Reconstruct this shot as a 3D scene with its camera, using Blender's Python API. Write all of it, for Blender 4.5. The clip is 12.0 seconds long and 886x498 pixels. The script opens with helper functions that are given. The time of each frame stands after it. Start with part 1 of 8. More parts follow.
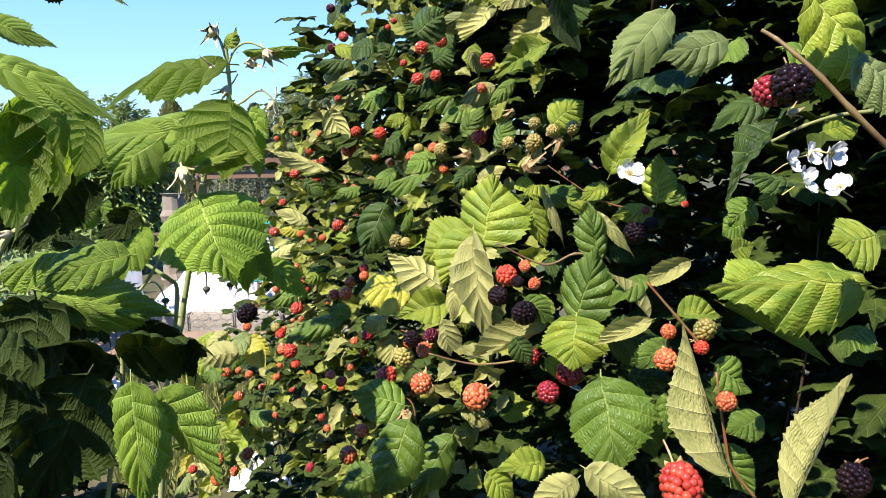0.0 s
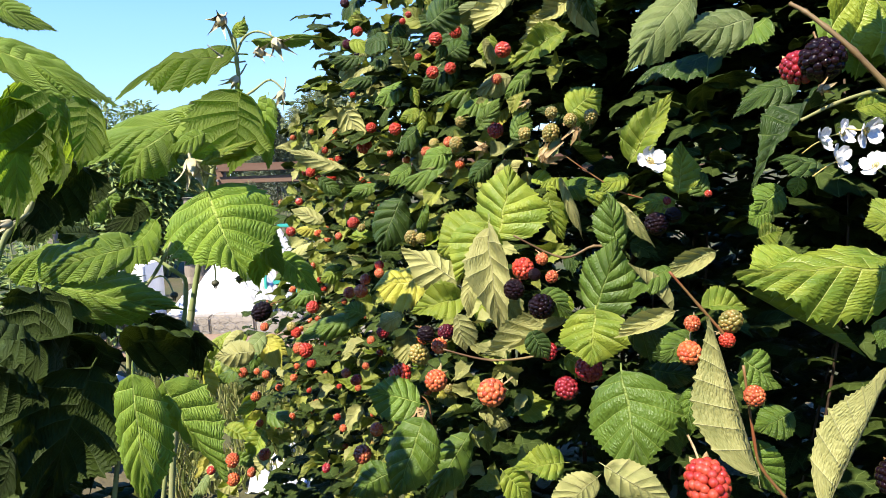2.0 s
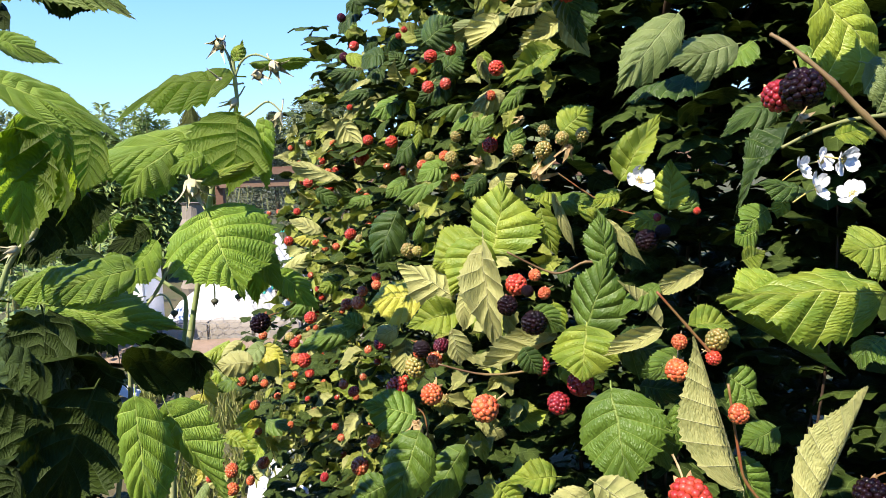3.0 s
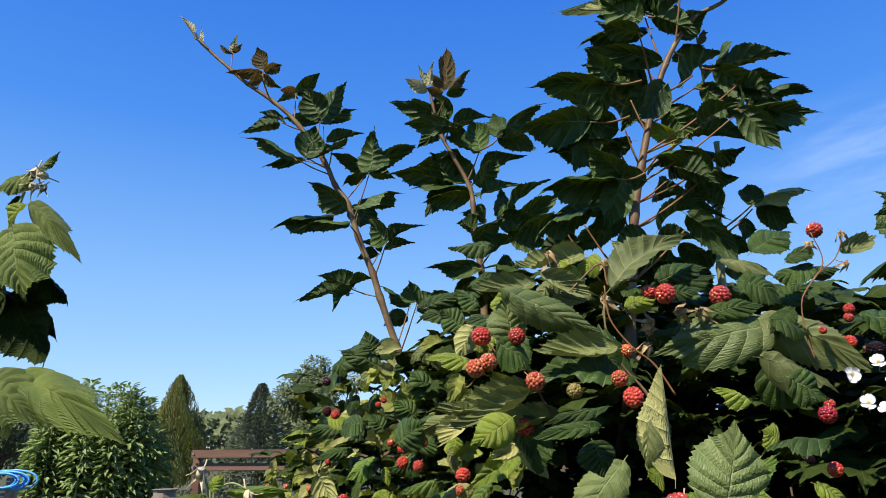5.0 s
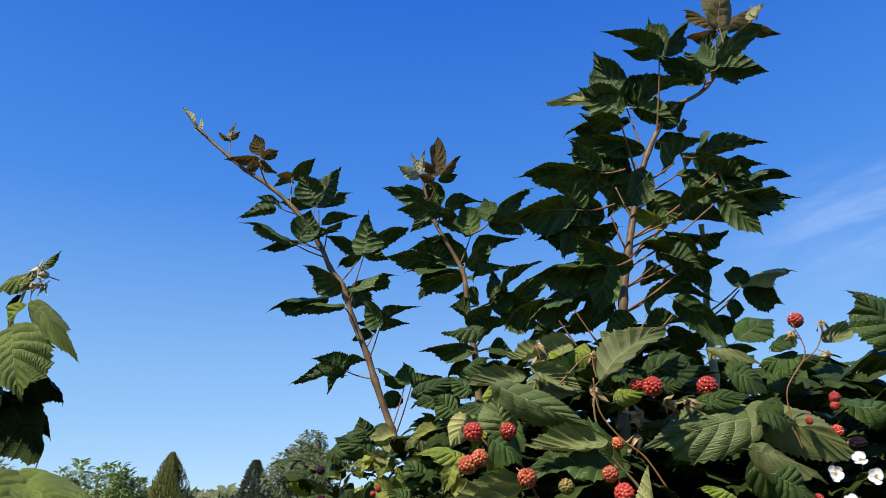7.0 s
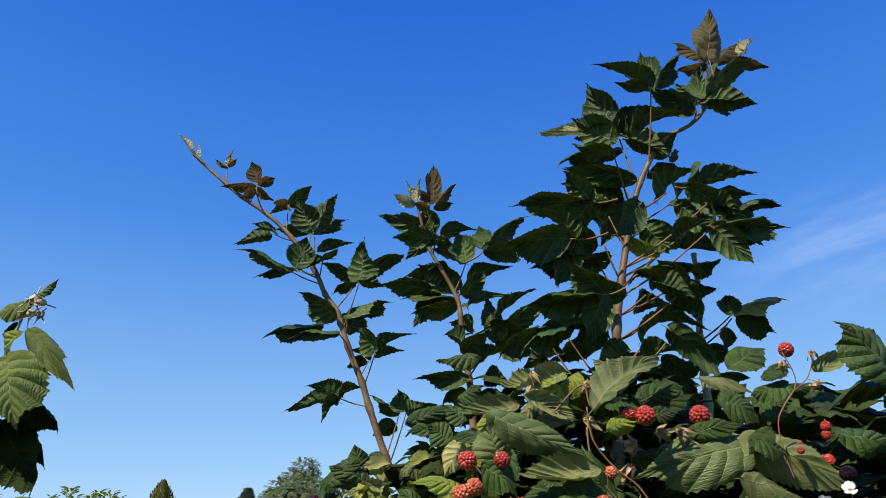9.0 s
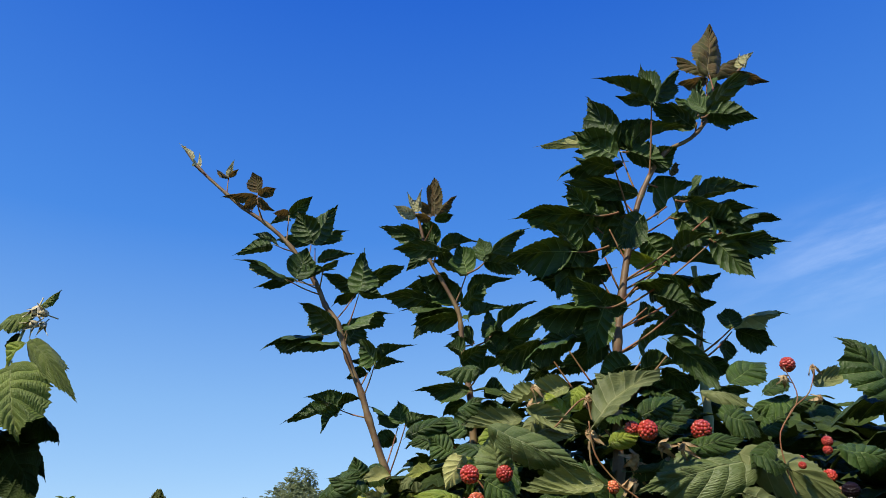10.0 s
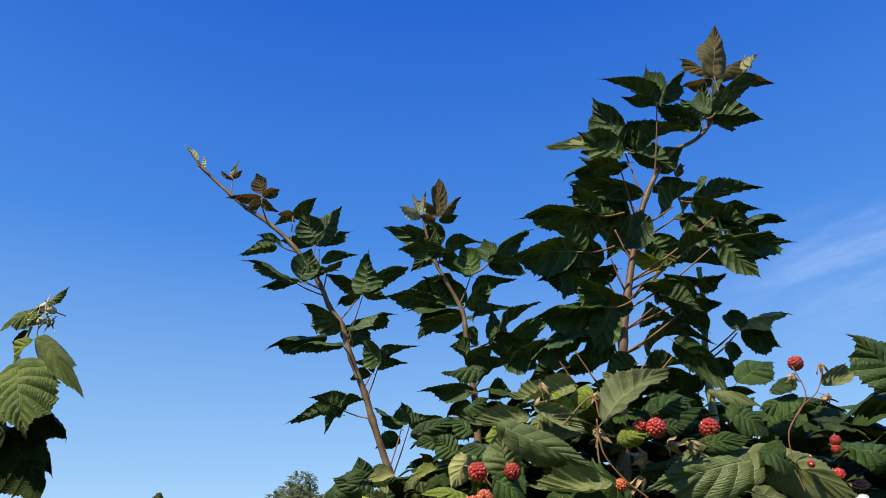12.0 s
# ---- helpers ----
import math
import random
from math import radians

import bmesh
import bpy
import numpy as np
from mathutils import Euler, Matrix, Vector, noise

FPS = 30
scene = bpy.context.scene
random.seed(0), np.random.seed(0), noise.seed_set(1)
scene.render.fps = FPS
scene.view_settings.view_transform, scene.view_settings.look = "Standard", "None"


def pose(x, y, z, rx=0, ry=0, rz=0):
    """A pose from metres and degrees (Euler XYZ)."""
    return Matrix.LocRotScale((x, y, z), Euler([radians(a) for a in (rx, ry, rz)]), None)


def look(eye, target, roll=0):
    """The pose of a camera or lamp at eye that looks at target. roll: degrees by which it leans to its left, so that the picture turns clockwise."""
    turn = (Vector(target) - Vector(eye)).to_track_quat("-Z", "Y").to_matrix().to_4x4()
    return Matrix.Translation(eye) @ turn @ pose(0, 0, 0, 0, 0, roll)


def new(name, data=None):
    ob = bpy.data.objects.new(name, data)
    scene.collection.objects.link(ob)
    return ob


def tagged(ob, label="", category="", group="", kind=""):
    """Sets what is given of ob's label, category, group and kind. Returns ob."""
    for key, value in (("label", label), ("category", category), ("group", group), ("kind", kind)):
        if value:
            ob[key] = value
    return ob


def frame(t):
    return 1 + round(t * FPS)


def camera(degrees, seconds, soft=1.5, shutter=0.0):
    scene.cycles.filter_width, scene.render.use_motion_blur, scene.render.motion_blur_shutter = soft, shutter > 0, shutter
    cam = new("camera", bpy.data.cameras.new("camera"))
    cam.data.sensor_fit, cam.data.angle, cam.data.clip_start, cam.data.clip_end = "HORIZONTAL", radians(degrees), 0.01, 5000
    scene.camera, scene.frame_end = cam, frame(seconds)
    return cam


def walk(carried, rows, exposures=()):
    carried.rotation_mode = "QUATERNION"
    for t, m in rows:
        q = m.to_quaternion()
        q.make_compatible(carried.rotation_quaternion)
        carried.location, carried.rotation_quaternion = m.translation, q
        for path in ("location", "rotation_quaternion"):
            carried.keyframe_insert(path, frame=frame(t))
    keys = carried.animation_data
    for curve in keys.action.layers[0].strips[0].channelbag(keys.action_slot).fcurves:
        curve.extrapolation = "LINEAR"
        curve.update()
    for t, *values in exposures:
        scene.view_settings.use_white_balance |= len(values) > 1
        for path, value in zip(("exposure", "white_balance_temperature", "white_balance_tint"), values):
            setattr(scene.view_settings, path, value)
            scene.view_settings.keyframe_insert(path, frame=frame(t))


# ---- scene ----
cam = camera(64.2, 12.0, soft=0.7)
PATH = [
    (0, (-0.0048, 0.1360, 1.2052), (0.0162, 2.1230, 0.9772), -1.4),
    (0.5, (0.0016, 0.1408, 1.2004), (-0.0054, 2.1288, 0.9774), -1.7),
    (1, (0.0048, 0.1504, 1.1956), (-0.0162, 2.1394, 0.9796), -1.8),
    (1.5, (0.0064, 0.1536, 1.1908), (-0.0266, 2.1416, 0.9788), -1.7),
    (2, (0.0016, 0.1568, 1.1908), (-0.0344, 2.1448, 0.9738), -1.9),
    (2.5, (0.0064, 0.1536, 1.1940), (-0.0276, 2.1406, 0.9740), -2.1),
    (3, (0.0064, 0.1424, 1.2084), (-0.0246, 2.1314, 0.9984), -2.1),
    (3.3, (0.0064, 0.1296, 1.2420), (-0.0156, 2.1246, 1.0990), -2.3),
    (3.5, (0.0096, 0.1168, 1.2756), (-0.0094, 2.1158, 1.2546), -2.3),
    (3.6, (0.0144, 0.1120, 1.2852), (-0.0096, 2.1110, 1.3352), -2.0),
    (3.7, (0.0192, 0.1120, 1.2948), (0.0012, 2.1090, 1.3988), -1.6),
    (5.3, (0.0416, 0.0528, 1.3892), (0.0506, 1.9638, 1.9782), -0.3),
    (5.5, (0.0432, 0.0480, 1.3940), (0.0542, 1.9530, 2.0030), -0.5),
    (6, (0.0416, 0.0416, 1.4004), (0.0566, 1.9316, 2.0554), -0.9),
    (6.5, (0.0432, 0.0368, 1.4004), (0.0592, 1.9098, 2.0994), -0.9),
    (7, (0.0464, 0.0304, 1.4036), (0.0684, 1.8924, 2.1316), -1.2),
    (9, (0.0464, 0.0176, 1.4036), (0.0834, 1.8526, 2.1986), -1.2),
    (9.5, (0.0464, 0.0144, 1.4052), (0.0874, 1.8434, 2.2142), -1.1),
    (10, (0.0400, 0.0128, 1.4068), (0.0830, 1.8368, 2.2268), -1.0),
    (10.5, (0.0352, 0.0192, 1.4020), (0.0792, 1.8412, 2.2250), -0.9),
    (11, (0.0368, 0.0208, 1.4020), (0.0818, 1.8418, 2.2290), -0.9),
    (11.5, (0.0352, 0.0208, 1.4004), (0.0772, 1.8408, 2.2304), -0.9),
    (12, (0.0304, 0.0160, 1.3988), (0.0714, 1.8350, 2.2298), -0.8),
]
SKY, SUN_POWER = 0.13, 5.6
walk(cam, [(t, look(eye, target, roll)) for t, eye, target, roll in PATH],
     [(0.0, 1.05), (3.2, 1.05), (3.7, 0.72), (5.3, 0.42), (6.2, 0.35), (7.0, 0.28), (9.0, 0.25), (12.0, 0.23)])

# ---------- world, sun ----------
SUN = Vector((-0.40, -0.52, 0.76)).normalized()
world = bpy.data.worlds.new("sky")
scene.world = world
world.use_nodes = True
wt = world.node_tree
wt.nodes.clear()
sky = wt.nodes.new("ShaderNodeTexSky")
sky.sky_type = 'NISHITA'
sky.sun_disc = False
sky.sun_elevation = math.asin(SUN.z)
sky.sun_rotation = math.atan2(SUN.x, SUN.y)
sky.air_density, sky.dust_density, sky.ozone_density = 1.0, 0.0, 2.2
geo = wt.nodes.new("ShaderNodeNewGeometry")
mixs = wt.nodes.new("ShaderNodeMix")
mixs.data_type = 'RGBA'
mixs.inputs["B"].default_value = (9.0, 9.6, 10.2, 1)
bg = wt.nodes.new("ShaderNodeBackground")
bg.inputs["Strength"].default_value = SKY
wo = wt.nodes.new("ShaderNodeOutputWorld")
wl = wt.links.new


def along(axis):
    """How far the sky's direction lies along an axis."""
    n = wt.nodes.new("ShaderNodeVectorMath")
    n.operation = 'DOT_PRODUCT'
    wl(geo.outputs["Position"], n.inputs[0])
    n.inputs[1].default_value = axis
    return n.outputs["Value"]


def sky_math(op, a, b):
    n = wt.nodes.new("ShaderNodeMath")
    n.operation = op
    for i, v in enumerate((a, b)):
        if isinstance(v, float):
            n.inputs[i].default_value = v
        else:
            wl(v, n.inputs[i])
    return n.outputs[0]


def sky_step(x, lo, hi):
    n = wt.nodes.new("ShaderNodeMapRange")
    n.interpolation_type = 'SMOOTHSTEP'
    n.inputs["From Min"].default_value, n.inputs["From Max"].default_value = lo, hi
    wl(x, n.inputs["Value"])
    return n.outputs["Result"]


# thin streaks of high cloud that rise to the right
across, onward = along((0.285, 0.2095, -0.9353)), along((0.84, -0.525, 0.1385))
streak = wt.nodes.new("ShaderNodeCombineXYZ")
wl(sky_math('MULTIPLY', onward, 3.2), streak.inputs["X"])
wl(sky_math('MULTIPLY', across, 15.0), streak.inputs["Y"])
cir = wt.nodes.new("ShaderNodeTexNoise")
cir.inputs["Scale"].default_value, cir.inputs["Detail"].default_value, cir.inputs["Roughness"].default_value = 1.6, 7.0, 0.6
wl(streak.outputs[0], cir.inputs["Vector"])
band = sky_step(sky_math('ABSOLUTE', sky_math('ADD', across, 0.005), 0.0), 0.10, 0.0)
wisp = sky_math('MULTIPLY', sky_step(cir.outputs["Fac"], 0.36, 0.72), sky_math('MULTIPLY', band, sky_step(onward, -0.16, 0.14)))
wl(sky_math('MULTIPLY', wisp, 0.16), mixs.inputs["Factor"])
# clear summer air: the sky's own colour evened out over its height
sepz = wt.nodes.new("ShaderNodeSeparateXYZ")
wl(geo.outputs["Position"], sepz.inputs[0])
tall = wt.nodes.new("ShaderNodeValToRGB")
els = tall.color_ramp.elements
els[0].position, els[0].color = 0.0, (0.37, 0.62, 0.93, 1)
els[1].position, els[1].color = 1.0, (0.03, 0.14, 0.66, 1)
for at_z, tone in ((0.2, (0.26, 0.52, 0.90)), (0.42, (0.095, 0.32, 0.87)), (0.7, (0.045, 0.18, 0.74))):
    els.new(at_z).color = (*tone, 1)
wl(sepz.outputs["Z"], tall.inputs["Fac"])
lift = wt.nodes.new("ShaderNodeVectorMath")
lift.operation = 'SCALE'
lift.inputs["Scale"].default_value = 6.6
wl(tall.outputs["Color"], lift.inputs[0])
even = wt.nodes.new("ShaderNodeMix")
even.data_type = 'RGBA'
even.inputs["Factor"].default_value = 0.7
wl(sky.outputs["Color"], even.inputs["A"])
wl(lift.outputs["Vector"], even.inputs["B"])
wl(even.outputs["Result"], mixs.inputs["A"])
deep = wt.nodes.new("ShaderNodeHueSaturation")
deep.inputs["Saturation"].default_value = 1.08
deep.inputs["Hue"].default_value = 0.505
wl(mixs.outputs["Result"], deep.inputs["Color"])
wl(deep.outputs["Color"], bg.inputs["Color"])
wl(bg.outputs["Background"], wo.inputs["Surface"])
sun = new("sun", bpy.data.lights.new("sun", 'SUN'))
sun.data.energy, sun.data.angle, sun.data.color = SUN_POWER, radians(0.53), (1.0, 0.90, 0.78)
sun.matrix_world = look(tuple(SUN * 20), (0, 0, 0))

# ---------- materials ----------
def material(name):
    m = bpy.data.materials.new(name)
    m.use_nodes = True
    t = m.node_tree
    t.nodes.clear()
    out = t.nodes.new("ShaderNodeOutputMaterial")
    return m, t, out


def node(t, kind, links=(), **values):
    n = t.nodes.new("ShaderNode" + kind)
    for k, v in values.items():
        n.inputs[k.replace("_", " ")].default_value = v
    for k, sock in links:
        t.links.new(sock, n.inputs[k])
    return n


def maths(t, op, a, b=None, clamp=False):
    n = t.nodes.new("ShaderNodeMath")
    n.operation, n.use_clamp = op, clamp
    for i, s in enumerate((a, b)):
        if s is None:
            continue
        if isinstance(s, (int, float)):
            n.inputs[i].default_value = s
        else:
            t.links.new(s, n.inputs[i])
    return n.outputs[0]


def blend(t, fac, a, b, mode='MIX'):
    n = t.nodes.new("ShaderNodeMix")
    n.data_type, n.blend_type = 'RGBA', mode
    for key, s in (("Factor", fac), ("A", a), ("B", b)):
        if isinstance(s, (int, float)):
            n.inputs[key].default_value = s
        elif isinstance(s, tuple):
            n.inputs[key].default_value = (*s, 1) if len(s) == 3 else s
        else:
            t.links.new(s, n.inputs[key])
    return n.outputs["Result"]


def soft_step(t, x, lo, hi):
    n = t.nodes.new("ShaderNodeMapRange")
    n.interpolation_type = 'SMOOTHSTEP'
    t.links.new(x, n.inputs["Value"])
    n.inputs["From Min"].default_value, n.inputs["From Max"].default_value = lo, hi
    return n.outputs["Result"]


def leaf_material(name, base, alt, vein, glow, through_light=0.25, rough=0.46, island=False, relief=0.75, pairs=8.0, brown=0.35, raised=False, gloss=0.42, rugose=0.14):
    """A leaf: pinnate veins pressed into the blade, a fine net between them, spots of wear, light through the blade."""
    m, t, out = material(name)
    uv = node(t, "TexCoord").outputs["UV"]
    sep = node(t, "SeparateXYZ", [("Vector", uv)])
    u, v = sep.outputs["X"], sep.outputs["Y"]
    d = maths(t, 'MULTIPLY', maths(t, 'ABSOLUTE', maths(t, 'SUBTRACT', u, 0.5)), 2.0)
    info = node(t, "NewGeometry").outputs["Random Per Island"] if island else node(t, "ObjectInfo").outputs["Random"]
    shift = node(t, "Combine" + "XYZ")
    t.links.new(maths(t, 'MULTIPLY', info, 37.0), shift.inputs["X"])
    add = t.nodes.new("ShaderNodeVectorMath")
    t.links.new(uv, add.inputs[0])
    t.links.new(shift.outputs[0], add.inputs[1])
    blot = node(t, "TexNoise", [("Vector", add.outputs[0])], Scale=3.2, Detail=4.0)
    phase = maths(t, 'ADD', maths(t, 'MULTIPLY', v, pairs), maths(t, 'MULTIPLY', maths(t, 'GREATER_THAN', u, 0.5), 0.5))
    saw = maths(t, 'ABSOLUTE', maths(t, 'SUBTRACT', maths(t, 'FRACT', phase), 0.5))
    side = soft_step(t, saw, 0.462, 0.492)
    mid = maths(t, 'SUBTRACT', 1.0, soft_step(t, d, 0.012, 0.045))
    veins = maths(t, 'MAXIMUM', side, mid)
    net = node(t, "TexVoronoi", [("Vector", add.outputs[0])], Scale=34.0)
    spots = node(t, "TexNoise", [("Vector", add.outputs[0])], Scale=9.0, Detail=5.0, Roughness=0.7)
    col = blend(t, soft_step(t, blot.outputs["Fac"], 0.35, 0.68), base, alt)
    col = blend(t, maths(t, 'MULTIPLY', info, 0.6), col, alt)
    col = blend(t, maths(t, 'MULTIPLY', veins, 0.75), col, vein)
    col = blend(t, maths(t, 'MULTIPLY', soft_step(t, spots.outputs["Fac"], 0.66, 0.76), brown), col, (0.20, 0.11, 0.035))
    hsv = node(t, "HueSaturation", [("Color", col)])
    t.links.new(maths(t, 'ADD', 0.90, maths(t, 'MULTIPLY', maths(t, 'FRACT', maths(t, 'MULTIPLY', info, 7.3)), 0.45)), hsv.inputs["Value"])
    col = hsv.outputs["Color"]
    puff = maths(t, 'POWER', maths(t, 'ABSOLUTE', maths(t, 'SINE', maths(t, 'MULTIPLY', phase, math.pi))), 0.45)
    # cross veins between the side veins, like rungs of a ladder
    rungs = maths(t, 'ADD', maths(t, 'MULTIPLY', d, 15.0), maths(t, 'ADD', maths(t, 'MULTIPLY', maths(t, 'FLOOR', phase), 0.41), maths(t, 'MULTIPLY', spots.outputs["Fac"], 3.5)))
    rung = maths(t, 'POWER', maths(t, 'ABSOLUTE', maths(t, 'SINE', maths(t, 'MULTIPLY', rungs, math.pi))), 0.55)
    hump = maths(t, 'ADD', maths(t, 'MULTIPLY', puff, 0.55), maths(t, 'ADD', maths(t, 'MULTIPLY', maths(t, 'MULTIPLY', rung, puff), rugose), maths(t, 'MULTIPLY', net.outputs["Distance"], 0.35)))
    hump = maths(t, 'SUBTRACT', hump, maths(t, 'MULTIPLY', mid, 0.5))
    if raised:
        hump = maths(t, 'MULTIPLY', hump, -0.7)
    bump = node(t, "Bump", [("Height", hump)], Strength=relief, Distance=0.0034)
    skin = node(t, "BsdfPrincipled", [("Base Color", col), ("Normal", bump.outputs[0])], Roughness=rough)
    skin.inputs["Specular IOR Level"].default_value = gloss
    lit = blend(t, 0.6, col, glow)
    tr = node(t, "BsdfTranslucent", [("Color", lit), ("Normal", bump.outputs[0])])
    mx = node(t, "MixShader", [(1, skin.outputs[0]), (2, tr.outputs[0])])
    mx.inputs[0].default_value = through_light
    t.links.new(mx.outputs[0], out.inputs[0])
    return m


def plain_material(name, base, alt, rough=0.7, scale=12.0, bump=0.3, depth=0.004, metal=0.0, spec=0.4, coat=0.0, detail_scale=90.0, stretch=(1, 1, 1)):
    """Two tones mixed at two scales, with a fine relief, in metres of the world."""
    m, t, out = material(name)
    co = node(t, "Mapping", [("Vector", node(t, "NewGeometry").outputs["Position"])], Scale=stretch).outputs[0]
    big = node(t, "TexNoise", [("Vector", co)], Scale=scale, Detail=5.0)
    fine = node(t, "TexNoise", [("Vector", co)], Scale=detail_scale, Detail=4.0, Roughness=0.65)
    col = blend(t, soft_step(t, big.outputs["Fac"], 0.35, 0.66), base, alt)
    col = blend(t, maths(t, 'MULTIPLY', fine.outputs["Fac"], 0.35), col, tuple(c * 0.45 for c in base))
    bn = node(t, "Bump", [("Height", maths(t, 'ADD', fine.outputs["Fac"], big.outputs["Fac"]))], Strength=bump, Distance=depth)
    p = node(t, "BsdfPrincipled", [("Base Color", col), ("Normal", bn.outputs[0])], Roughness=rough, Metallic=metal)
    p.inputs["Specular IOR Level"].default_value, p.inputs["Coat Weight"].default_value = spec, coat
    t.links.new(p.outputs[0], out.inputs[0])
    return m


def berry_material(name, dark, light, rough=0.20, flesh=0.15, gloss=0.6):
    """Juicy drupelets, each a little different in ripeness."""
    m, t, out = material(name)
    isl = node(t, "NewGeometry").outputs["Random Per Island"]
    ob = node(t, "ObjectInfo").outputs["Random"]
    col = blend(t, maths(t, 'FRACT', maths(t, 'ADD', isl, ob)), dark, light)
    hsv = node(t, "HueSaturation", [("Color", col)])
    t.links.new(maths(t, 'ADD', 0.8, maths(t, 'MULTIPLY', ob, 0.4)), hsv.inputs["Value"])
    p = node(t, "BsdfPrincipled", [("Base Color", hsv.outputs[0])], Roughness=rough)
    p.inputs["Specular IOR Level"].default_value = gloss
    p.inputs["Subsurface Weight"].default_value = flesh
    p.inputs["Subsurface Radius"].default_value = (0.004, 0.0015, 0.001)
    p.inputs["Subsurface Scale"].default_value = 0.5
    t.links.new(p.outputs[0], out.inputs[0])
    return m


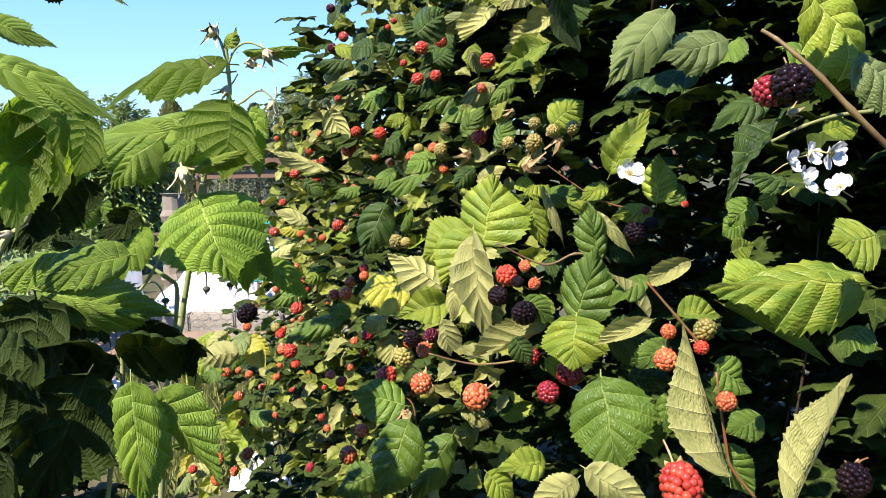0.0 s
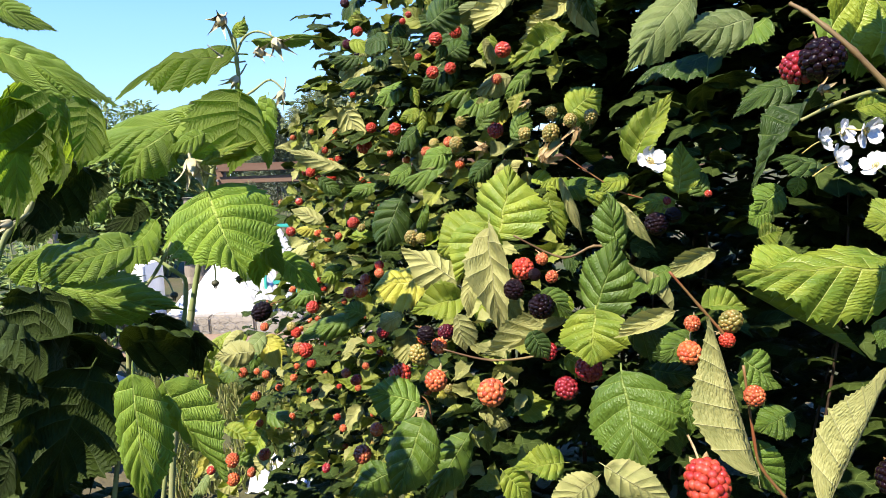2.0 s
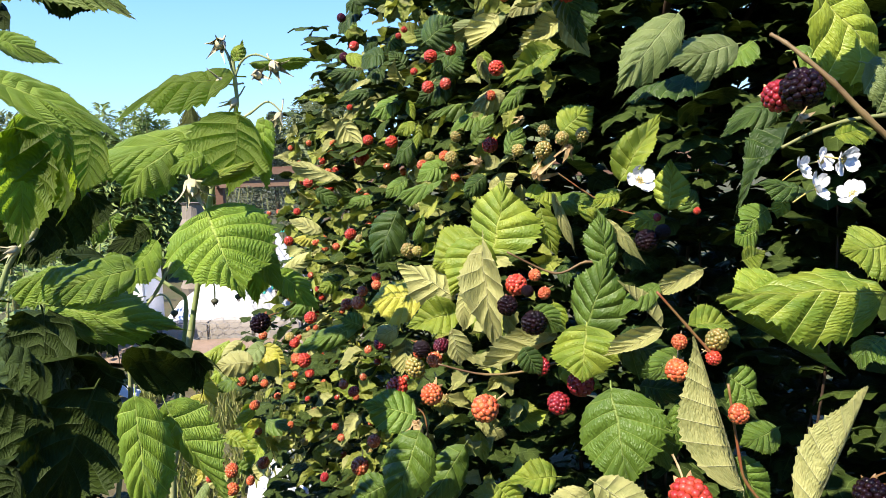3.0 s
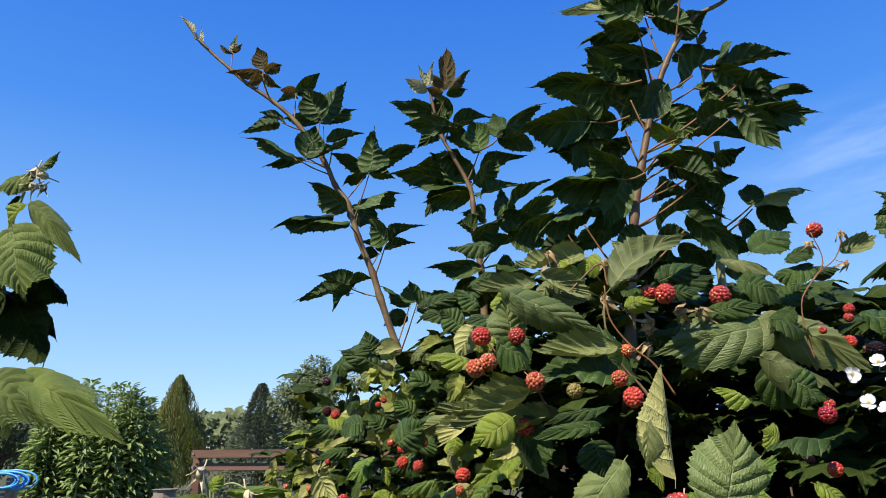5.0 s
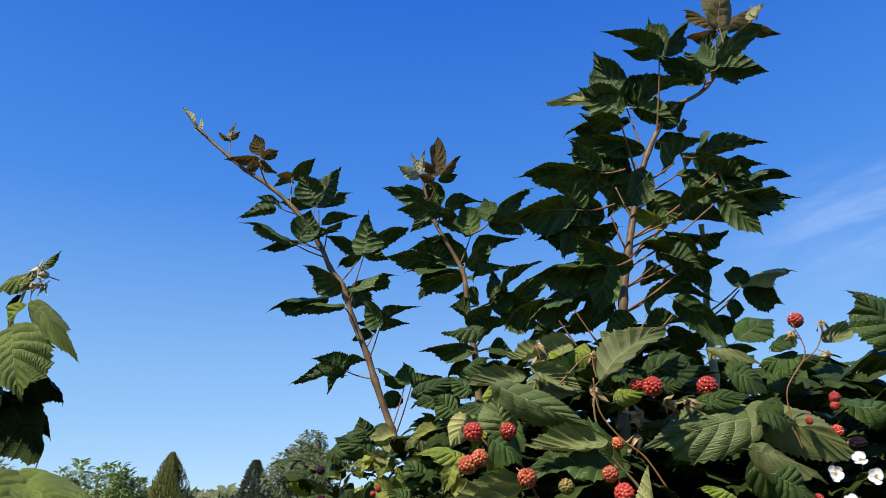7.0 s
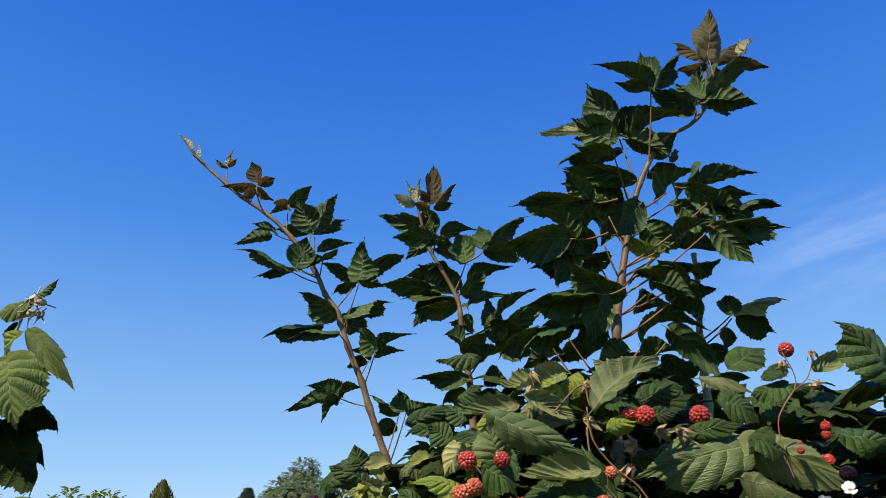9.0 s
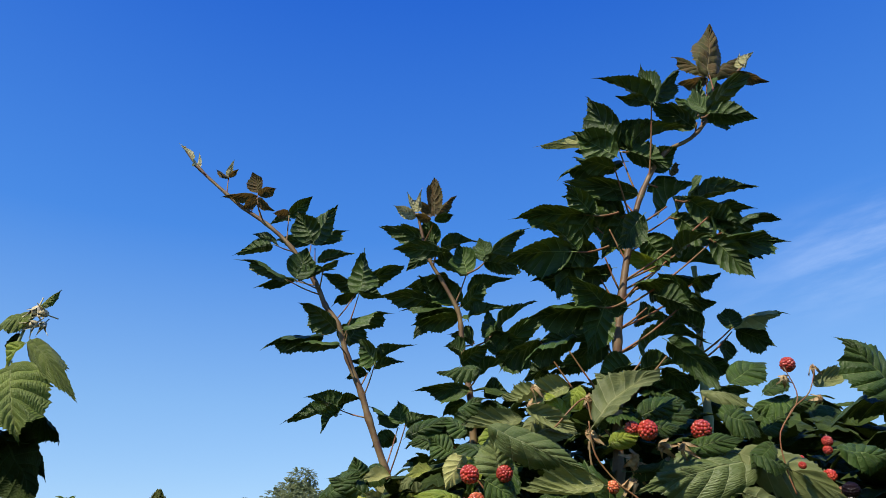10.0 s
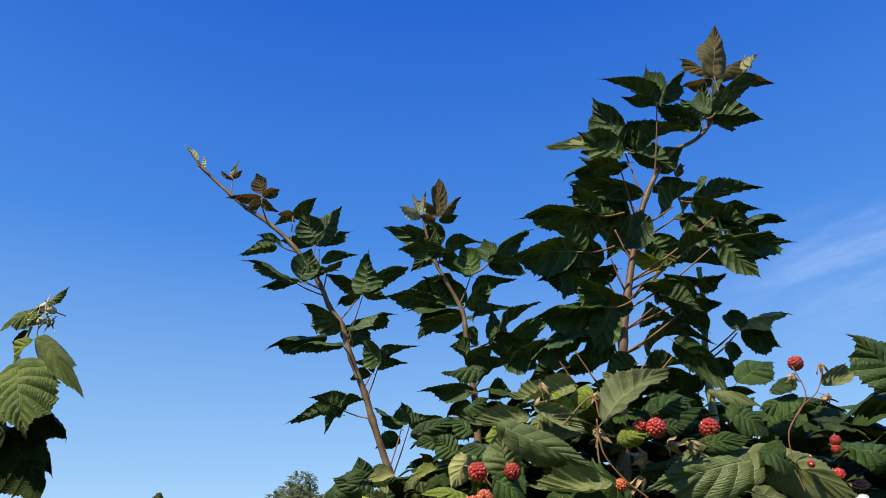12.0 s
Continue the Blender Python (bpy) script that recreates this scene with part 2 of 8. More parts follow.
M_LEAF = {
    # Green leaf darkened: shade on cane and inner leaves put into the colour.
    "g": leaf_material("bramble_leaf_shaded_green", (0.017, 0.037, 0.006), (0.038, 0.070, 0.010), (0.13, 0.18, 0.05), (0.22, 0.34, 0.02), 0.04, gloss=0.28),
    # The same green brightened for leaves in the sun.
    "m": leaf_material("bramble_leaf_sunlit_green", (0.056, 0.108, 0.011), (0.100, 0.165, 0.018), (0.24, 0.31, 0.07), (0.30, 0.43, 0.03), 0.12),
    # Fresh yellow-green, raised to carry the sun that falls on these leaves.
    "y": leaf_material("bramble_leaf_fresh_sunlit", (0.105, 0.175, 0.014), (0.235, 0.285, 0.028), (0.38, 0.42, 0.09), (0.45, 0.55, 0.03), 0.22),
    # Paler green: sun and sheen on the blade put into the colour.
    "s": leaf_material("bramble_leaf_sunlit_sheen", (0.085, 0.125, 0.032), (0.14, 0.18, 0.055), (0.27, 0.31, 0.13), (0.38, 0.48, 0.06), 0.16, 0.5, gloss=0.35),
    "yy": leaf_material("bramble_leaf_yellowing", (0.29, 0.30, 0.03), (0.36, 0.33, 0.05), (0.48, 0.44, 0.11), (0.6, 0.55, 0.05), 0.22),
    "p": leaf_material("bramble_leaf_underside", (0.21, 0.225, 0.065), (0.36, 0.35, 0.12), (0.47, 0.45, 0.20), (0.45, 0.48, 0.12), 0.18, 0.65, relief=1.0, raised=True),
    "q": leaf_material("bramble_leaf_dull", (0.078, 0.100, 0.026), (0.14, 0.16, 0.045), (0.24, 0.25, 0.10), (0.35, 0.4, 0.1), 0.12, 0.6, relief=0.6, raised=True),
    "b": leaf_material("bramble_leaf_young", (0.050, 0.056, 0.016), (0.080, 0.050, 0.020), (0.20, 0.16, 0.07), (0.35, 0.20, 0.04), 0.2, 0.55, gloss=0.15),
    "n": leaf_material("bramble_bud_leaf", (0.46, 0.42, 0.24), (0.36, 0.35, 0.14), (0.52, 0.46, 0.30), (0.5, 0.48, 0.22), 0.3, 0.6),
    "r": leaf_material("raspberry_leaf_green", (0.10, 0.18, 0.014), (0.17, 0.255, 0.022), (0.32, 0.40, 0.08), (0.40, 0.58, 0.03), 0.26, 0.55, pairs=9.0, brown=0.1, rugose=0.5),
    "rd": leaf_material("raspberry_leaf_dull", (0.07, 0.105, 0.012), (0.12, 0.16, 0.02), (0.16, 0.19, 0.05), (0.28, 0.38, 0.03), 0.12, 0.6, pairs=9.0, rugose=0.5),
    "rt": leaf_material("raspberry_leaf_backlit", (0.085, 0.135, 0.010), (0.12, 0.175, 0.016), (0.18, 0.22, 0.04), (0.42, 0.60, 0.03), 0.55, 0.6, pairs=9.0, rugose=0.5),
    # Raspberry leaf darkened to near black, so its shade sits in the colour.
    "ru": leaf_material("raspberry_leaf_shaded", (0.014, 0.024, 0.004), (0.025, 0.040, 0.007), (0.05, 0.07, 0.02), (0.20, 0.30, 0.02), 0.05, 0.6, pairs=9.0, rugose=0.5, gloss=0.1),
    # Very dark green: the shade inside the plants put into the leaf colour.
    "fill": leaf_material("shaded_foliage", (0.014, 0.026, 0.005), (0.040, 0.060, 0.012), (0.07, 0.10, 0.03), (0.22, 0.34, 0.03), 0.03, 0.55, island=True, pairs=4.0, gloss=0.1),
    # Small light green leaves with sunlight put into their colour.
    "light": leaf_material("bramble_foliage_sunlit", (0.11, 0.15, 0.014), (0.26, 0.28, 0.05), (0.32, 0.34, 0.10), (0.42, 0.5, 0.04), 0.2, 0.5, island=True, pairs=6.0),
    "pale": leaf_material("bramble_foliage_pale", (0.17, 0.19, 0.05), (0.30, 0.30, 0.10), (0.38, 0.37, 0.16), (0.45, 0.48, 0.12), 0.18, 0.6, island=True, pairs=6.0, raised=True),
    "perennial": leaf_material("perennial_foliage", (0.13, 0.19, 0.05), (0.22, 0.28, 0.085), (0.24, 0.30, 0.10), (0.2, 0.34, 0.04), 0.15, 0.55, island=True),
    "shrub": leaf_material("currant_foliage", (0.06, 0.07, 0.03), (0.10, 0.10, 0.05), (0.13, 0.13, 0.07), (0.2, 0.23, 0.06), 0.12, 0.6, island=True),
    "tree": leaf_material("tree_foliage", (0.085, 0.11, 0.045), (0.14, 0.165, 0.07), (0.16, 0.18, 0.08), (0.24, 0.3, 0.08), 0.2, 0.7, island=True),
    "thuja": leaf_material("thuja_foliage", (0.13, 0.145, 0.035), (0.19, 0.195, 0.05), (0.2, 0.2, 0.06), (0.28, 0.33, 0.06), 0.2, 0.7, island=True),
    "spruce": leaf_material("spruce_foliage", (0.09, 0.115, 0.08), (0.13, 0.155, 0.11), (0.15, 0.17, 0.12), (0.18, 0.25, 0.13), 0.15, 0.7, island=True),
    "grass": leaf_material("grass_blades", (0.16, 0.21, 0.05), (0.34, 0.32, 0.12), (0.30, 0.31, 0.12), (0.35, 0.46, 0.08), 0.25, 0.6, island=True),
}
M_BERRY = {
    "k": berry_material("ripe_drupelets", (0.004, 0.002, 0.003), (0.010, 0.003, 0.003), 0.16, 0.0, 0.22),
    "dk": berry_material("ripening_drupelets", (0.02, 0.004, 0.012), (0.09, 0.008, 0.016), 0.18, 0.15, 0.35),
    "dr": berry_material("dark_red_drupelets", (0.14, 0.008, 0.012), (0.28, 0.02, 0.02)),
    "r": berry_material("red_drupelets", (0.30, 0.022, 0.013), (0.45, 0.065, 0.03), 0.16),
    "o": berry_material("pale_red_drupelets", (0.36, 0.055, 0.022), (0.50, 0.15, 0.05), 0.18),
    "gn": berry_material("unripe_drupelets", (0.17, 0.165, 0.035), (0.33, 0.23, 0.06), 0.3),
}
M_CANE = plain_material("cane_bark", (0.12, 0.065, 0.03), (0.22, 0.155, 0.06), 0.55, 25.0, 0.3, 0.001)
# Cane bark darkened: the shade inside the hedge put into the colour.
M_CANE_SHADED = plain_material("shaded_cane_bark", (0.05, 0.03, 0.018), (0.085, 0.055, 0.03), 0.7, 25.0, 0.3, 0.001)
M_CANE_GREEN = plain_material("green_stem", (0.20, 0.24, 0.08), (0.28, 0.25, 0.10), 0.55, 25.0, 0.3, 0.001)
M_RASP_STEM = plain_material("pale_raspberry_stem", (0.24, 0.29, 0.10), (0.36, 0.36, 0.18), 0.7, 30.0, 0.3, 0.001)
M_STALK = plain_material("red_stalk", (0.24, 0.08, 0.03), (0.20, 0.13, 0.045), 0.55, 40.0, 0.3, 0.001)
M_SEPAL = plain_material("dried_sepals", (0.36, 0.22, 0.09), (0.46, 0.36, 0.18), 0.7, 120.0, 0.4, 0.001)
M_RASP_BUD = plain_material("raspberry_sepals", (0.44, 0.39, 0.21), (0.56, 0.49, 0.32), 0.7, 80.0, 0.3, 0.001)
M_PETAL = plain_material("white_petals", (0.82, 0.82, 0.80), (0.74, 0.74, 0.72), 0.6, 60.0, 0.2, 0.001)
M_ANTHER = plain_material("yellow_anthers", (0.55, 0.42, 0.10), (0.45, 0.40, 0.16), 0.7, 200.0, 0.3, 0.001)
M_POD = plain_material("dark_pod", (0.05, 0.06, 0.03), (0.09, 0.08, 0.05), 0.6, 200.0, 0.3, 0.001)

# ---------- plant pieces ----------
TOOTH = (1.0, -0.35, 0.35, -0.45, 0.45, -0.6)      # one large tooth where a side vein ends, two small ones between
EDGEWARD = (0.0, 0.30, 0.56, 0.78, 0.92, 1.0)


def leaf_grid(rows, cols, fold=0.0, bend=0.0, roll=0.0, wave=0.0, serr=0.09, ripple=0.02, blunt=0.5, petiole=True, seed=0, pairs=8, tipturn=0.0, curl=0.0, spin=0.0, lump=0.0, taper=0.5, sweep=0.92, heart=0.0):
    """A pleated, toothed leaf blade of length 1 along +y and width 1 along x, normal +z: points, faces, uvs.
    The rows of the mesh run along the side veins, from the midrib out to the teeth."""
    rng = random.Random(seed)
    pts, uvs, faces = [], [], []
    ph = rng.uniform(0, 6)
    peak = blunt / (blunt + 0.95)
    per = rows // pairs
    for i in range(rows + 1):
        s = i / rows
        vm = s + sweep * s * (1 - s)
        w = 0.5 * (vm ** blunt * (1 - vm) ** 0.95) / (peak ** blunt * (1 - peak) ** 0.95) * (1.0 - taper * min(1.0, max(0.0, (vm - 0.55) / 0.4)))
        w *= 1.0 + 0.05 * noise.noise(Vector((s * 6, 0.5, seed * 2.3)))
        for j in range(-cols, cols + 1):
            u = math.copysign(EDGEWARD[abs(j)] if cols == 5 else abs(j) / cols, j)
            n = (i + (per // 2 if u > 0 else 0)) % per
            v = s + (vm - s) * abs(u) ** 1.1
            k, y = 1.0, v - heart * abs(u) ** 1.5 * math.exp(-9 * s)
            if abs(j) == cols:
                tooth = TOOTH[n] if per == 6 else (1.0 if n == 0 else -0.6)
                tooth *= rng.uniform(0.65, 1.25)
                k += serr * tooth
                y += 0.45 * max(0.0, tooth) / rows
            x = u * w * k
            z = fold * abs(x) + roll * (2 * x) ** 2 * 0.5
            pleat = 1 - abs(2 * n / per - 1) ** 1.4 if per > 2 else float(n)
            lift = ripple * pleat * min(1, abs(u) * 3.0) * min(1.0, 7 * s * (1 - s)) * (1.0 + 0.7 * noise.noise(Vector((s * 7, u * 2, seed))))
            z += lift / math.hypot(1, fold)
            x -= lift * math.copysign(fold, fold * u) / math.hypot(1, fold)
            z += wave * math.sin(s * 7 + ph + (1.5 if u > 0 else 0)) * abs(u) + wave * 0.5 * math.sin(s * 13 + ph * 2) * u
            z += curl * max(0.0, abs(u) - 0.55) ** 2 * (1.0 + 0.7 * math.sin(s * 9 + ph * 3 + (2 if u > 0 else 0)))
            z += lump * noise.noise(Vector((x * 5, v * 4, seed * 1.7)))
            x += tipturn * v * v * 0.3
            t = spin * (v - 0.5)
            x, z = x * math.cos(t) - z * math.sin(t), x * math.sin(t) + z * math.cos(t)
            a = bend * v * v
            pts.append((x, y * math.cos(a * 0.5) - z * math.sin(a), z * math.cos(a) - y * math.sin(a * 0.5)))
            uvs.append((0.5 + 0.5 * u, s))
    tx, ty, tz = pts[-1 - cols]
    size, c, sn = math.hypot(ty, tz), ty / math.hypot(ty, tz), tz / math.hypot(ty, tz)
    pts = [(x - tx * v0[1], (y * c + z * sn) / size, (z * c - y * sn) / size) for (x, y, z), v0 in zip(pts, uvs)]
    n = 2 * cols + 1
    for i in range(rows):
        for j in range(2 * cols):
            q = i * n + j
            faces.append((q, q + 1, q + n + 1, q + n))
    if petiole:
        s = len(pts)
        r = 0.011
        for k in range(4):
            f = k / 3
            for dx, dz in ((-r, 0), (r, 0), (0, -r * 1.6)):
                pts.append((dx, 0.05 - 0.17 * f, -0.004 + dz - 0.07 * f * f))
                uvs.append((0.5, 0.5))
        for k in range(3):
            for e in range(3):
                a, b = s + 3 * k + e, s + 3 * k + (e + 1) % 3
                faces.append((a, b, b + 3, a + 3))
    return pts, faces, uvs


def leaf_data(name, mat, grid):
    pts, faces, uvs = grid
    me = bpy.data.meshes.new(name)
    me.from_pydata(pts, [], faces)
    lay = me.uv_layers.new(name="blade")
    idx = np.empty(len(me.loops), dtype=np.int32)
    me.loops.foreach_get("vertex_index", idx)
    lay.data.foreach_set("uv", np.array(uvs, dtype=np.float32)[idx].ravel())
    me.polygons.foreach_set("use_smooth", np.ones(len(me.polygons), dtype=bool))
    me.materials.append(mat)
    return me


SHAPES = [
    dict(fold=-0.05, bend=0.25, roll=-0.25, wave=0.04, ripple=0.023, curl=-0.25),     # spread
    dict(fold=0.10, bend=0.65, roll=-0.35, wave=0.06, ripple=0.024, curl=-0.35),      # arched down
    dict(fold=0.55, bend=0.4, roll=0.0, wave=0.06, ripple=0.025, curl=-0.3),          # half folded
    dict(fold=0.18, bend=-0.55, roll=0.45, wave=0.09, ripple=-0.036, curl=0.5),       # rolled up
    dict(fold=-2.2, bend=0.0, roll=0.0, wave=0.04, ripple=0.013, curl=-0.1),         # folded together along the rib
]
BLADES = {}


def blade(key, shape, twist):
    """One of the shared leaf meshes: by material, shape and one of five seeds."""
    if (key, shape, twist) not in BLADES:
        rasp = key in ("r", "rd", "rt", "ru")
        opts = dict(SHAPES[shape])
        opts["bend"] += (0.03 if shape == 4 else 0.12) * (twist - 2)
        opts["fold"] += 0.07 * ((twist * 3) % 5 - 2)
        if key in ("p", "q"):
            opts["ripple"] = -abs(opts["ripple"]) * (0.8 if key == "p" else 1.3)
        if rasp:
            opts["ripple"] *= 1.3
        elif shape != 4:
            opts["ripple"] *= 1.55 if key == "g" else 1.2
        opts["tipturn"] = 0.22 * ((twist * 2) % 5 - 2)
        opts["spin"] = 0.25 * ((twist * 4 + shape) % 5 - 2)
        pairs = 9 if rasp else 8
        g = leaf_grid(pairs * 6, 5, blunt=0.62 if shape == 4 else 0.48 if rasp else 0.58, pairs=pairs, serr=0.07 if shape == 4 else 0.09, lump=0.03 if shape == 4 else 0.075, taper=0.42, sweep=0.6 if shape == 4 else 0.92, heart=0.05, seed=shape * 11 + twist, **opts)
        BLADES[key, shape, twist] = leaf_data("leaf", M_LEAF[key], g)
    return BLADES[key, shape, twist]


def thing(name, at, label, category, group="", kind=""):
    e = new(name)
    e.location = at
    return tagged(e, label, category, group, kind)


def under(ob, parent, m=None):
    """Hang ob on parent with the world pose m."""
    base = Matrix.Identity(4)
    p = parent
    while p is not None:
        base = p.matrix_basis @ base
        p = p.parent
    ob.parent = parent
    ob.matrix_basis = base.inverted() @ (m if m is not None else Matrix.Identity(4))
    return ob


def part(name, bm, mat, parent, label="", m=None, smooth=False):
    me = bpy.data.meshes.new(name)
    bm.to_mesh(me)
    bm.free()
    me.materials.append(mat)
    if smooth:
        me.polygons.foreach_set("use_smooth", np.ones(len(me.polygons), dtype=bool))
    ob = new(name, me)
    under(ob, parent, m)
    if label:
        tagged(ob, label)
    return ob


OPEN = Vector((-0.16, -0.88, 0.45))      # the hedge's sunny face
DROOP = Vector((0.05, 0.85, 0.52))       # hanging leaves that show their underside
LIFT = Vector((0.02, 0.50, 0.86))        # leaves spread flat, seen from below
leaf_count = 0


def leaf(parent, foot, tip, width, shape, key, turn=0.0, face=OPEN):
    """A leaf from its foot to its tip, its upper side turned to `face` and then by `turn` degrees about its midrib."""
    global leaf_count
    leaf_count += 1
    foot, tip = Vector(foot), Vector(tip)
    y = tip - foot
    length = y.length
    y.normalize()
    n = face - y * face.dot(y)
    n.normalize()
    n = Matrix.Rotation(radians(turn), 3, y) @ n
    x = y.cross(n)
    m = Matrix.Identity(4)
    for r in range(3):
        m[r][0], m[r][1], m[r][2], m[r][3] = x[r] * width * (1.22 if face is LIFT else 1.06), y[r] * length, n[r] * (width if shape == 4 else (length + width) * 0.5), foot[r]
    ob = new("leaf", blade(key, shape, leaf_count % 5))
    under(ob, parent, m)
    return ob


def tube(bm, pts, r0, r1, sides=7):
    """A tapered round stem along pts, smoothed between them."""
    pts = [Vector(p) for p in pts]
    fine = []
    for i in range(len(pts) - 1):
        a, b = pts[i], pts[i + 1]
        p0, p3 = pts[max(i - 1, 0)], pts[min(i + 2, len(pts) - 1)]
        for k in range(5):
            f = k / 5
            fine.append(0.5 * ((2 * a) + (b - p0) * f + (2 * p0 - 5 * a + 4 * b - p3) * f * f + (3 * a - p0 - 3 * b + p3) * f ** 3))
    fine.append(pts[-1])
    rings = []
    side = Vector((1, 0.2, 0.1))
    for i, p in enumerate(fine):
        d = (fine[min(i + 1, len(fine) - 1)] - fine[max(i - 1, 0)]).normalized()
        s = (side - d * side.dot(d)).normalized()
        q = d.cross(s)
        f = i / (len(fine) - 1)
        r = (r0 + (r1 - r0) * f) * (1.0 + 0.25 * (i % 5 == 0))
        rings.append([bm.verts.new(p + (s * math.cos(6.2832 * k / sides) + q * math.sin(6.2832 * k / sides)) * r) for k in range(sides)])
    for a, b in zip(rings, rings[1:]):
        for k in range(sides):
            bm.faces.new((a[k], a[(k + 1) % sides], b[(k + 1) % sides], b[k]))
    bm.faces.new(rings[0][::-1])
    bm.faces.new(rings[-1])


def stem(name, parent, pts, r0, r1, mat, label=""):
    bm = bmesh.new()
    tube(bm, pts, r0, r1)
    return part(name, bm, mat, parent, label, smooth=True)


def berry_data(key, seed, count, length):
    rng = random.Random(seed)
    bm = bmesh.new()
    for k in range(count):
        z = 1 - 2 * (k + 0.5) / count
        a = k * 2.39996 + rng.uniform(-0.12, 0.12)
        if z < -0.93:
            continue
        rr = math.sqrt(max(0, 1 - z * z))
        c = Vector((rr * math.cos(a) * 0.36, rr * math.sin(a) * 0.36, z * 0.36 * length))
        r = 0.62 / math.sqrt(count) * 1.52 * rng.uniform(0.92, 1.08)
        bmesh.ops.create_icosphere(bm, subdivisions=2, radius=r, matrix=Matrix.Translation(c))
    me = bpy.data.meshes.new("berry")
    bm.to_mesh(me)
    bm.free()
    me.polygons.foreach_set("use_smooth", np.ones(len(me.polygons), dtype=bool))
    me.materials.append(M_BERRY[key])
    return me


def calyx_data(key):
    """Five sepals folded back, and the stalk."""
    bm = bmesh.new()
    for k in range(5):
        a = k * 1.2566 + 0.2
        c, s = math.cos(a), math.sin(a)
        row = []
        for f, w, z in ((0.05, 0.09, -0.38), (0.18, 0.10, -0.42), (0.27, 0.055, -0.50), (0.32, 0.0, -0.56)):
            p = Vector((c * f, s * f, z + 0.05 * (k % 2)))
            t = Vector((-s, c, 0)) * w
            row.append((bm.verts.new(p - t), bm.verts.new(p + Vector((0, 0, 0.025))), bm.verts.new(p + t)))
        for p, q in zip(row, row[1:]):
            bm.faces.new((p[0], p[1], q[1], q[0]))
            bm.faces.new((p[1], p[2], q[2], q[1]))
    tube(bm, [(0, 0, -0.3), (0.03, 0.02, -0.55), (0.1, 0.12, -0.8), (0.18, 0.28, -1.0)], 0.028, 0.025, 5)
    me = bpy.data.meshes.new("calyx")
    bm.to_mesh(me)
    bm.free()
    me.materials.append(M_SEPAL if key != "k" else M_STALK)
    return me


BERRIES = {}
CALYX = {}


def berry(parent, at, size, key, tilt=0.0):
    """A bramble fruit of that width, its tip turned out of the hedge; tilt raises the tip."""
    pick = len(parent.children) % 2
    if (key, pick) not in BERRIES:
        BERRIES[key, pick] = berry_data(key, 11 + pick, 74 if key != "gn" else 70, 1.0 + 0.22 * pick)
    if key not in CALYX:
        CALYX[key] = calyx_data(key)
    rng = random.Random(round(at[0] * 9177 + at[2] * 7333))
    up = Vector((rng.uniform(-0.6, 0.3), -0.75, rng.uniform(-0.5, 0.1) + tilt)).normalized()
    m = Matrix.Translation(at) @ up.to_track_quat("Z", "Y").to_matrix().to_4x4() @ Matrix.Rotation(rng.uniform(0, 6), 4, 'Z') @ Matrix.Scale(size * 1.04, 4)
    ob = new("berry", BERRIES[key, pick])
    under(ob, parent, m)
    cx = new("calyx", CALYX[key])
    cx.parent = ob
    return ob


def scatter(name, parent, key, places, grid, label=""):
    """Many small leaves joined to one mesh; places: rows of foot, axis, face, length, width."""
    pts, faces, uvs = grid
    P, Fc, U = np.array(pts), np.array(faces), np.array(uvs)
    out = np.empty((len(places), len(P), 3))
    for i, (foot, y, face, ln, w) in enumerate(places):
        y = np.array(y) / np.linalg.norm(y)
        n = np.array(face) - y * np.dot(face, y)
        n /= np.linalg.norm(n) + 1e-9
        x = np.cross(y, n)
        out[i] = np.array(foot) + P[:, :1] * x * w + P[:, 1:2] * y * ln + P[:, 2:] * n * ln
    F = (Fc[None] + (np.arange(len(places)) * len(P))[:, None, None]).reshape(-1, Fc.shape[1])
    me = bpy.data.meshes.new(name)
    me.from_pydata(out.reshape(-1, 3).tolist(), [], F.tolist())
    lay = me.uv_layers.new(name="blade")
    idx = np.empty(len(me.loops), dtype=np.int32)
    me.loops.foreach_get("vertex_index", idx)
    lay.data.foreach_set("uv", np.tile(U, (len(places), 1)).astype(np.float32)[idx].ravel())
    me.materials.append(M_LEAF[key])
    me.polygons.foreach_set("use_smooth", np.ones(len(me.polygons), dtype=bool))
    ob = new(name, me)
    if parent is not None:
        under(ob, parent)
    return tagged(ob, label, kind="stuff")


def box(bm, lo, hi, bevel=0.0, m=None):
    c = [(a + b) / 2 for a, b in zip(lo, hi)]
    s = [b - a for a, b in zip(lo, hi)]
    mm = (m or Matrix.Identity(4)) @ Matrix.Translation(c) @ Matrix.Diagonal((*s, 1))
    r = bmesh.ops.create_cube(bm, size=1.0, matrix=mm)
    if bevel:
        es = list({e for v in r["verts"] for e in v.link_edges})
        bmesh.ops.bevel(bm, geom=es, offset=bevel, segments=2, affect='EDGES')


LOW_LEAF = leaf_grid(8, 2, fold=0.15, bend=0.5, roll=-0.3, wave=0.04, serr=0.045, ripple=0.035, petiole=False, seed=3, pairs=4, sweep=0.45, blunt=0.6)
TINY_LEAF = leaf_grid(3, 1, fold=0.2, bend=0.4, serr=0.0, ripple=0.0, petiole=False, seed=4, pairs=3, sweep=0.2)
CURL_LEAF = leaf_grid(12, 3, fold=0.2, bend=0.45, roll=0.3, wave=0.09, serr=0.10, ripple=0.04, petiole=False, seed=8, pairs=6)

# ---------- ground and garden behind ----------
M_GROUND = plain_material("garden_ground", (0.055, 0.075, 0.022), (0.11, 0.09, 0.045), 0.95, 0.9, 0.8, 0.03, detail_scale=14.0)
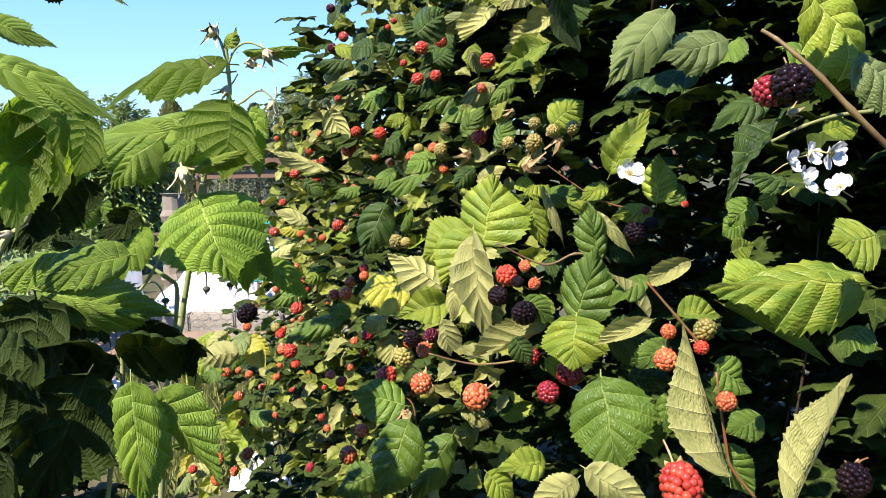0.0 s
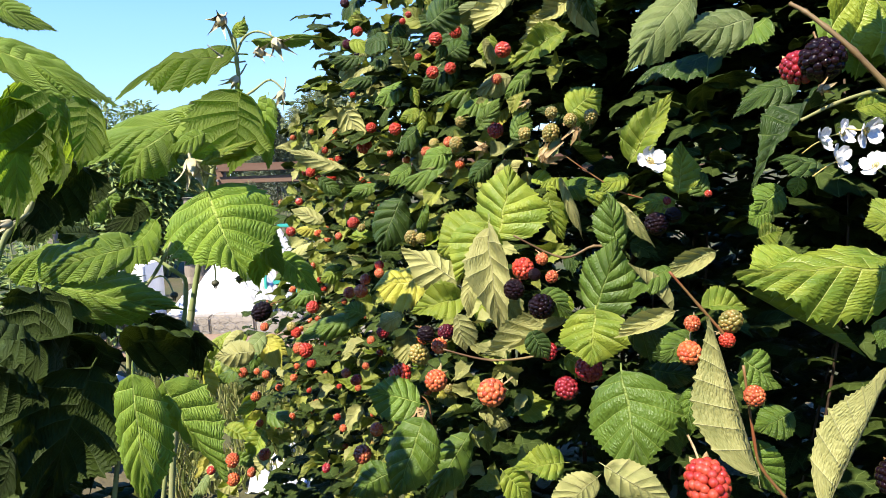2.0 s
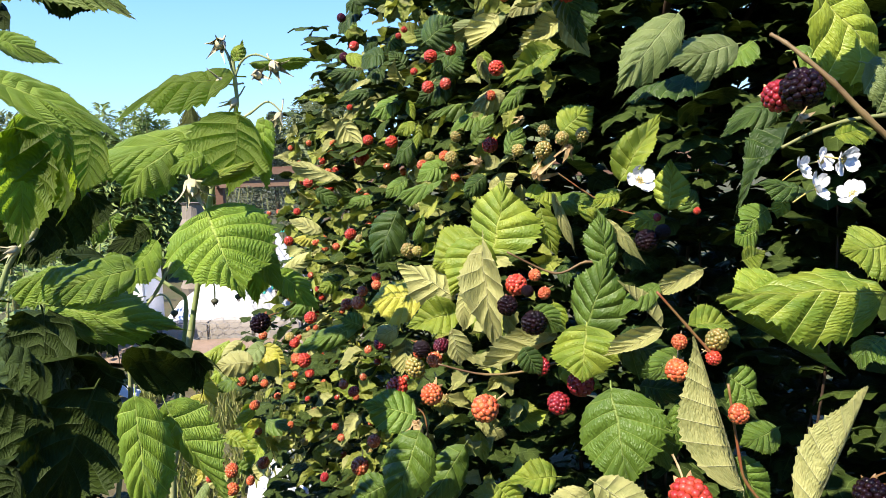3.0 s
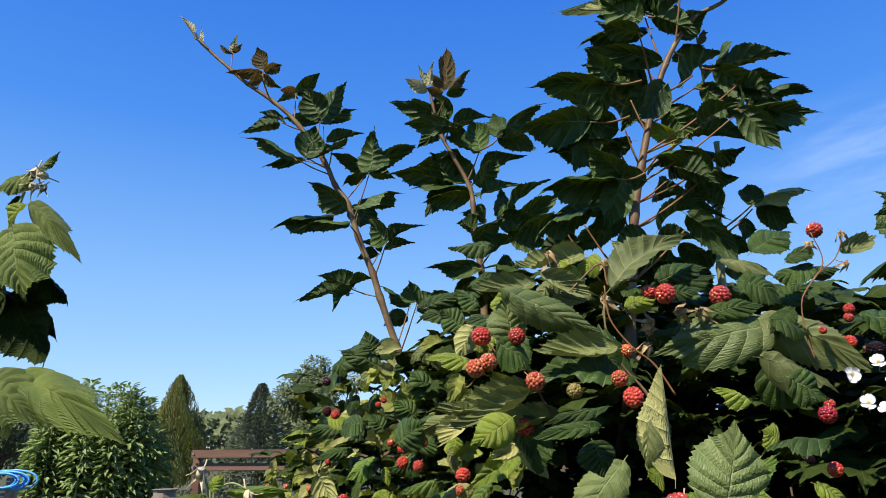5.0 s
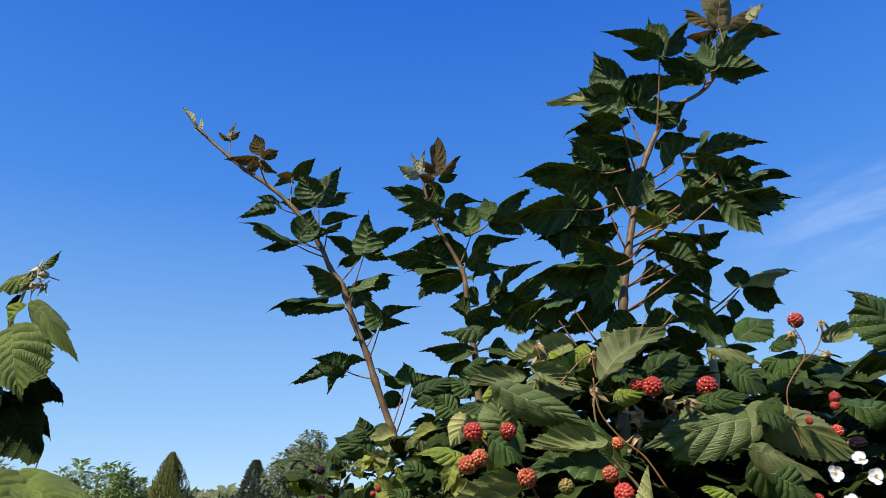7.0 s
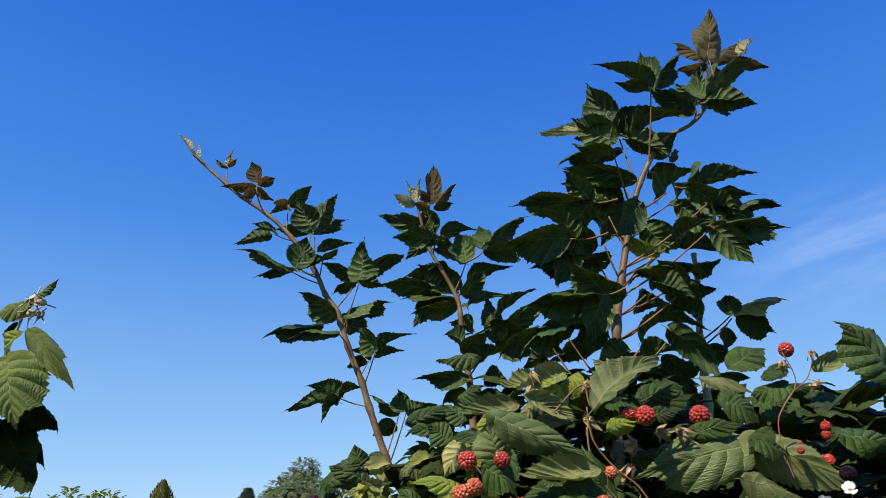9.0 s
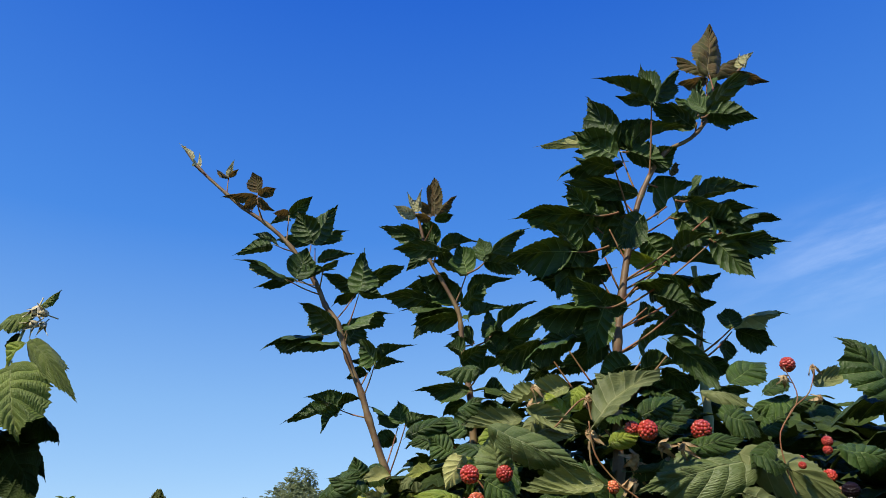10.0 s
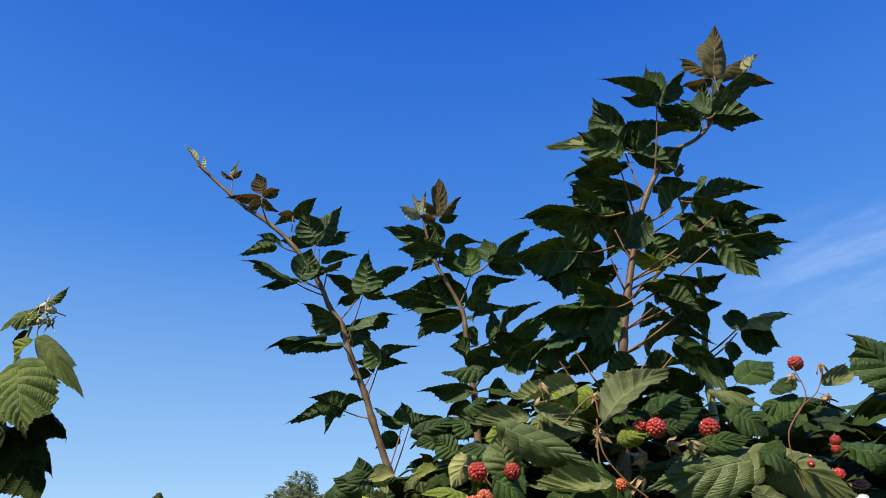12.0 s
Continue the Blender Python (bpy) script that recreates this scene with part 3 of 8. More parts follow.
M_SOIL = plain_material("dry_soil", (0.36, 0.25, 0.17), (0.27, 0.19, 0.12), 0.95, 4.0, 0.8, 0.02, detail_scale=40.0)
M_STONE = plain_material("kerb_stone", (0.42, 0.38, 0.32), (0.30, 0.27, 0.22), 0.9, 6.0, 0.7, 0.01, detail_scale=60.0)
M_WHITE = plain_material("white_paint", (0.80, 0.80, 0.78), (0.70, 0.70, 0.66), 0.6, 5.0, 0.3, 0.002, detail_scale=50.0)
M_CLOTH = plain_material("white_fleece", (0.86, 0.86, 0.86), (0.80, 0.81, 0.82), 0.85, 7.0, 0.4, 0.01, detail_scale=60.0)
M_WOOD = plain_material("old_rail_wood", (0.13, 0.065, 0.04), (0.19, 0.115, 0.075), 0.85, 3.0, 0.5, 0.005, detail_scale=40.0, stretch=(0.15, 1, 1))
M_GREYWOOD = plain_material("weathered_post", (0.26, 0.22, 0.17), (0.18, 0.15, 0.11), 0.9, 8.0, 0.6, 0.006, detail_scale=60.0, stretch=(1, 1, 0.2))
M_TEAL = plain_material("teal_plastic", (0.05, 0.42, 0.34), (0.04, 0.36, 0.30), 0.45, 10.0, 0.1, 0.001)
M_HOSE = plain_material("blue_plastic", (0.06, 0.32, 0.72), (0.08, 0.38, 0.78), 0.4, 20.0, 0.1, 0.001)
M_POT = plain_material("dark_clay", (0.16, 0.09, 0.06), (0.10, 0.06, 0.045), 0.8, 10.0, 0.3, 0.003)
M_WIRE = plain_material("grey_wire", (0.35, 0.35, 0.34), (0.25, 0.24, 0.22), 0.5, 30.0, 0.1, 0.001, metal=0.6)
M_BARK = plain_material("tree_bark", (0.12, 0.09, 0.06), (0.08, 0.06, 0.04), 0.9, 5.0, 0.6, 0.02)

bm = bmesh.new()
steps = [-400, -160, -80, -40, -20, -12, -8, -6, -5, -4, -3, -2, -1, 0, 1, 2, 4, 8, 16, 40, 120, 400]
rowsv = [[bm.verts.new((x, y, 0.02 * noise.noise(Vector((x * 0.8, y * 0.8, 0))))) for x in steps] for y in [-200, -60, -20, -8, -3, -1, 0, 1, 2, 3, 4, 5, 6, 7, 8, 10, 13, 18, 30, 60, 150, 500]]
for a, b in zip(rowsv, rowsv[1:]):
    for k in range(len(steps) - 1):
        bm.faces.new((a[k], a[k + 1], b[k + 1], b[k]))
me = bpy.data.meshes.new("ground")
bm.to_mesh(me)
bm.free()
me.materials.append(M_GROUND)
tagged(new("ground", me), "dry garden ground of soil and thin grass", "ground", kind="structure")

soil = thing("path", (-1.7, 4.7, 0.0), "bare dry brown soil path beside the stone kerb", "path", kind="structure")
bm = bmesh.new()
gv = [[bm.verts.new((-3.4 + 2.6 * i / 20, 4.72 + 0.63 * j / 12, 0.035 + 0.02 * noise.noise(Vector((i * 0.7, j * 0.7, 3))))) for i in range(21)] for j in range(13)]
for a, b in zip(gv, gv[1:]):
    for k in range(20):
        bm.faces.new((a[k], a[k + 1], b[k + 1], b[k]))
part("soil_surface", bm, M_SOIL, soil, smooth=True)

kerb = thing("stone_kerb", (-1.9, 5.45, 0.0), "low grey stone kerb edging a garden bed", "kerb")
x = -3.3
rng = random.Random(5)
while x < -0.7:
    w = rng.uniform(0.28, 0.42)
    bm = bmesh.new()
    box(bm, (x, 5.38 + rng.uniform(-0.012, 0.012), -0.05), (x + w - 0.012, 5.52, 0.17 + rng.uniform(-0.015, 0.015)), 0.012)
    part("kerb_block", bm, M_STONE, kerb)
    x += w

net = thing("wire_netting", (-1.7, 5.34, 0.0), "rusty grey hexagonal wire netting against the kerb", "netting")
bm = bmesh.new()
for r in range(4):
    for c in range(16):
        cx, cz, h = -2.35 + c * 0.087 + (r % 2) * 0.0435, 0.03 + r * 0.05, 0.05
        ring = [(cx + h * 0.86 * math.sin(k * 1.0472), 5.345, cz + h * 0.66 * math.cos(k * 1.0472)) for k in range(4)]
        tube(bm, ring, 0.0015, 0.0015, 3)
part("wire", bm, M_WIRE, net)

sheet_cloth = thing("white_fleece", (-0.65, 3.0, 0.0), "crumpled white fleece lying on the ground under the brambles", "fleece")
bm = bmesh.new()
gv = [[bm.verts.new((-0.80 + 0.30 * i / 24, 2.62 + 0.42 * j / 20, 0.05 + 0.05 * noise.noise(Vector((i * 0.35, j * 0.35, 2))) + 0.02 * noise.noise(Vector((i, j, 5))))) for i in range(25)] for j in range(21)]
for a, b in zip(gv, gv[1:]):
    for k in range(24):
        bm.faces.new((a[k], a[k + 1], b[k + 1], b[k]))
part("cloth", bm, M_CLOTH, sheet_cloth, smooth=True)

pallet = thing("white_pallet", (-1.75, 3.0, 0.0), "white painted slatted wooden pallet leaning in the bed", "pallet")
lean = pose(-1.95, 3.02, 0.10, 62, 22, 0)
for k in range(6):
    bm = bmesh.new()
    box(bm, (0.0, 0.075 * k, 0.0), (0.42, 0.075 * k + 0.05, 0.015), 0.002, lean)
    part("slat", bm, M_WHITE, pallet)
for k in (0.03, 0.36):
    bm = bmesh.new()
    box(bm, (k, -0.08, -0.032), (k + 0.03, 0.44, -0.002), 0.002, lean)
    part("batten", bm, M_GREYWOOD, pallet)

# white fleece heaped over a bed
fleece = thing("garden_fleece", (-1.85, 5.9, 0.0), "white garden fleece heaped over a bed behind the kerb", "fleece")
bm = bmesh.new()
gv = []
for j in range(25):
    row = []
    for i in range(41):
        fx, fy = i / 40, j / 24
        x, y = -2.40 + 1.06 * fx, 5.54 + 0.6 * fy
        h = max(0.0, 1 - abs(fx - 0.62) / (0.62 if fx < 0.62 else 0.42)) ** 0.9 * min(1, 3.2 * fy) * min(1.0, 3 * (1 - fy) + 0.3)
        z = 0.06 + 0.60 * h + 0.05 * noise.noise(Vector((x * 9, y * 9, 1))) * min(1, 5 * fy)
        row.append(bm.verts.new((x + 0.02 * noise.noise(Vector((x * 11, y * 11, 5))), y, max(z, 0.03))))
    gv.append(row)
for a, b in zip(gv, gv[1:]):
    for k in range(40):
        bm.faces.new((a[k], a[k + 1], b[k + 1], b[k]))
part("cloth", bm, M_CLOTH, fleece, smooth=True)

board = thing("white_board", (-1.7, 6.3, 0.0), "upright white painted board at the bed's end", "board")
bm = bmesh.new()
box(bm, (-2.05, 6.25, 0.0), (-1.61, 6.29, 0.80), 0.004)
part("panel", bm, M_WHITE, board)
bm = bmesh.new()
box(bm, (-1.66, 6.295, 0.0), (-1.62, 6.335, 0.78), 0.004)
part("batten", bm, M_GREYWOOD, board)

sheet = thing("corrugated_sheet", (-1.5, 5.9, 0.0), "white corrugated roofing sheet leaning down to the soil", "sheet")
bm = bmesh.new()
m = pose(-1.80, 6.2, 0.80, 0, 40, -48)
n = 44
lines = []
for j in (0.0, 0.5, 1.0):
    lines.append([bm.verts.new(m @ Vector((j * 0.95, -0.30 + 0.60 * i / n, 0.012 * math.sin(i * 1.4)))) for i in range(n + 1)])
for a, b in zip(lines, lines[1:]):
    for k in range(n):
        bm.faces.new((a[k], a[k + 1], b[k + 1], b[k]))
bmesh.ops.solidify(bm, geom=bm.faces[:], thickness=0.004)
part("sheet_metal", bm, M_WHITE, sheet, smooth=True)

crate = thing("white_crate", (-2.680, 5.75, 0.0), "white painted slatted wooden crate by the bed", "crate")
for k in range(4):
    bm = bmesh.new()
    box(bm, (-2.910, 5.62, 0.04 + 0.125 * k), (-2.460, 5.64, 0.04 + 0.125 * k + 0.119), 0.003)
    part("slat", bm, M_WHITE, crate)
for sx in (-2.915, -2.475):
    bm = bmesh.new()
    box(bm, (sx, 5.645, 0.0), (sx + 0.02, 5.98, 0.535), 0.003)
    part("side_panel", bm, M_WHITE, crate)
bm = bmesh.new()
box(bm, (-2.910, 5.985, 0.0), (-2.460, 6.005, 0.535), 0.003)
part("back_panel", bm, M_WHITE, crate)

pot = thing("plant_pot", (-2.3, 6.3, 0.0), "dark clay plant pot on a low stump", "pot")
bm = bmesh.new()
tube(bm, [(-2.3, 6.3, 0.52), (-2.3, 6.3, 0.6), (-2.3, 6.3, 0.70)], 0.12, 0.16, 16)
part("bowl", bm, M_POT, pot, smooth=True)
bm = bmesh.new()
tube(bm, [(-2.3, 6.3, 0.0), (-2.3, 6.3, 0.3), (-2.3, 6.3, 0.52)], 0.10, 0.09, 10)
part("stand", bm, M_GREYWOOD, pot)

stump = thing("tree_stump", (-2.6, 7.2, 0.0), "grey weathered wooden stump among the plants", "stump")
bm = bmesh.new()
tube(bm, [(-2.62, 7.2, 0.0), (-2.6, 7.2, 0.4), (-2.6, 7.2, 0.8), (-2.6, 7.2, 1.02)], 0.13, 0.10, 12)
part("trunk", bm, M_GREYWOOD, stump)

stake = thing("garden_stake", (-1.40, 5.6, 0.0), "thin wooden stake with a teal plastic clip", "stake")
bm = bmesh.new()
tube(bm, [(-1.40, 5.6, 0.0), (-1.395, 5.6, 0.4), (-1.39, 5.6, 0.86)], 0.011, 0.009, 8)
part("pole", bm, M_GREYWOOD, stake, smooth=True)
for z in (0.36, 0.50):
    bm = bmesh.new()
    box(bm, (-1.43, 5.585, z), (-1.365, 5.615, z + 0.04), 0.005)
    part("clip", bm, M_TEAL, stake, "teal plastic clip")
rail = thing("teal_rail", (-1.5, 5.7, 0.0), "teal painted rail on two legs", "rail")
bm = bmesh.new()
box(bm, (-1.55, 5.68, 0.80), (-1.25, 5.72, 0.825), 0.004)
part("bar", bm, M_TEAL, rail)
for lx in (-1.53, -1.29):
    bm = bmesh.new()
    box(bm, (lx, 5.69, 0.0), (lx + 0.02, 5.71, 0.80), 0.002)
    part("leg", bm, M_TEAL, rail)

fence = thing("rail_fence", (-1.2, 9.0, 0.0), "brown weathered wooden rail fence across the garden", "fence")
for z, h, dy in ((1.28, 0.10, 0.0), (1.13, 0.09, 0.07)):
    bm = bmesh.new()
    box(bm, (-2.98, 8.97 + dy, z), (3.4, 9.03 + dy, z + h), 0.008)
    part("rail", bm, M_WOOD, fence)
for px in (-2.95, -1.2, 0.6, 2.6):
    bm = bmesh.new()
    box(bm, (px - 0.05, 9.105, 0.0), (px + 0.05, 9.20, 1.36), 0.006)
    part("post", bm, M_WOOD, fence)
    for pz in (1.33, 1.175):
        bm = bmesh.new()
        box(bm, (px - 0.012, 8.96, pz - 0.012), (px + 0.012, 9.12, pz + 0.012), 0.002)
        part("bolt", bm, M_WIRE, fence)

hose = thing("garden_hose", (-3.8, 6.6, 0.0), "coiled bright blue plastic hose hung on a post", "hose")
for k in range(7):
    bm = bmesh.new()
    r, ox = 0.12 + 0.008 * k, rng.uniform(-0.05, 0.05)
    pts = [(-3.80 + ox + r * 1.25 * math.cos(a * 0.5236), 6.55 + 0.02 * k, 1.13 + r * 0.5 * math.sin(a * 0.5236)) for a in range(13)]
    tube(bm, pts, 0.009, 0.009, 6)
    part("coil", bm, M_HOSE, hose, smooth=True)
bm = bmesh.new()
box(bm, (-3.84, 6.7, 0.0), (-3.76, 6.78, 1.15), 0.006)
part("post", bm, M_GREYWOOD, hose)


def clump(name, at, label, category, key, boxsize, count, ln, grid, stems=0, height=None, seed=1, group="", slim=0.66):
    """A leafy plant: stems from the ground and leaves that hang round them in an uneven crown."""
    e = thing(name, at, label, category, group)
    rg = random.Random(seed)
    h = height or boxsize[2]
    places = []
    tops = []
    for s in range(stems):
        a = rg.uniform(0, 6.28)
        q = math.sqrt(rg.random())
        ex, ey = at[0] + boxsize[0] * 0.5 * q * math.cos(a), at[1] + boxsize[1] * 0.5 * q * math.sin(a)
        hh = h * rg.uniform(0.92, 1.0) * (1 - 0.26 * q * q)
        bm = bmesh.new()
        tube(bm, [(at[0] + (ex - at[0]) * 0.7, at[1] + (ey - at[1]) * 0.7, 0), (ex, ey, hh * 0.5), (ex + rg.uniform(-.05, .05), ey, hh)], 0.012, 0.004, 5)
        part("stem", bm, M_CANE_GREEN, e)
        tops.append((ex, ey, hh))
    for k in range(count):
        ex, ey, hh = tops[k % stems]
        z = hh * (0.12 + 0.88 * rg.random() ** 0.7)
        a = rg.uniform(0, 6.28)
        r = 0.03
        fall = rg.uniform(-0.7, 0.25) if z < hh * 0.97 else 0.5
        y = (math.cos(a), math.sin(a), fall)
        s = ln * rg.uniform(0.6, 1.15) * (1.0 if z < hh * 0.85 else 0.6)
        places.append(((ex + r * math.cos(a), ey + r * math.sin(a), z), y, (rg.uniform(-.3, .3), rg.uniform(-.5, .1), 1), s, s * slim))
    scatter("foliage", e, key, places, grid)
    return e


clump("tall_perennial", (-4.1, 9.0, 0), "tall leafy green perennial clump with pointed leaves", "plant", "perennial", (1.5, 1.3, 2.28), 16000, 0.15, TINY_LEAF, 64, seed=2, slim=0.42)
clump("currant_bush", (-2.3, 8.2, 0), "dull green currant bush below the rail fence", "bush", "shrub", (1.6, 0.8, 1.18), 2600, 0.06, TINY_LEAF, 26, seed=3)
clump("bean_plant", (-2.7, 5.0, 0), "dense green broad-leaved plant in a bed", "plant", "perennial", (0.9, 0.7, 0.98), 500, 0.10, TINY_LEAF, 14, seed=4, group="bean plants in the beds")
clump("bean_plant", (-3.5, 5.4, 0), "dense green broad-leaved plant in a bed", "plant", "perennial", (1.2, 0.8, 1.0), 600, 0.10, TINY_LEAF, 14, seed=5, group="bean plants in the beds")
clump("young_shrub", (-0.9, 6.6, 0), "pale green young shrub beside the bramble row", "bush", "tree", (0.7, 0.6, 0.8), 700, 0.06, TINY_LEAF, 14, seed=6)

clump("bean_plant", (-1.75, 2.9, 0), "dense green broad-leaved plant in a bed", "plant", "perennial", (0.6, 0.6, 0.72), 380, 0.09, TINY_LEAF, 10, seed=7, group="bean plants in the beds")
clump("bean_plant", (-2.35, 3.8, 0), "dense green broad-leaved plant in a bed", "plant", "perennial", (0.8, 0.8, 0.8), 480, 0.09, TINY_LEAF, 12, seed=8, group="bean plants in the beds")
clump("bean_plant", (-3.3, 4.4, 0), "dense green broad-leaved plant in a bed", "plant", "perennial", (0.9, 0.9, 0.9), 500, 0.09, TINY_LEAF, 12, seed=9, group="bean plants in the beds")


def conifer(name, at, h, r, key, label, seed):
    e = thing(name, at, label, "tree")
    rg = random.Random(seed)
    bm = bmesh.new()
    tube(bm, [(at[0], at[1], 0), (at[0], at[1], h * 0.5), (at[0], at[1], h * 0.97)], 0.09, 0.015, 7)
    part("trunk", bm, M_BARK, e)
    places = []
    for k in range(9000):
        f = rg.random() ** 0.8
        a = rg.uniform(0, 6.28)
        env = r * (1 - f) ** (0.74 if key == "thuja" else 0.85) * (0.75 + 0.25 * math.sin(5 * a + 9 * f)) * min(1, 0.55 + 3 * f)
        q = env * (1 - 0.4 * rg.random() ** 2)
        z = h * (0.04 + 0.96 * f)
        s = rg.uniform(0.10, 0.22) * (0.6 + 0.4 * (1 - f))
        places.append(((at[0] + q * math.cos(a), at[1] + q * math.sin(a), z), (math.cos(a), math.sin(a), rg.uniform(1.5, 4.0) if key == "thuja" else rg.uniform(-0.3, 0.8)), (math.cos(a), math.sin(a), 0.6), s, s * 0.5))
    scatter("crown", e, key, places, TINY_LEAF)
    return e


conifer("thuja_tree", (-9.0, 25.0, 0), 3.80, 1.55, "thuja", "small dense conical green thuja tree", 1)
conifer("spruce_tree", (-6.15, 25.0, 0), 3.55, 1.55, "spruce", "conical blue-green spruce tree", 2)


def broadleaf(at, h, r, label, seed, count=3000):
    e = thing("broadleaf_tree", at, label, "tree", "broad-leaved trees behind the garden")
    rg = random.Random(seed)
    bm = bmesh.new()
    tube(bm, [(at[0], at[1], 0), (at[0] + 0.05, at[1], h * 0.3), (at[0], at[1], h * 0.6)], r * 0.10, r * 0.05, 8)
    part("trunk", bm, M_BARK, e)
    hubs = []
    for k in range(13):
        a = k * 2.4
        f = rg.uniform(0.3, 0.95)
        hub = (at[0] + r * rg.uniform(0.2, 0.72) * math.cos(a), at[1] + r * rg.uniform(0.2, 0.7) * math.sin(a), h * f)
        bm = bmesh.new()
        tube(bm, [(at[0], at[1], h * 0.28), ((at[0] + hub[0]) / 2, (at[1] + hub[1]) / 2, h * (0.3 + f) / 2), hub], r * 0.04, r * 0.012, 5)
        part("limb", bm, M_BARK, e)
        hubs.append((hub, r * rg.uniform(0.28, 0.48)))
    places = []
    for k in range(count):
        (hx, hy, hz), rr = hubs[k % len(hubs)]
        d = Vector((rg.gauss(0, 1), rg.gauss(0, 1), rg.gauss(0, 1))).normalized() * rr * rg.uniform(0.5, 1.08)
        s = rg.uniform(0.10, 0.2) * (r / 1.6)
        places.append(((hx + d.x, hy + d.y, max(0.1, hz + d.z * 0.8)), (d.x + rg.gauss(0, .2), d.y, d.z - 0.2), (rg.gauss(0, .4), -0.3, 1), s, s * 0.6))
    scatter("crown", e, "tree", places, TINY_LEAF)
    return e


broadleaf((-3.50, 20.0, 0), 3.8, 1.05, "broad-leaved garden tree with a loose green crown", 3, 8000)
broadleaf((-2.75, 18.0, 0), 3.3, 0.9, "broad-leaved garden tree with a loose green crown", 4, 6000)
broadleaf((-14.5, 24.0, 0), 3.4, 2.2, "broad-leaved garden tree with a loose green crown", 5)

# far woods along the horizon
rng = random.Random(9)
places = []
for k in range(12000):
    x = rng.uniform(-75, 60)
    top = 4.2 + 1.3 * noise.noise(Vector((x * 0.13, 0, 7))) + 0.9 * noise.noise(Vector((x * 0.6, 2, 7)))
    z = top * rng.random() ** 0.6
    s = rng.uniform(0.5, 1.1)
    places.append(((x, 70 + rng.uniform(-3, 3), z), (rng.gauss(0, 1), rng.gauss(0, .4), rng.uniform(-.3, 1.2)), (0, -1, 0.7), s, s * 0.7))
tagged(scatter("far_woods", None, "tree", places, TINY_LEAF), "distant belt of green trees along the horizon", "woods", kind="stuff")

# ---------- flowers and buds ----------
def small(name, key, build, mat, parent, at, size, seed, lean=None):
    """A small shared mesh at a place, turned out of the hedge at random."""
    if (name, key) not in SMALL:
        bm = bmesh.new()
        build(bm)
        me = bpy.data.meshes.new(name)
        bm.to_mesh(me)
        bm.free()
        me.polygons.foreach_set("use_smooth", np.ones(len(me.polygons), dtype=bool))
        me.materials.append(mat)
        SMALL[name, key] = me
    rg = random.Random(seed)
    up = lean or Vector((rg.uniform(-.9, .6), -0.7, rg.uniform(-0.3, 1.0))).normalized()
    m = Matrix.Translation(at) @ up.to_track_quat("Z", "Y").to_matrix().to_4x4() @ Matrix.Rotation(rg.uniform(0, 6), 4, 'Z') @ Matrix.Scale(size, 4)
    ob = new(name, SMALL[name, key])
    under(ob, parent, m)
    return ob


SMALL = {}


def petal_shape(bm):
    rows = []
    for f, w, z in ((0.05, 0.05, 0.0), (0.16, 0.17, 0.03), (0.30, 0.25, 0.08), (0.43, 0.23, 0.17), (0.51, 0.09, 0.24)):
        rows.append([bm.verts.new((f, w * s, z + 0.05 * abs(s) + 0.015 * math.sin(9 * f + 5 * s))) for s in (-1, -0.5, 0, 0.5, 1)])
    for a, b in zip(rows, rows[1:]):
        for k in range(4):
            bm.faces.new((a[k], a[k + 1], b[k + 1], b[k]))


def centre_shape(bm):
    for k in range(34):
        a, r = k * 2.4, 0.16 * math.sqrt(k / 34)
        bmesh.ops.create_icosphere(bm, subdivisions=1, radius=0.024, matrix=Matrix.Translation((r * math.cos(a), r * math.sin(a), 0.10 - r * 0.3)))
    tube(bm, [(0, 0, 0.05), (0.02, 0.02, -0.3), (0.1, 0.15, -0.8)], 0.03, 0.025, 5)


def sepal_shape(bm, back=0.25):
    for k in range(5):
        a = k * 1.2566
        c, s = math.cos(a), math.sin(a)
        row = []
        for f, w, z in ((0.04, 0.08, 0.0), (0.20, 0.17, 0.04), (0.30, 0.12, -back * 0.5), (0.40 if back < 0 else 0.52, 0.008, -back * 1.2)):
            row.append([bm.verts.new((c * f - s * w * q, s * f + c * w * q, z + 0.04 * abs(q))) for q in (-1, 0, 1)])
        for p, q in zip(row, row[1:]):
            for i in range(2):
                bm.faces.new((p[i], p[i + 1], q[i + 1], q[i]))
    tube(bm, [(0, 0, 0.02), (0.02, 0.0, -0.4), (0.1, 0.1, -0.9)], 0.035, 0.03, 5)


def bud_core(bm):
    bmesh.ops.create_icosphere(bm, subdivisions=3, radius=0.18, matrix=Matrix.Translation((0, 0, 0.22)) @ Matrix.Diagonal((1, 1, 1.15, 1)))
    for v in bm.verts:
        v.co *= 1.0 + 0.05 * noise.noise(v.co * 14)


def flower(parent, at, size):
    seed = round(at[0] * 7919 + at[2] * 5003)
    c = small("flower", "c", centre_shape, M_ANTHER, parent, at, size, seed)
    tagged(c, "white bramble flower with a yellow centre")
    for k in range(5):
        if ("petal", "p") not in SMALL:
            bm = bmesh.new()
            petal_shape(bm)
            me = bpy.data.meshes.new("petal")
            bm.to_mesh(me)
            bm.free()
            me.materials.append(M_PETAL)
            SMALL["petal", "p"] = me
        ob = new("petal", SMALL["petal", "p"])
        ob.parent = c
        ob.matrix_basis = Matrix.Rotation(k * 1.2566 + 0.1 * (k % 2), 4, 'Z') @ Matrix.Rotation(0.25 * ((k * 7) % 3 - 1), 4, 'Y')
    return c


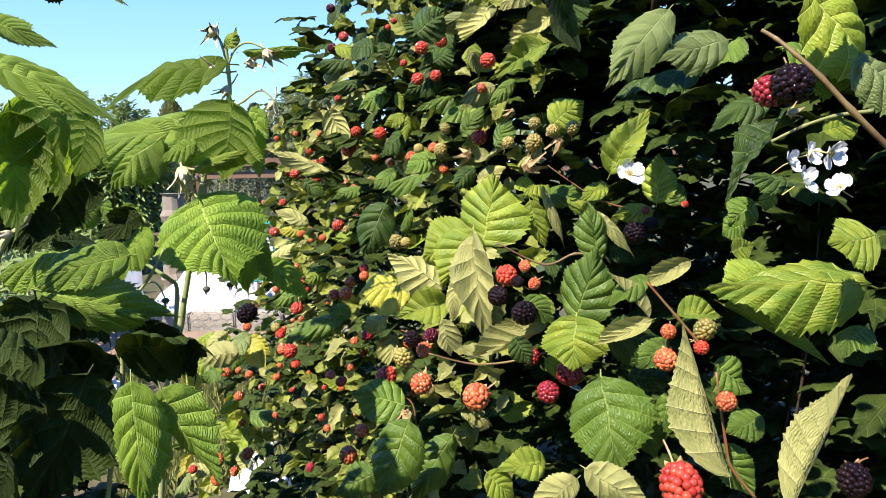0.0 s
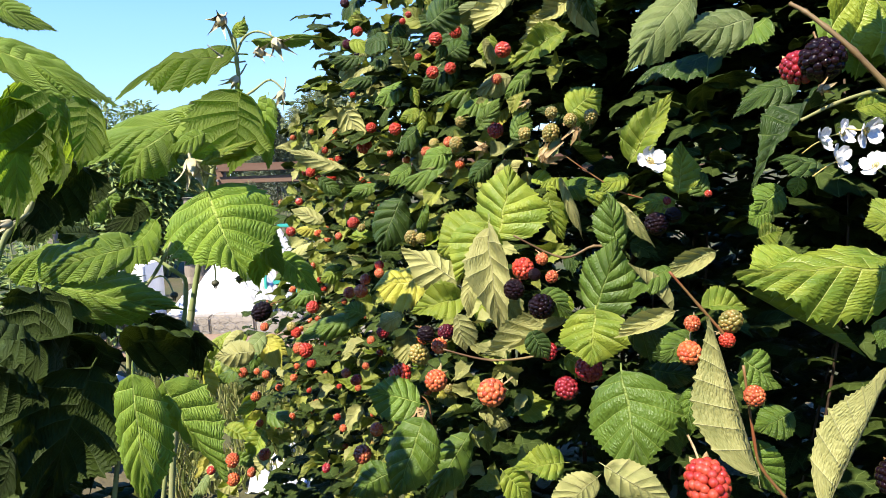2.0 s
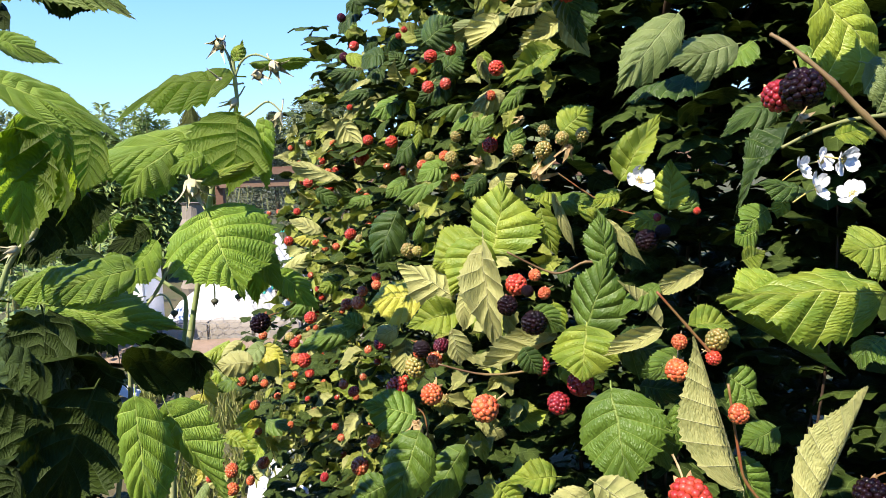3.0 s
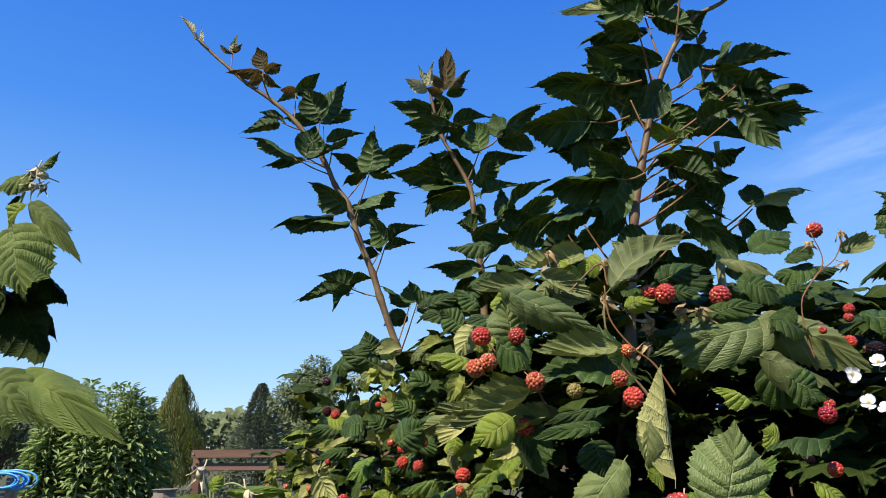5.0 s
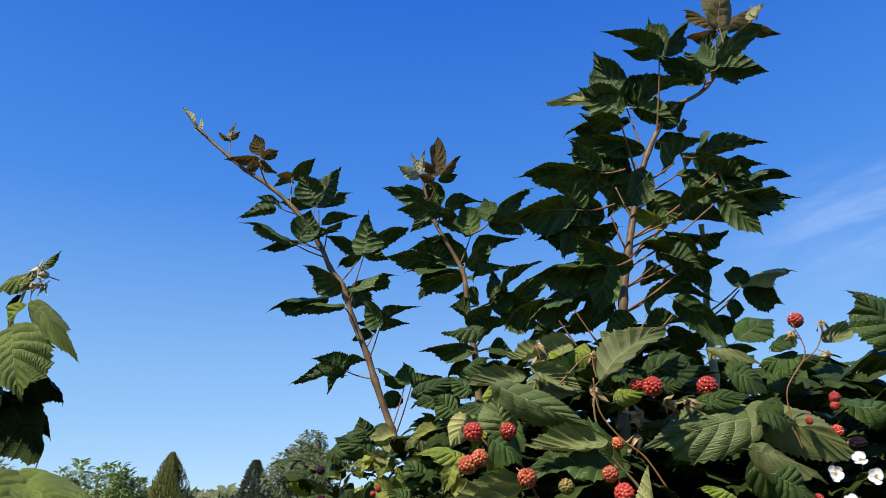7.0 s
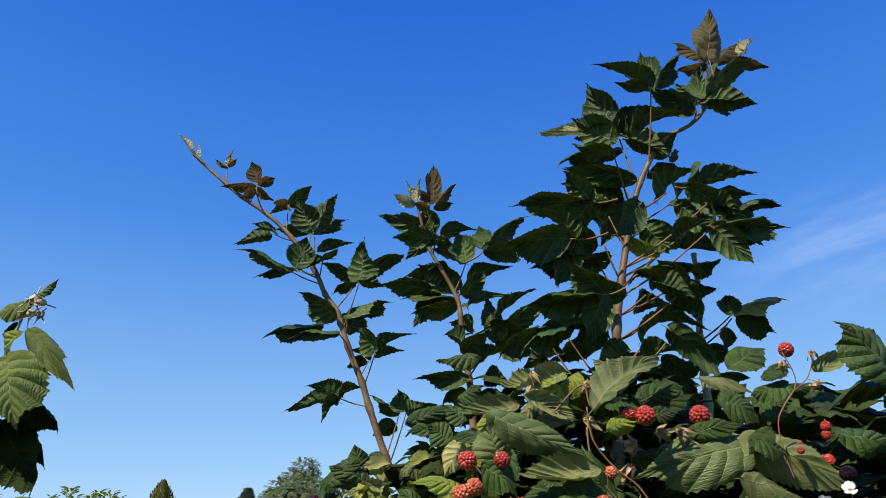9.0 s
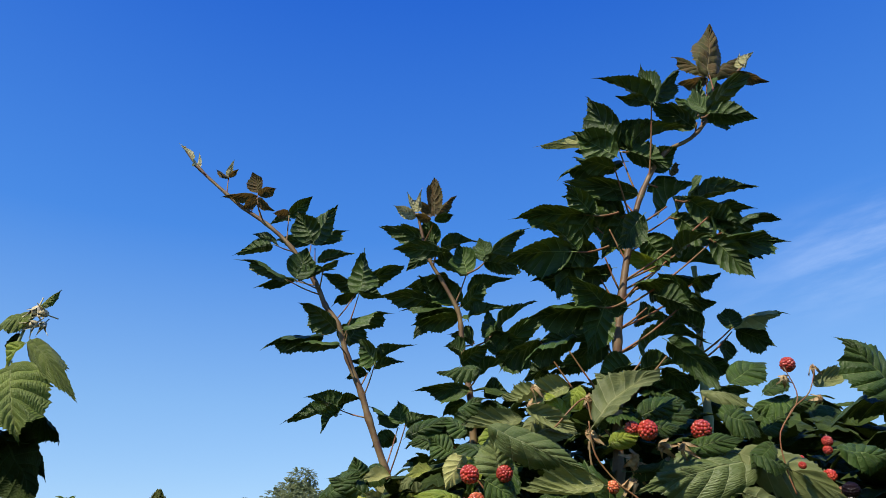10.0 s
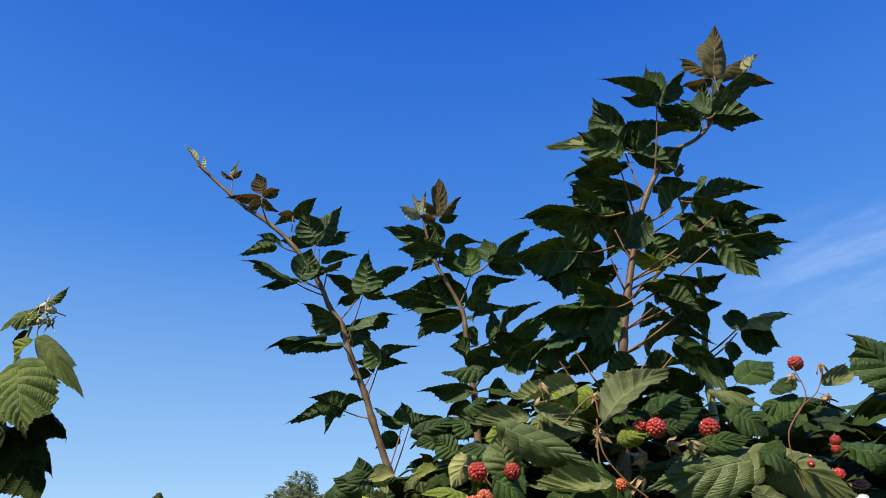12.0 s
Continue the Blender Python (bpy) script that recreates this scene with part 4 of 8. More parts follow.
def bell_shape(bm):
    """Five pale sepals closed round the fruit like a bell, their points turned out."""
    for k in range(5):
        a = k * 1.2566
        c, s = math.cos(a), math.sin(a)
        row = []
        for f, w, z in ((0.03, 0.03, -0.12), (0.15, 0.12, -0.05), (0.22, 0.14, 0.12), (0.25, 0.10, 0.32), (0.31 + 0.05 * (k % 3), 0.045, 0.52), (0.42 + 0.12 * (k % 3), 0.005, 0.74 + 0.08 * (k % 2))):
            row.append([bm.verts.new((c * (f - 0.05 * abs(q)) - s * w * q, s * (f - 0.05 * abs(q)) + c * w * q, z)) for q in (-1, 0, 1)])
        for p, q in zip(row, row[1:]):
            for i in range(2):
                bm.faces.new((p[i], p[i + 1], q[i + 1], q[i]))
    tube(bm, [(0, 0, -0.12), (0.02, 0.0, -0.4), (0.1, 0.1, -0.9)], 0.04, 0.035, 5)


def raspberry_bud(parent, at, size):
    seed = round(at[0] * 7919 + at[2] * 5003)
    rg = random.Random(seed)
    lean = Vector((rg.uniform(-.5, .6), -0.55, rg.uniform(-0.9, 0.15))).normalized()
    b = small("bud", "b", bud_core, M_RASP_BUD, parent, at, size, seed, lean)
    if ("sepal", "s") not in SMALL:
        bm = bmesh.new()
        bell_shape(bm)
        me = bpy.data.meshes.new("calyx")
        bm.to_mesh(me)
        bm.free()
        me.polygons.foreach_set("use_smooth", np.ones(len(me.polygons), dtype=bool))
        me.materials.append(M_RASP_BUD)
        SMALL["sepal", "s"] = me
    ob = new("calyx", SMALL["sepal", "s"])
    ob.parent = b
    return b


def dry_calyx(parent, at, size):
    def withered(bm):
        rg = random.Random(5)
        sepal_shape(bm, 0.75)
        for v in bm.verts:
            v.co += Vector((rg.uniform(-.06, .06), rg.uniform(-.06, .06), rg.uniform(-.06, .06)))
        for k in range(16):
            a, r = k * 2.4, rg.uniform(0.03, 0.16)
            tube(bm, [(0, 0, 0.02), (r * math.cos(a), r * math.sin(a), 0.12), (r * 1.5 * math.cos(a), r * 1.5 * math.sin(a), rg.uniform(0.16, 0.3))], 0.014, 0.006, 3)
    return small("dried_calyx", "d", withered, M_SEPAL, parent, at, size * 1.3, round(at[0] * 7919 + at[2] * 5003))


def pod_shape(bm):
    bmesh.ops.create_icosphere(bm, subdivisions=2, radius=0.5, matrix=Matrix.Diagonal((1, 1, 0.8, 1)))
    for k in range(5):
        a = k * 1.2566
        tube(bm, [(0.2 * math.cos(a), 0.2 * math.sin(a), -0.3), (0.12 * math.cos(a), 0.12 * math.sin(a), -0.8)], 0.08, 0.01, 4)


def pod(parent, at, size):
    return small("seed_pod", "k", pod_shape, M_POD, parent, at, size, 3, Vector((0, 0, 1)))

# ---------- bramble hedge ----------
bush = thing("blackberry_hedge", (0.1, 1.2, 0.0), "dense blackberry hedge with red, black and unripe berries", "bush")
raspberry = thing("raspberry_plant", (-0.42, 0.9, 0.0), "leafy raspberry plant with light green leaves and pale buds", "plant")
near_raspberry = thing("raspberry_plant", (-0.42, 0.6, 0.0), "tall raspberry shoot with drooping green leaves and buds", "plant")

# leaves of the hedge face
stem("cane", bush, [(0.250, 0.690, 1.304), (0.256, 0.680, 1.296), (0.267, 0.672, 1.283), (0.283, 0.665, 1.265), (0.304, 0.660, 1.240), (0.336, 0.660, 1.209)], 0.0014, 0.0024, M_CANE)
stem("cane", bush, [(0.068, 0.960, 1.116), (0.123, 0.960, 1.089), (0.159, 0.960, 1.101), (0.192, 0.960, 1.096)], 0.0010, 0.0020, M_CANE)
stem("cane", bush, [(-0.016, 0.928, 0.994), (0.038, 0.928, 0.980), (0.095, 0.928, 0.985), (0.146, 0.928, 1.003), (0.177, 0.928, 1.022)], 0.0010, 0.0020, M_CANE)
stem("stem", bush, [(0.137, 1.024, 1.206), (0.171, 1.024, 1.181), (0.206, 1.024, 1.159), (0.247, 1.024, 1.147)], 0.0008, 0.0012, M_STALK)
stem("stem", bush, [(0.177, 0.736, 1.103), (0.203, 0.736, 1.072), (0.224, 0.736, 1.047)], 0.0010, 0.0014, M_STALK)
stem("stem", bush, [(0.219, 0.688, 1.036), (0.228, 0.688, 0.977), (0.234, 0.688, 0.954), (0.254, 0.688, 0.928)], 0.0010, 0.0014, M_STALK)
stem("stem", bush, [(0.241, 0.910, 1.571), (0.245, 0.910, 1.530), (0.269, 0.910, 1.496), (0.294, 0.910, 1.475), (0.316, 0.910, 1.439)], 0.0009, 0.0014, M_STALK)
stem("stem", bush, [(0.195, 0.912, 1.561), (0.238, 0.912, 1.600), (0.249, 0.912, 1.571), (0.290, 0.912, 1.606)], 0.0010, 0.0014, M_STALK)
stem("stem", bush, [(0.488, 0.880, 1.629), (0.497, 0.880, 1.590), (0.467, 0.880, 1.549), (0.465, 0.880, 1.509), (0.471, 0.880, 1.477)], 0.0006, 0.0010, M_STALK)
stem("stem", bush, [(0.526, 0.880, 1.625), (0.513, 0.880, 1.597), (0.487, 0.880, 1.576), (0.467, 0.880, 1.549)], 0.0006, 0.0008, M_STALK)
stem("cane", bush, [(0.239, 0.910, 1.546), (0.240, 0.910, 1.514), (0.255, 0.910, 1.475), (0.281, 0.910, 1.443), (0.299, 0.910, 1.404)], 0.0012, 0.0019, M_CANE)
stem("stem", bush, [(0.251, 0.672, 1.219), (0.275, 0.672, 1.230), (0.299, 0.672, 1.237), (0.327, 0.672, 1.240)], 0.0011, 0.0016, M_CANE_GREEN)
stem("stem", bush, [(0.093, 0.960, 1.518), (0.107, 0.960, 1.500), (0.121, 0.960, 1.482), (0.149, 0.960, 1.475), (0.169, 0.960, 1.433), (0.195, 0.960, 1.399)], 0.0010, 0.0014, M_STALK)
stem("stem", bush, [(-0.053, 1.040, 0.907), (-0.039, 1.040, 0.892), (-0.034, 1.040, 0.831), (-0.021, 1.040, 0.754)], 0.0010, 0.0014, M_STALK)
leaf(bush, (0.298, 0.710, 1.338), (0.363, 0.710, 1.257), 0.053, 0, "y", -12)
leaf(bush, (0.326, 0.690, 1.279), (0.384, 0.690, 1.239), 0.044, 0, "s", -6)
leaf(bush, (0.245, 0.900, 1.363), (0.180, 0.900, 1.284), 0.049, 0, "s", -10)
leaf(bush, (0.267, 0.800, 1.316), (0.206, 0.800, 1.298), 0.042, 0, "s", -10)
leaf(bush, (0.316, 0.880, 1.331), (0.283, 0.880, 1.302), 0.031, 0, "m", 41)
leaf(bush, (0.190, 0.912, 1.197), (0.233, 0.912, 1.266), 0.037, 2, "y", -4)
leaf(bush, (0.145, 1.024, 1.255), (0.183, 1.024, 1.285), 0.044, 0, "y", 18)
leaf(bush, (0.307, 0.752, 1.237), (0.249, 0.752, 1.166), 0.037, 2, "g", 53)
leaf(bush, (0.345, 0.880, 1.269), (0.287, 0.880, 1.237), 0.033, 1, "g", 12)
leaf(bush, (0.265, 0.992, 1.158), (0.268, 0.992, 1.217), 0.041, 0, "y", -12)
leaf(bush, (0.295, 0.992, 1.154), (0.281, 0.992, 1.184), 0.030, 0, "m", 2)
leaf(bush, (0.250, 0.960, 1.150), (0.204, 0.960, 1.144), 0.027, 0, "y", -10)
leaf(bush, (0.174, 0.912, 1.152), (0.214, 0.912, 1.103), 0.012, 1, "p", -14)
leaf(bush, (0.168, 0.880, 1.103), (0.157, 0.880, 1.166), 0.036, 0, "m", 18)
leaf(bush, (0.141, 0.880, 1.037), (0.163, 0.860, 1.119), 0.061, 0, "m", -8)
leaf(bush, (0.134, 0.830, 1.053), (0.126, 0.810, 1.003), 0.067, 0, "y", 10)
leaf(bush, (0.138, 0.740, 1.016), (0.144, 0.710, 0.938), 0.072, 0, "m", 16)
leaf(bush, (0.175, 0.768, 0.994), (0.194, 0.768, 0.930), 0.031, 1, "m", 13)
leaf(bush, (0.208, 0.768, 0.993), (0.200, 0.768, 0.942), 0.023, 1, "m", 13)
leaf(bush, (0.223, 0.670, 0.961), (0.193, 0.690, 1.075), 0.025, 4, "p", 64)
leaf(bush, (0.245, 0.752, 1.023), (0.278, 0.752, 0.996), 0.035, 0, "m", -8)
leaf(bush, (0.287, 0.752, 0.974), (0.255, 0.752, 0.959), 0.030, 0, "m", 6)
leaf(bush, (0.232, 0.704, 0.967), (0.260, 0.704, 0.921), 0.030, 0, "m", 10)
leaf(bush, (0.245, 0.610, 0.961), (0.283, 0.610, 1.055), 0.019, 4, "p", 62)
leaf(bush, (0.308, 0.640, 1.114), (0.185, 0.620, 1.119), 0.055, 0, "y", 16)
leaf(bush, (0.240, 0.648, 1.120), (0.202, 0.648, 1.109), 0.036, 0, "y", -18)
leaf(bush, (0.284, 0.592, 1.154), (0.253, 0.592, 1.150), 0.038, 0, "y", 5)
leaf(bush, (0.215, 0.660, 1.095), (0.295, 0.660, 1.048), 0.014, 4, "y", 66)
leaf(bush, (0.309, 0.640, 1.081), (0.294, 0.640, 1.060), 0.031, 1, "m", 50)
leaf(bush, (0.292, 0.730, 1.298), (0.369, 0.730, 1.277), 0.057, 0, "m", -8)
leaf(bush, (0.178, 0.790, 1.004), (0.221, 0.790, 0.996), 0.025, 1, "g", 12)
leaf(bush, (0.187, 0.760, 1.064), (0.138, 0.760, 1.043), 0.016, 3, "p", 8)
leaf(bush, (0.209, 0.840, 1.051), (0.168, 0.840, 1.097), 0.012, 4, "p", -66)
leaf(bush, (0.227, 0.680, 1.135), (0.243, 0.680, 1.141), 0.019, 2, "y", 20)
leaf(bush, (0.055, 1.048, 1.106), (0.072, 1.048, 1.198), 0.099, 0, "y", -14)
leaf(bush, (0.039, 1.032, 1.121), (-0.022, 1.032, 1.091), 0.092, 0, "y", -1)
leaf(bush, (0.040, 1.016, 1.125), (0.002, 1.016, 1.057), 0.062, 0, "y", -18)
leaf(bush, (0.040, 0.950, 1.126), (0.056, 0.950, 0.992), 0.045, 2, "p", 14)
leaf(bush, (-0.041, 1.072, 1.050), (-0.109, 1.072, 1.040), 0.068, 0, "yy", 16)
leaf(bush, (0.003, 1.020, 1.055), (-0.065, 1.020, 1.102), 0.052, 0, "p", 8)
leaf(bush, (0.007, 0.992, 1.041), (-0.056, 0.992, 1.024), 0.043, 2, "y", -9)
leaf(bush, (0.001, 0.944, 1.029), (0.010, 0.944, 0.988), 0.030, 1, "p", 18)
leaf(bush, (0.019, 0.960, 1.072), (0.013, 0.960, 1.026), 0.020, 1, "p", 3)
leaf(bush, (0.113, 0.896, 1.030), (0.030, 0.896, 0.996), 0.028, 3, "p", 17)
leaf(bush, (0.120, 1.056, 1.159), (0.139, 1.056, 1.097), 0.029, 1, "y", 15)
leaf(bush, (0.135, 1.040, 1.177), (0.160, 1.040, 1.105), 0.013, 1, "p", 0)
leaf(bush, (0.145, 1.088, 1.164), (0.201, 1.088, 1.170), 0.033, 0, "m", -4)
leaf(bush, (-0.051, 1.024, 0.901), (-0.120, 1.024, 0.919), 0.055, 0, "m", 4)
leaf(bush, (-0.044, 0.960, 0.900), (-0.079, 0.960, 0.804), 0.063, 0, "m", -3)
leaf(bush, (-0.087, 0.992, 0.824), (-0.142, 0.992, 0.796), 0.043, 0, "m", -15)
leaf(bush, (0.009, 1.040, 0.849), (-0.047, 1.040, 0.761), 0.046, 1, "m", -9)
leaf(bush, (0.097, 0.800, 0.914), (0.047, 0.800, 0.908), 0.031, 2, "y", 14)
leaf(bush, (0.041, 0.800, 0.906), (0.065, 0.800, 0.875), 0.027, 1, "y", -20)
leaf(bush, (0.118, 0.752, 0.919), (0.078, 0.752, 0.894), 0.030, 1, "p", -20)
leaf(bush, (0.112, 0.672, 0.964), (0.160, 0.672, 0.934), 0.028, 1, "p", 6)
leaf(bush, (-0.090, 1.360, 1.145), (-0.130, 1.360, 1.055), 0.064, 1, "g", -10)
leaf(bush, (-0.049, 1.408, 1.135), (-0.064, 1.408, 1.080), 0.020, 1, "m", 2)
leaf(bush, (-0.083, 1.520, 1.359), (-0.148, 1.520, 1.319), 0.043, 0, "m", -1)
leaf(bush, (-0.143, 1.568, 1.377), (-0.213, 1.568, 1.360), 0.027, 1, "g", -7)
leaf(bush, (0.049, 1.360, 1.328), (-0.035, 1.360, 1.303), 0.025, 1, "m", 22)
leaf(bush, (0.013, 1.408, 1.374), (-0.052, 1.408, 1.335), 0.051, 0, "g", -13)
leaf(bush, (0.028, 1.360, 1.438), (-0.020, 1.360, 1.375), 0.054, 1, "g", -4)
leaf(bush, (0.151, 1.120, 1.368), (0.073, 1.120, 1.322), 0.039, 2, "y", -13)
leaf(bush, (0.052, 1.200, 1.378), (0.066, 1.200, 1.340), 0.015, 1, "p", 6)
leaf(bush, (0.087, 1.184, 1.323), (0.036, 1.184, 1.300), 0.031, 1, "p", -10)
leaf(bush, (0.114, 1.168, 1.328), (0.075, 1.168, 1.288), 0.021, 1, "m", -6)
leaf(bush, (0.077, 1.168, 1.429), (0.038, 1.168, 1.383), 0.035, 3, "p", 11)
leaf(bush, (0.148, 1.024, 1.392), (0.111, 1.024, 1.366), 0.031, 3, "p", -8)
leaf(bush, (0.144, 1.008, 1.387), (0.174, 1.008, 1.345), 0.028, 1, "p", 3)
leaf(bush, (-0.220, 1.632, 1.328), (-0.185, 1.632, 1.261), 0.049, 3, "p", 18)
leaf(bush, (-0.057, 1.440, 1.301), (-0.094, 1.440, 1.284), 0.026, 0, "y", -18)
leaf(bush, (-0.050, 1.440, 1.299), (-0.054, 1.440, 1.255), 0.020, 0, "y", -19)
leaf(bush, (-0.068, 1.472, 1.345), (-0.059, 1.472, 1.309), 0.017, 0, "y", -12)
leaf(bush, (0.060, 1.328, 1.306), (0.008, 1.328, 1.276), 0.033, 1, "m", 12)
leaf(bush, (-0.060, 1.472, 1.273), (-0.109, 1.472, 1.228), 0.038, 0, "g", 5)
leaf(bush, (0.311, 0.992, 1.313), (0.211, 0.992, 1.281), 0.052, 1, "g", 48)
leaf(bush, (-0.235, 1.680, 1.207), (-0.348, 1.680, 1.246), 0.034, 1, "p", -7)
leaf(bush, (-0.300, 1.760, 1.087), (-0.368, 1.760, 1.119), 0.031, 1, "p", -14)
leaf(bush, (-0.172, 1.360, 0.947), (-0.277, 1.360, 0.906), 0.039, 1, "m", -2)
leaf(bush, (-0.720, 2.400, 0.642), (-0.822, 2.400, 0.543), 0.088, 0, "y", -20)
leaf(bush, (-0.607, 2.240, 0.711), (-0.630, 2.240, 0.607), 0.068, 0, "m", 9)
leaf(bush, (-0.012, 1.280, 1.198), (-0.085, 1.280, 1.169), 0.030, 1, "m", 17)
leaf(bush, (-0.165, 1.600, 1.539), (-0.212, 1.600, 1.497), 0.056, 1, "g", 20)
leaf(bush, (-0.138, 1.600, 1.489), (-0.157, 1.600, 1.446), 0.029, 1, "g", 10)
leaf(bush, (-0.099, 1.600, 1.493), (-0.109, 1.600, 1.450), 0.034, 1, "g", 20)
leaf(bush, (-0.134, 1.600, 1.461), (-0.181, 1.600, 1.424), 0.032, 1, "p", -21)
leaf(bush, (-0.169, 1.600, 1.424), (-0.240, 1.600, 1.414), 0.032, 1, "g", -9)
leaf(bush, (-0.147, 1.600, 1.407), (-0.194, 1.600, 1.386), 0.025, 1, "p", 21)
leaf(bush, (-0.124, 1.600, 1.422), (-0.159, 1.600, 1.396), 0.045, 1, "g", 12)
leaf(bush, (-0.008, 1.440, 1.438), (-0.052, 1.440, 1.468), 0.040, 1, "g", -4)
leaf(bush, (-0.074, 1.520, 1.414), (-0.105, 1.520, 1.446), 0.043, 1, "g", 20)
leaf(bush, (0.002, 1.312, 1.378), (0.038, 1.312, 1.394), 0.036, 1, "g", 5)
leaf(bush, (0.042, 1.248, 1.256), (0.077, 1.248, 1.298), 0.026, 1, "m", 14)
leaf(bush, (-0.003, 1.344, 1.226), (-0.051, 1.344, 1.199), 0.040, 1, "m", -9)
leaf(bush, (0.057, 1.216, 1.204), (0.022, 1.216, 1.171), 0.029, 1, "g", -14)
leaf(bush, (0.088, 1.184, 1.235), (0.113, 1.184, 1.274), 0.033, 1, "m", -2)
leaf(bush, (0.170, 1.056, 1.155), (0.213, 1.056, 1.158), 0.029, 1, "y", -16)
leaf(bush, (0.213, 1.024, 1.176), (0.178, 1.024, 1.163), 0.023, 1, "y", -5)
leaf(bush, (0.210, 0.848, 1.089), (0.173, 0.848, 1.061), 0.026, 1, "m", 20)
leaf(bush, (0.254, 0.848, 1.104), (0.207, 0.848, 1.083), 0.020, 3, "p", -7)
leaf(bush, (0.216, 0.768, 1.067), (0.256, 0.768, 1.064), 0.028, 2, "y", -22)
leaf(bush, (0.152, 0.770, 1.049), (0.204, 0.770, 1.036), 0.042, 1, "g", -8)
leaf(bush, (0.201, 0.752, 1.044), (0.172, 0.752, 1.024), 0.024, 1, "m", -15)
leaf(bush, (0.090, 0.880, 1.064), (0.119, 0.880, 1.039), 0.027, 1, "m", 12)
leaf(bush, (0.073, 0.832, 1.033), (0.089, 0.832, 1.005), 0.024, 1, "g", -6)
leaf(bush, (-0.159, 1.360, 0.949), (-0.197, 1.360, 0.965), 0.033, 1, "m", -9)
leaf(bush, (-0.081, 1.152, 0.989), (-0.114, 1.152, 0.973), 0.028, 1, "p", -18)
leaf(bush, (-0.430, 1.920, 0.972), (-0.341, 1.920, 1.027), 0.037, 0, "p", 21)
leaf(bush, (-0.401, 1.920, 0.971), (-0.461, 1.920, 0.930), 0.034, 0, "m", -3)
leaf(bush, (-0.316, 1.760, 0.924), (-0.395, 1.760, 0.900), 0.039, 0, "m", -13)
leaf(bush, (-0.248, 1.680, 0.986), (-0.298, 1.680, 0.962), 0.037, 1, "y", -19)
leaf(bush, (-0.148, 1.520, 1.171), (-0.203, 1.520, 1.150), 0.028, 1, "m", -20)
leaf(bush, (-0.074, 1.408, 1.200), (-0.115, 1.408, 1.172), 0.028, 1, "m", -15)
leaf(bush, (-0.303, 1.760, 1.184), (-0.253, 1.760, 1.144), 0.033, 0, "g", 8)
leaf(bush, (0.288, 0.800, 1.145), (0.267, 0.800, 1.136), 0.026, 0, "m", -15)
leaf(bush, (0.297, 0.800, 1.165), (0.272, 0.800, 1.146), 0.029, 0, "m", -20)
leaf(bush, (0.297, 0.768, 1.176), (0.293, 0.768, 1.159), 0.015, 0, "y", -0)
leaf(bush, (0.291, 0.672, 1.226), (0.318, 0.672, 1.229), 0.020, 1, "y", -11)
leaf(bush, (0.284, 0.704, 1.186), (0.245, 0.704, 1.191), 0.022, 0, "g", 22)
leaf(bush, (0.243, 0.885, 1.492), (0.150, 0.885, 1.491), 0.029, 3, "q", 10)
leaf(bush, (0.264, 0.910, 1.462), (0.142, 0.910, 1.458), 0.082, 2, "g", 13)
leaf(bush, (0.241, 0.700, 1.357), (0.237, 0.700, 1.451), 0.021, 4, "p", 64)
leaf(bush, (0.257, 0.640, 1.330), (0.273, 0.640, 1.399), 0.058, 0, "s", 8)
leaf(bush, (0.269, 0.660, 1.329), (0.310, 0.660, 1.372), 0.035, 2, "m", -10)
leaf(bush, (0.228, 0.704, 1.416), (0.218, 0.704, 1.364), 0.028, 1, "q", 21)
leaf(bush, (0.230, 0.704, 1.359), (0.218, 0.704, 1.355), 0.028, 1, "y", -1)
leaf(bush, (0.186, 0.768, 1.385), (0.195, 0.768, 1.353), 0.037, 0, "g", -11)
leaf(bush, (0.188, 0.752, 1.398), (0.126, 0.752, 1.389), 0.017, 1, "g", -4)
leaf(bush, (0.155, 0.928, 1.551), (0.227, 0.928, 1.558), 0.030, 1, "q", -20)
leaf(bush, (0.189, 0.928, 1.583), (0.155, 0.928, 1.557), 0.026, 1, "q", -3)
leaf(bush, (0.199, 0.896, 1.519), (0.150, 0.896, 1.547), 0.025, 1, "g", -11)
leaf(bush, (0.258, 0.880, 1.537), (0.298, 0.880, 1.554), 0.022, 1, "y", 17)
leaf(bush, (0.308, 0.880, 1.554), (0.345, 0.880, 1.555), 0.019, 1, "g", 15)
leaf(bush, (0.424, 0.928, 1.580), (0.462, 0.928, 1.552), 0.039, 1, "g", -0)
leaf(bush, (0.429, 0.880, 1.524), (0.471, 0.880, 1.504), 0.031, 1, "g", -21)
leaf(bush, (0.454, 0.880, 1.535), (0.422, 0.880, 1.506), 0.025, 0, "g", -11)
leaf(bush, (0.410, 0.878, 1.478), (0.487, 0.878, 1.444), 0.0367, 1, "q", -11)
leaf(bush, (0.426, 0.910, 1.469), (0.469, 0.910, 1.423), 0.0570, 1, "g", 37)
leaf(bush, (0.343, 0.720, 1.386), (0.329, 0.720, 1.394), 0.024, 0, "y", -12)
leaf(bush, (0.377, 0.704, 1.387), (0.320, 0.704, 1.375), 0.028, 1, "g", 66)
leaf(bush, (0.347, 0.672, 1.350), (0.372, 0.672, 1.331), 0.022, 1, "y", -16)
leaf(bush, (0.088, 1.184, 1.430), (0.001, 1.184, 1.408), 0.029, 1, "q", -20)
leaf(bush, (0.156, 0.960, 1.448), (0.046, 0.960, 1.421), 0.030, 3, "q", 19)
leaf(bush, (0.182, 0.960, 1.420), (0.086, 0.960, 1.393), 0.027, 3, "q", 3)
leaf(bush, (0.141, 0.960, 1.418), (0.153, 0.960, 1.363), 0.041, 1, "g", 22)
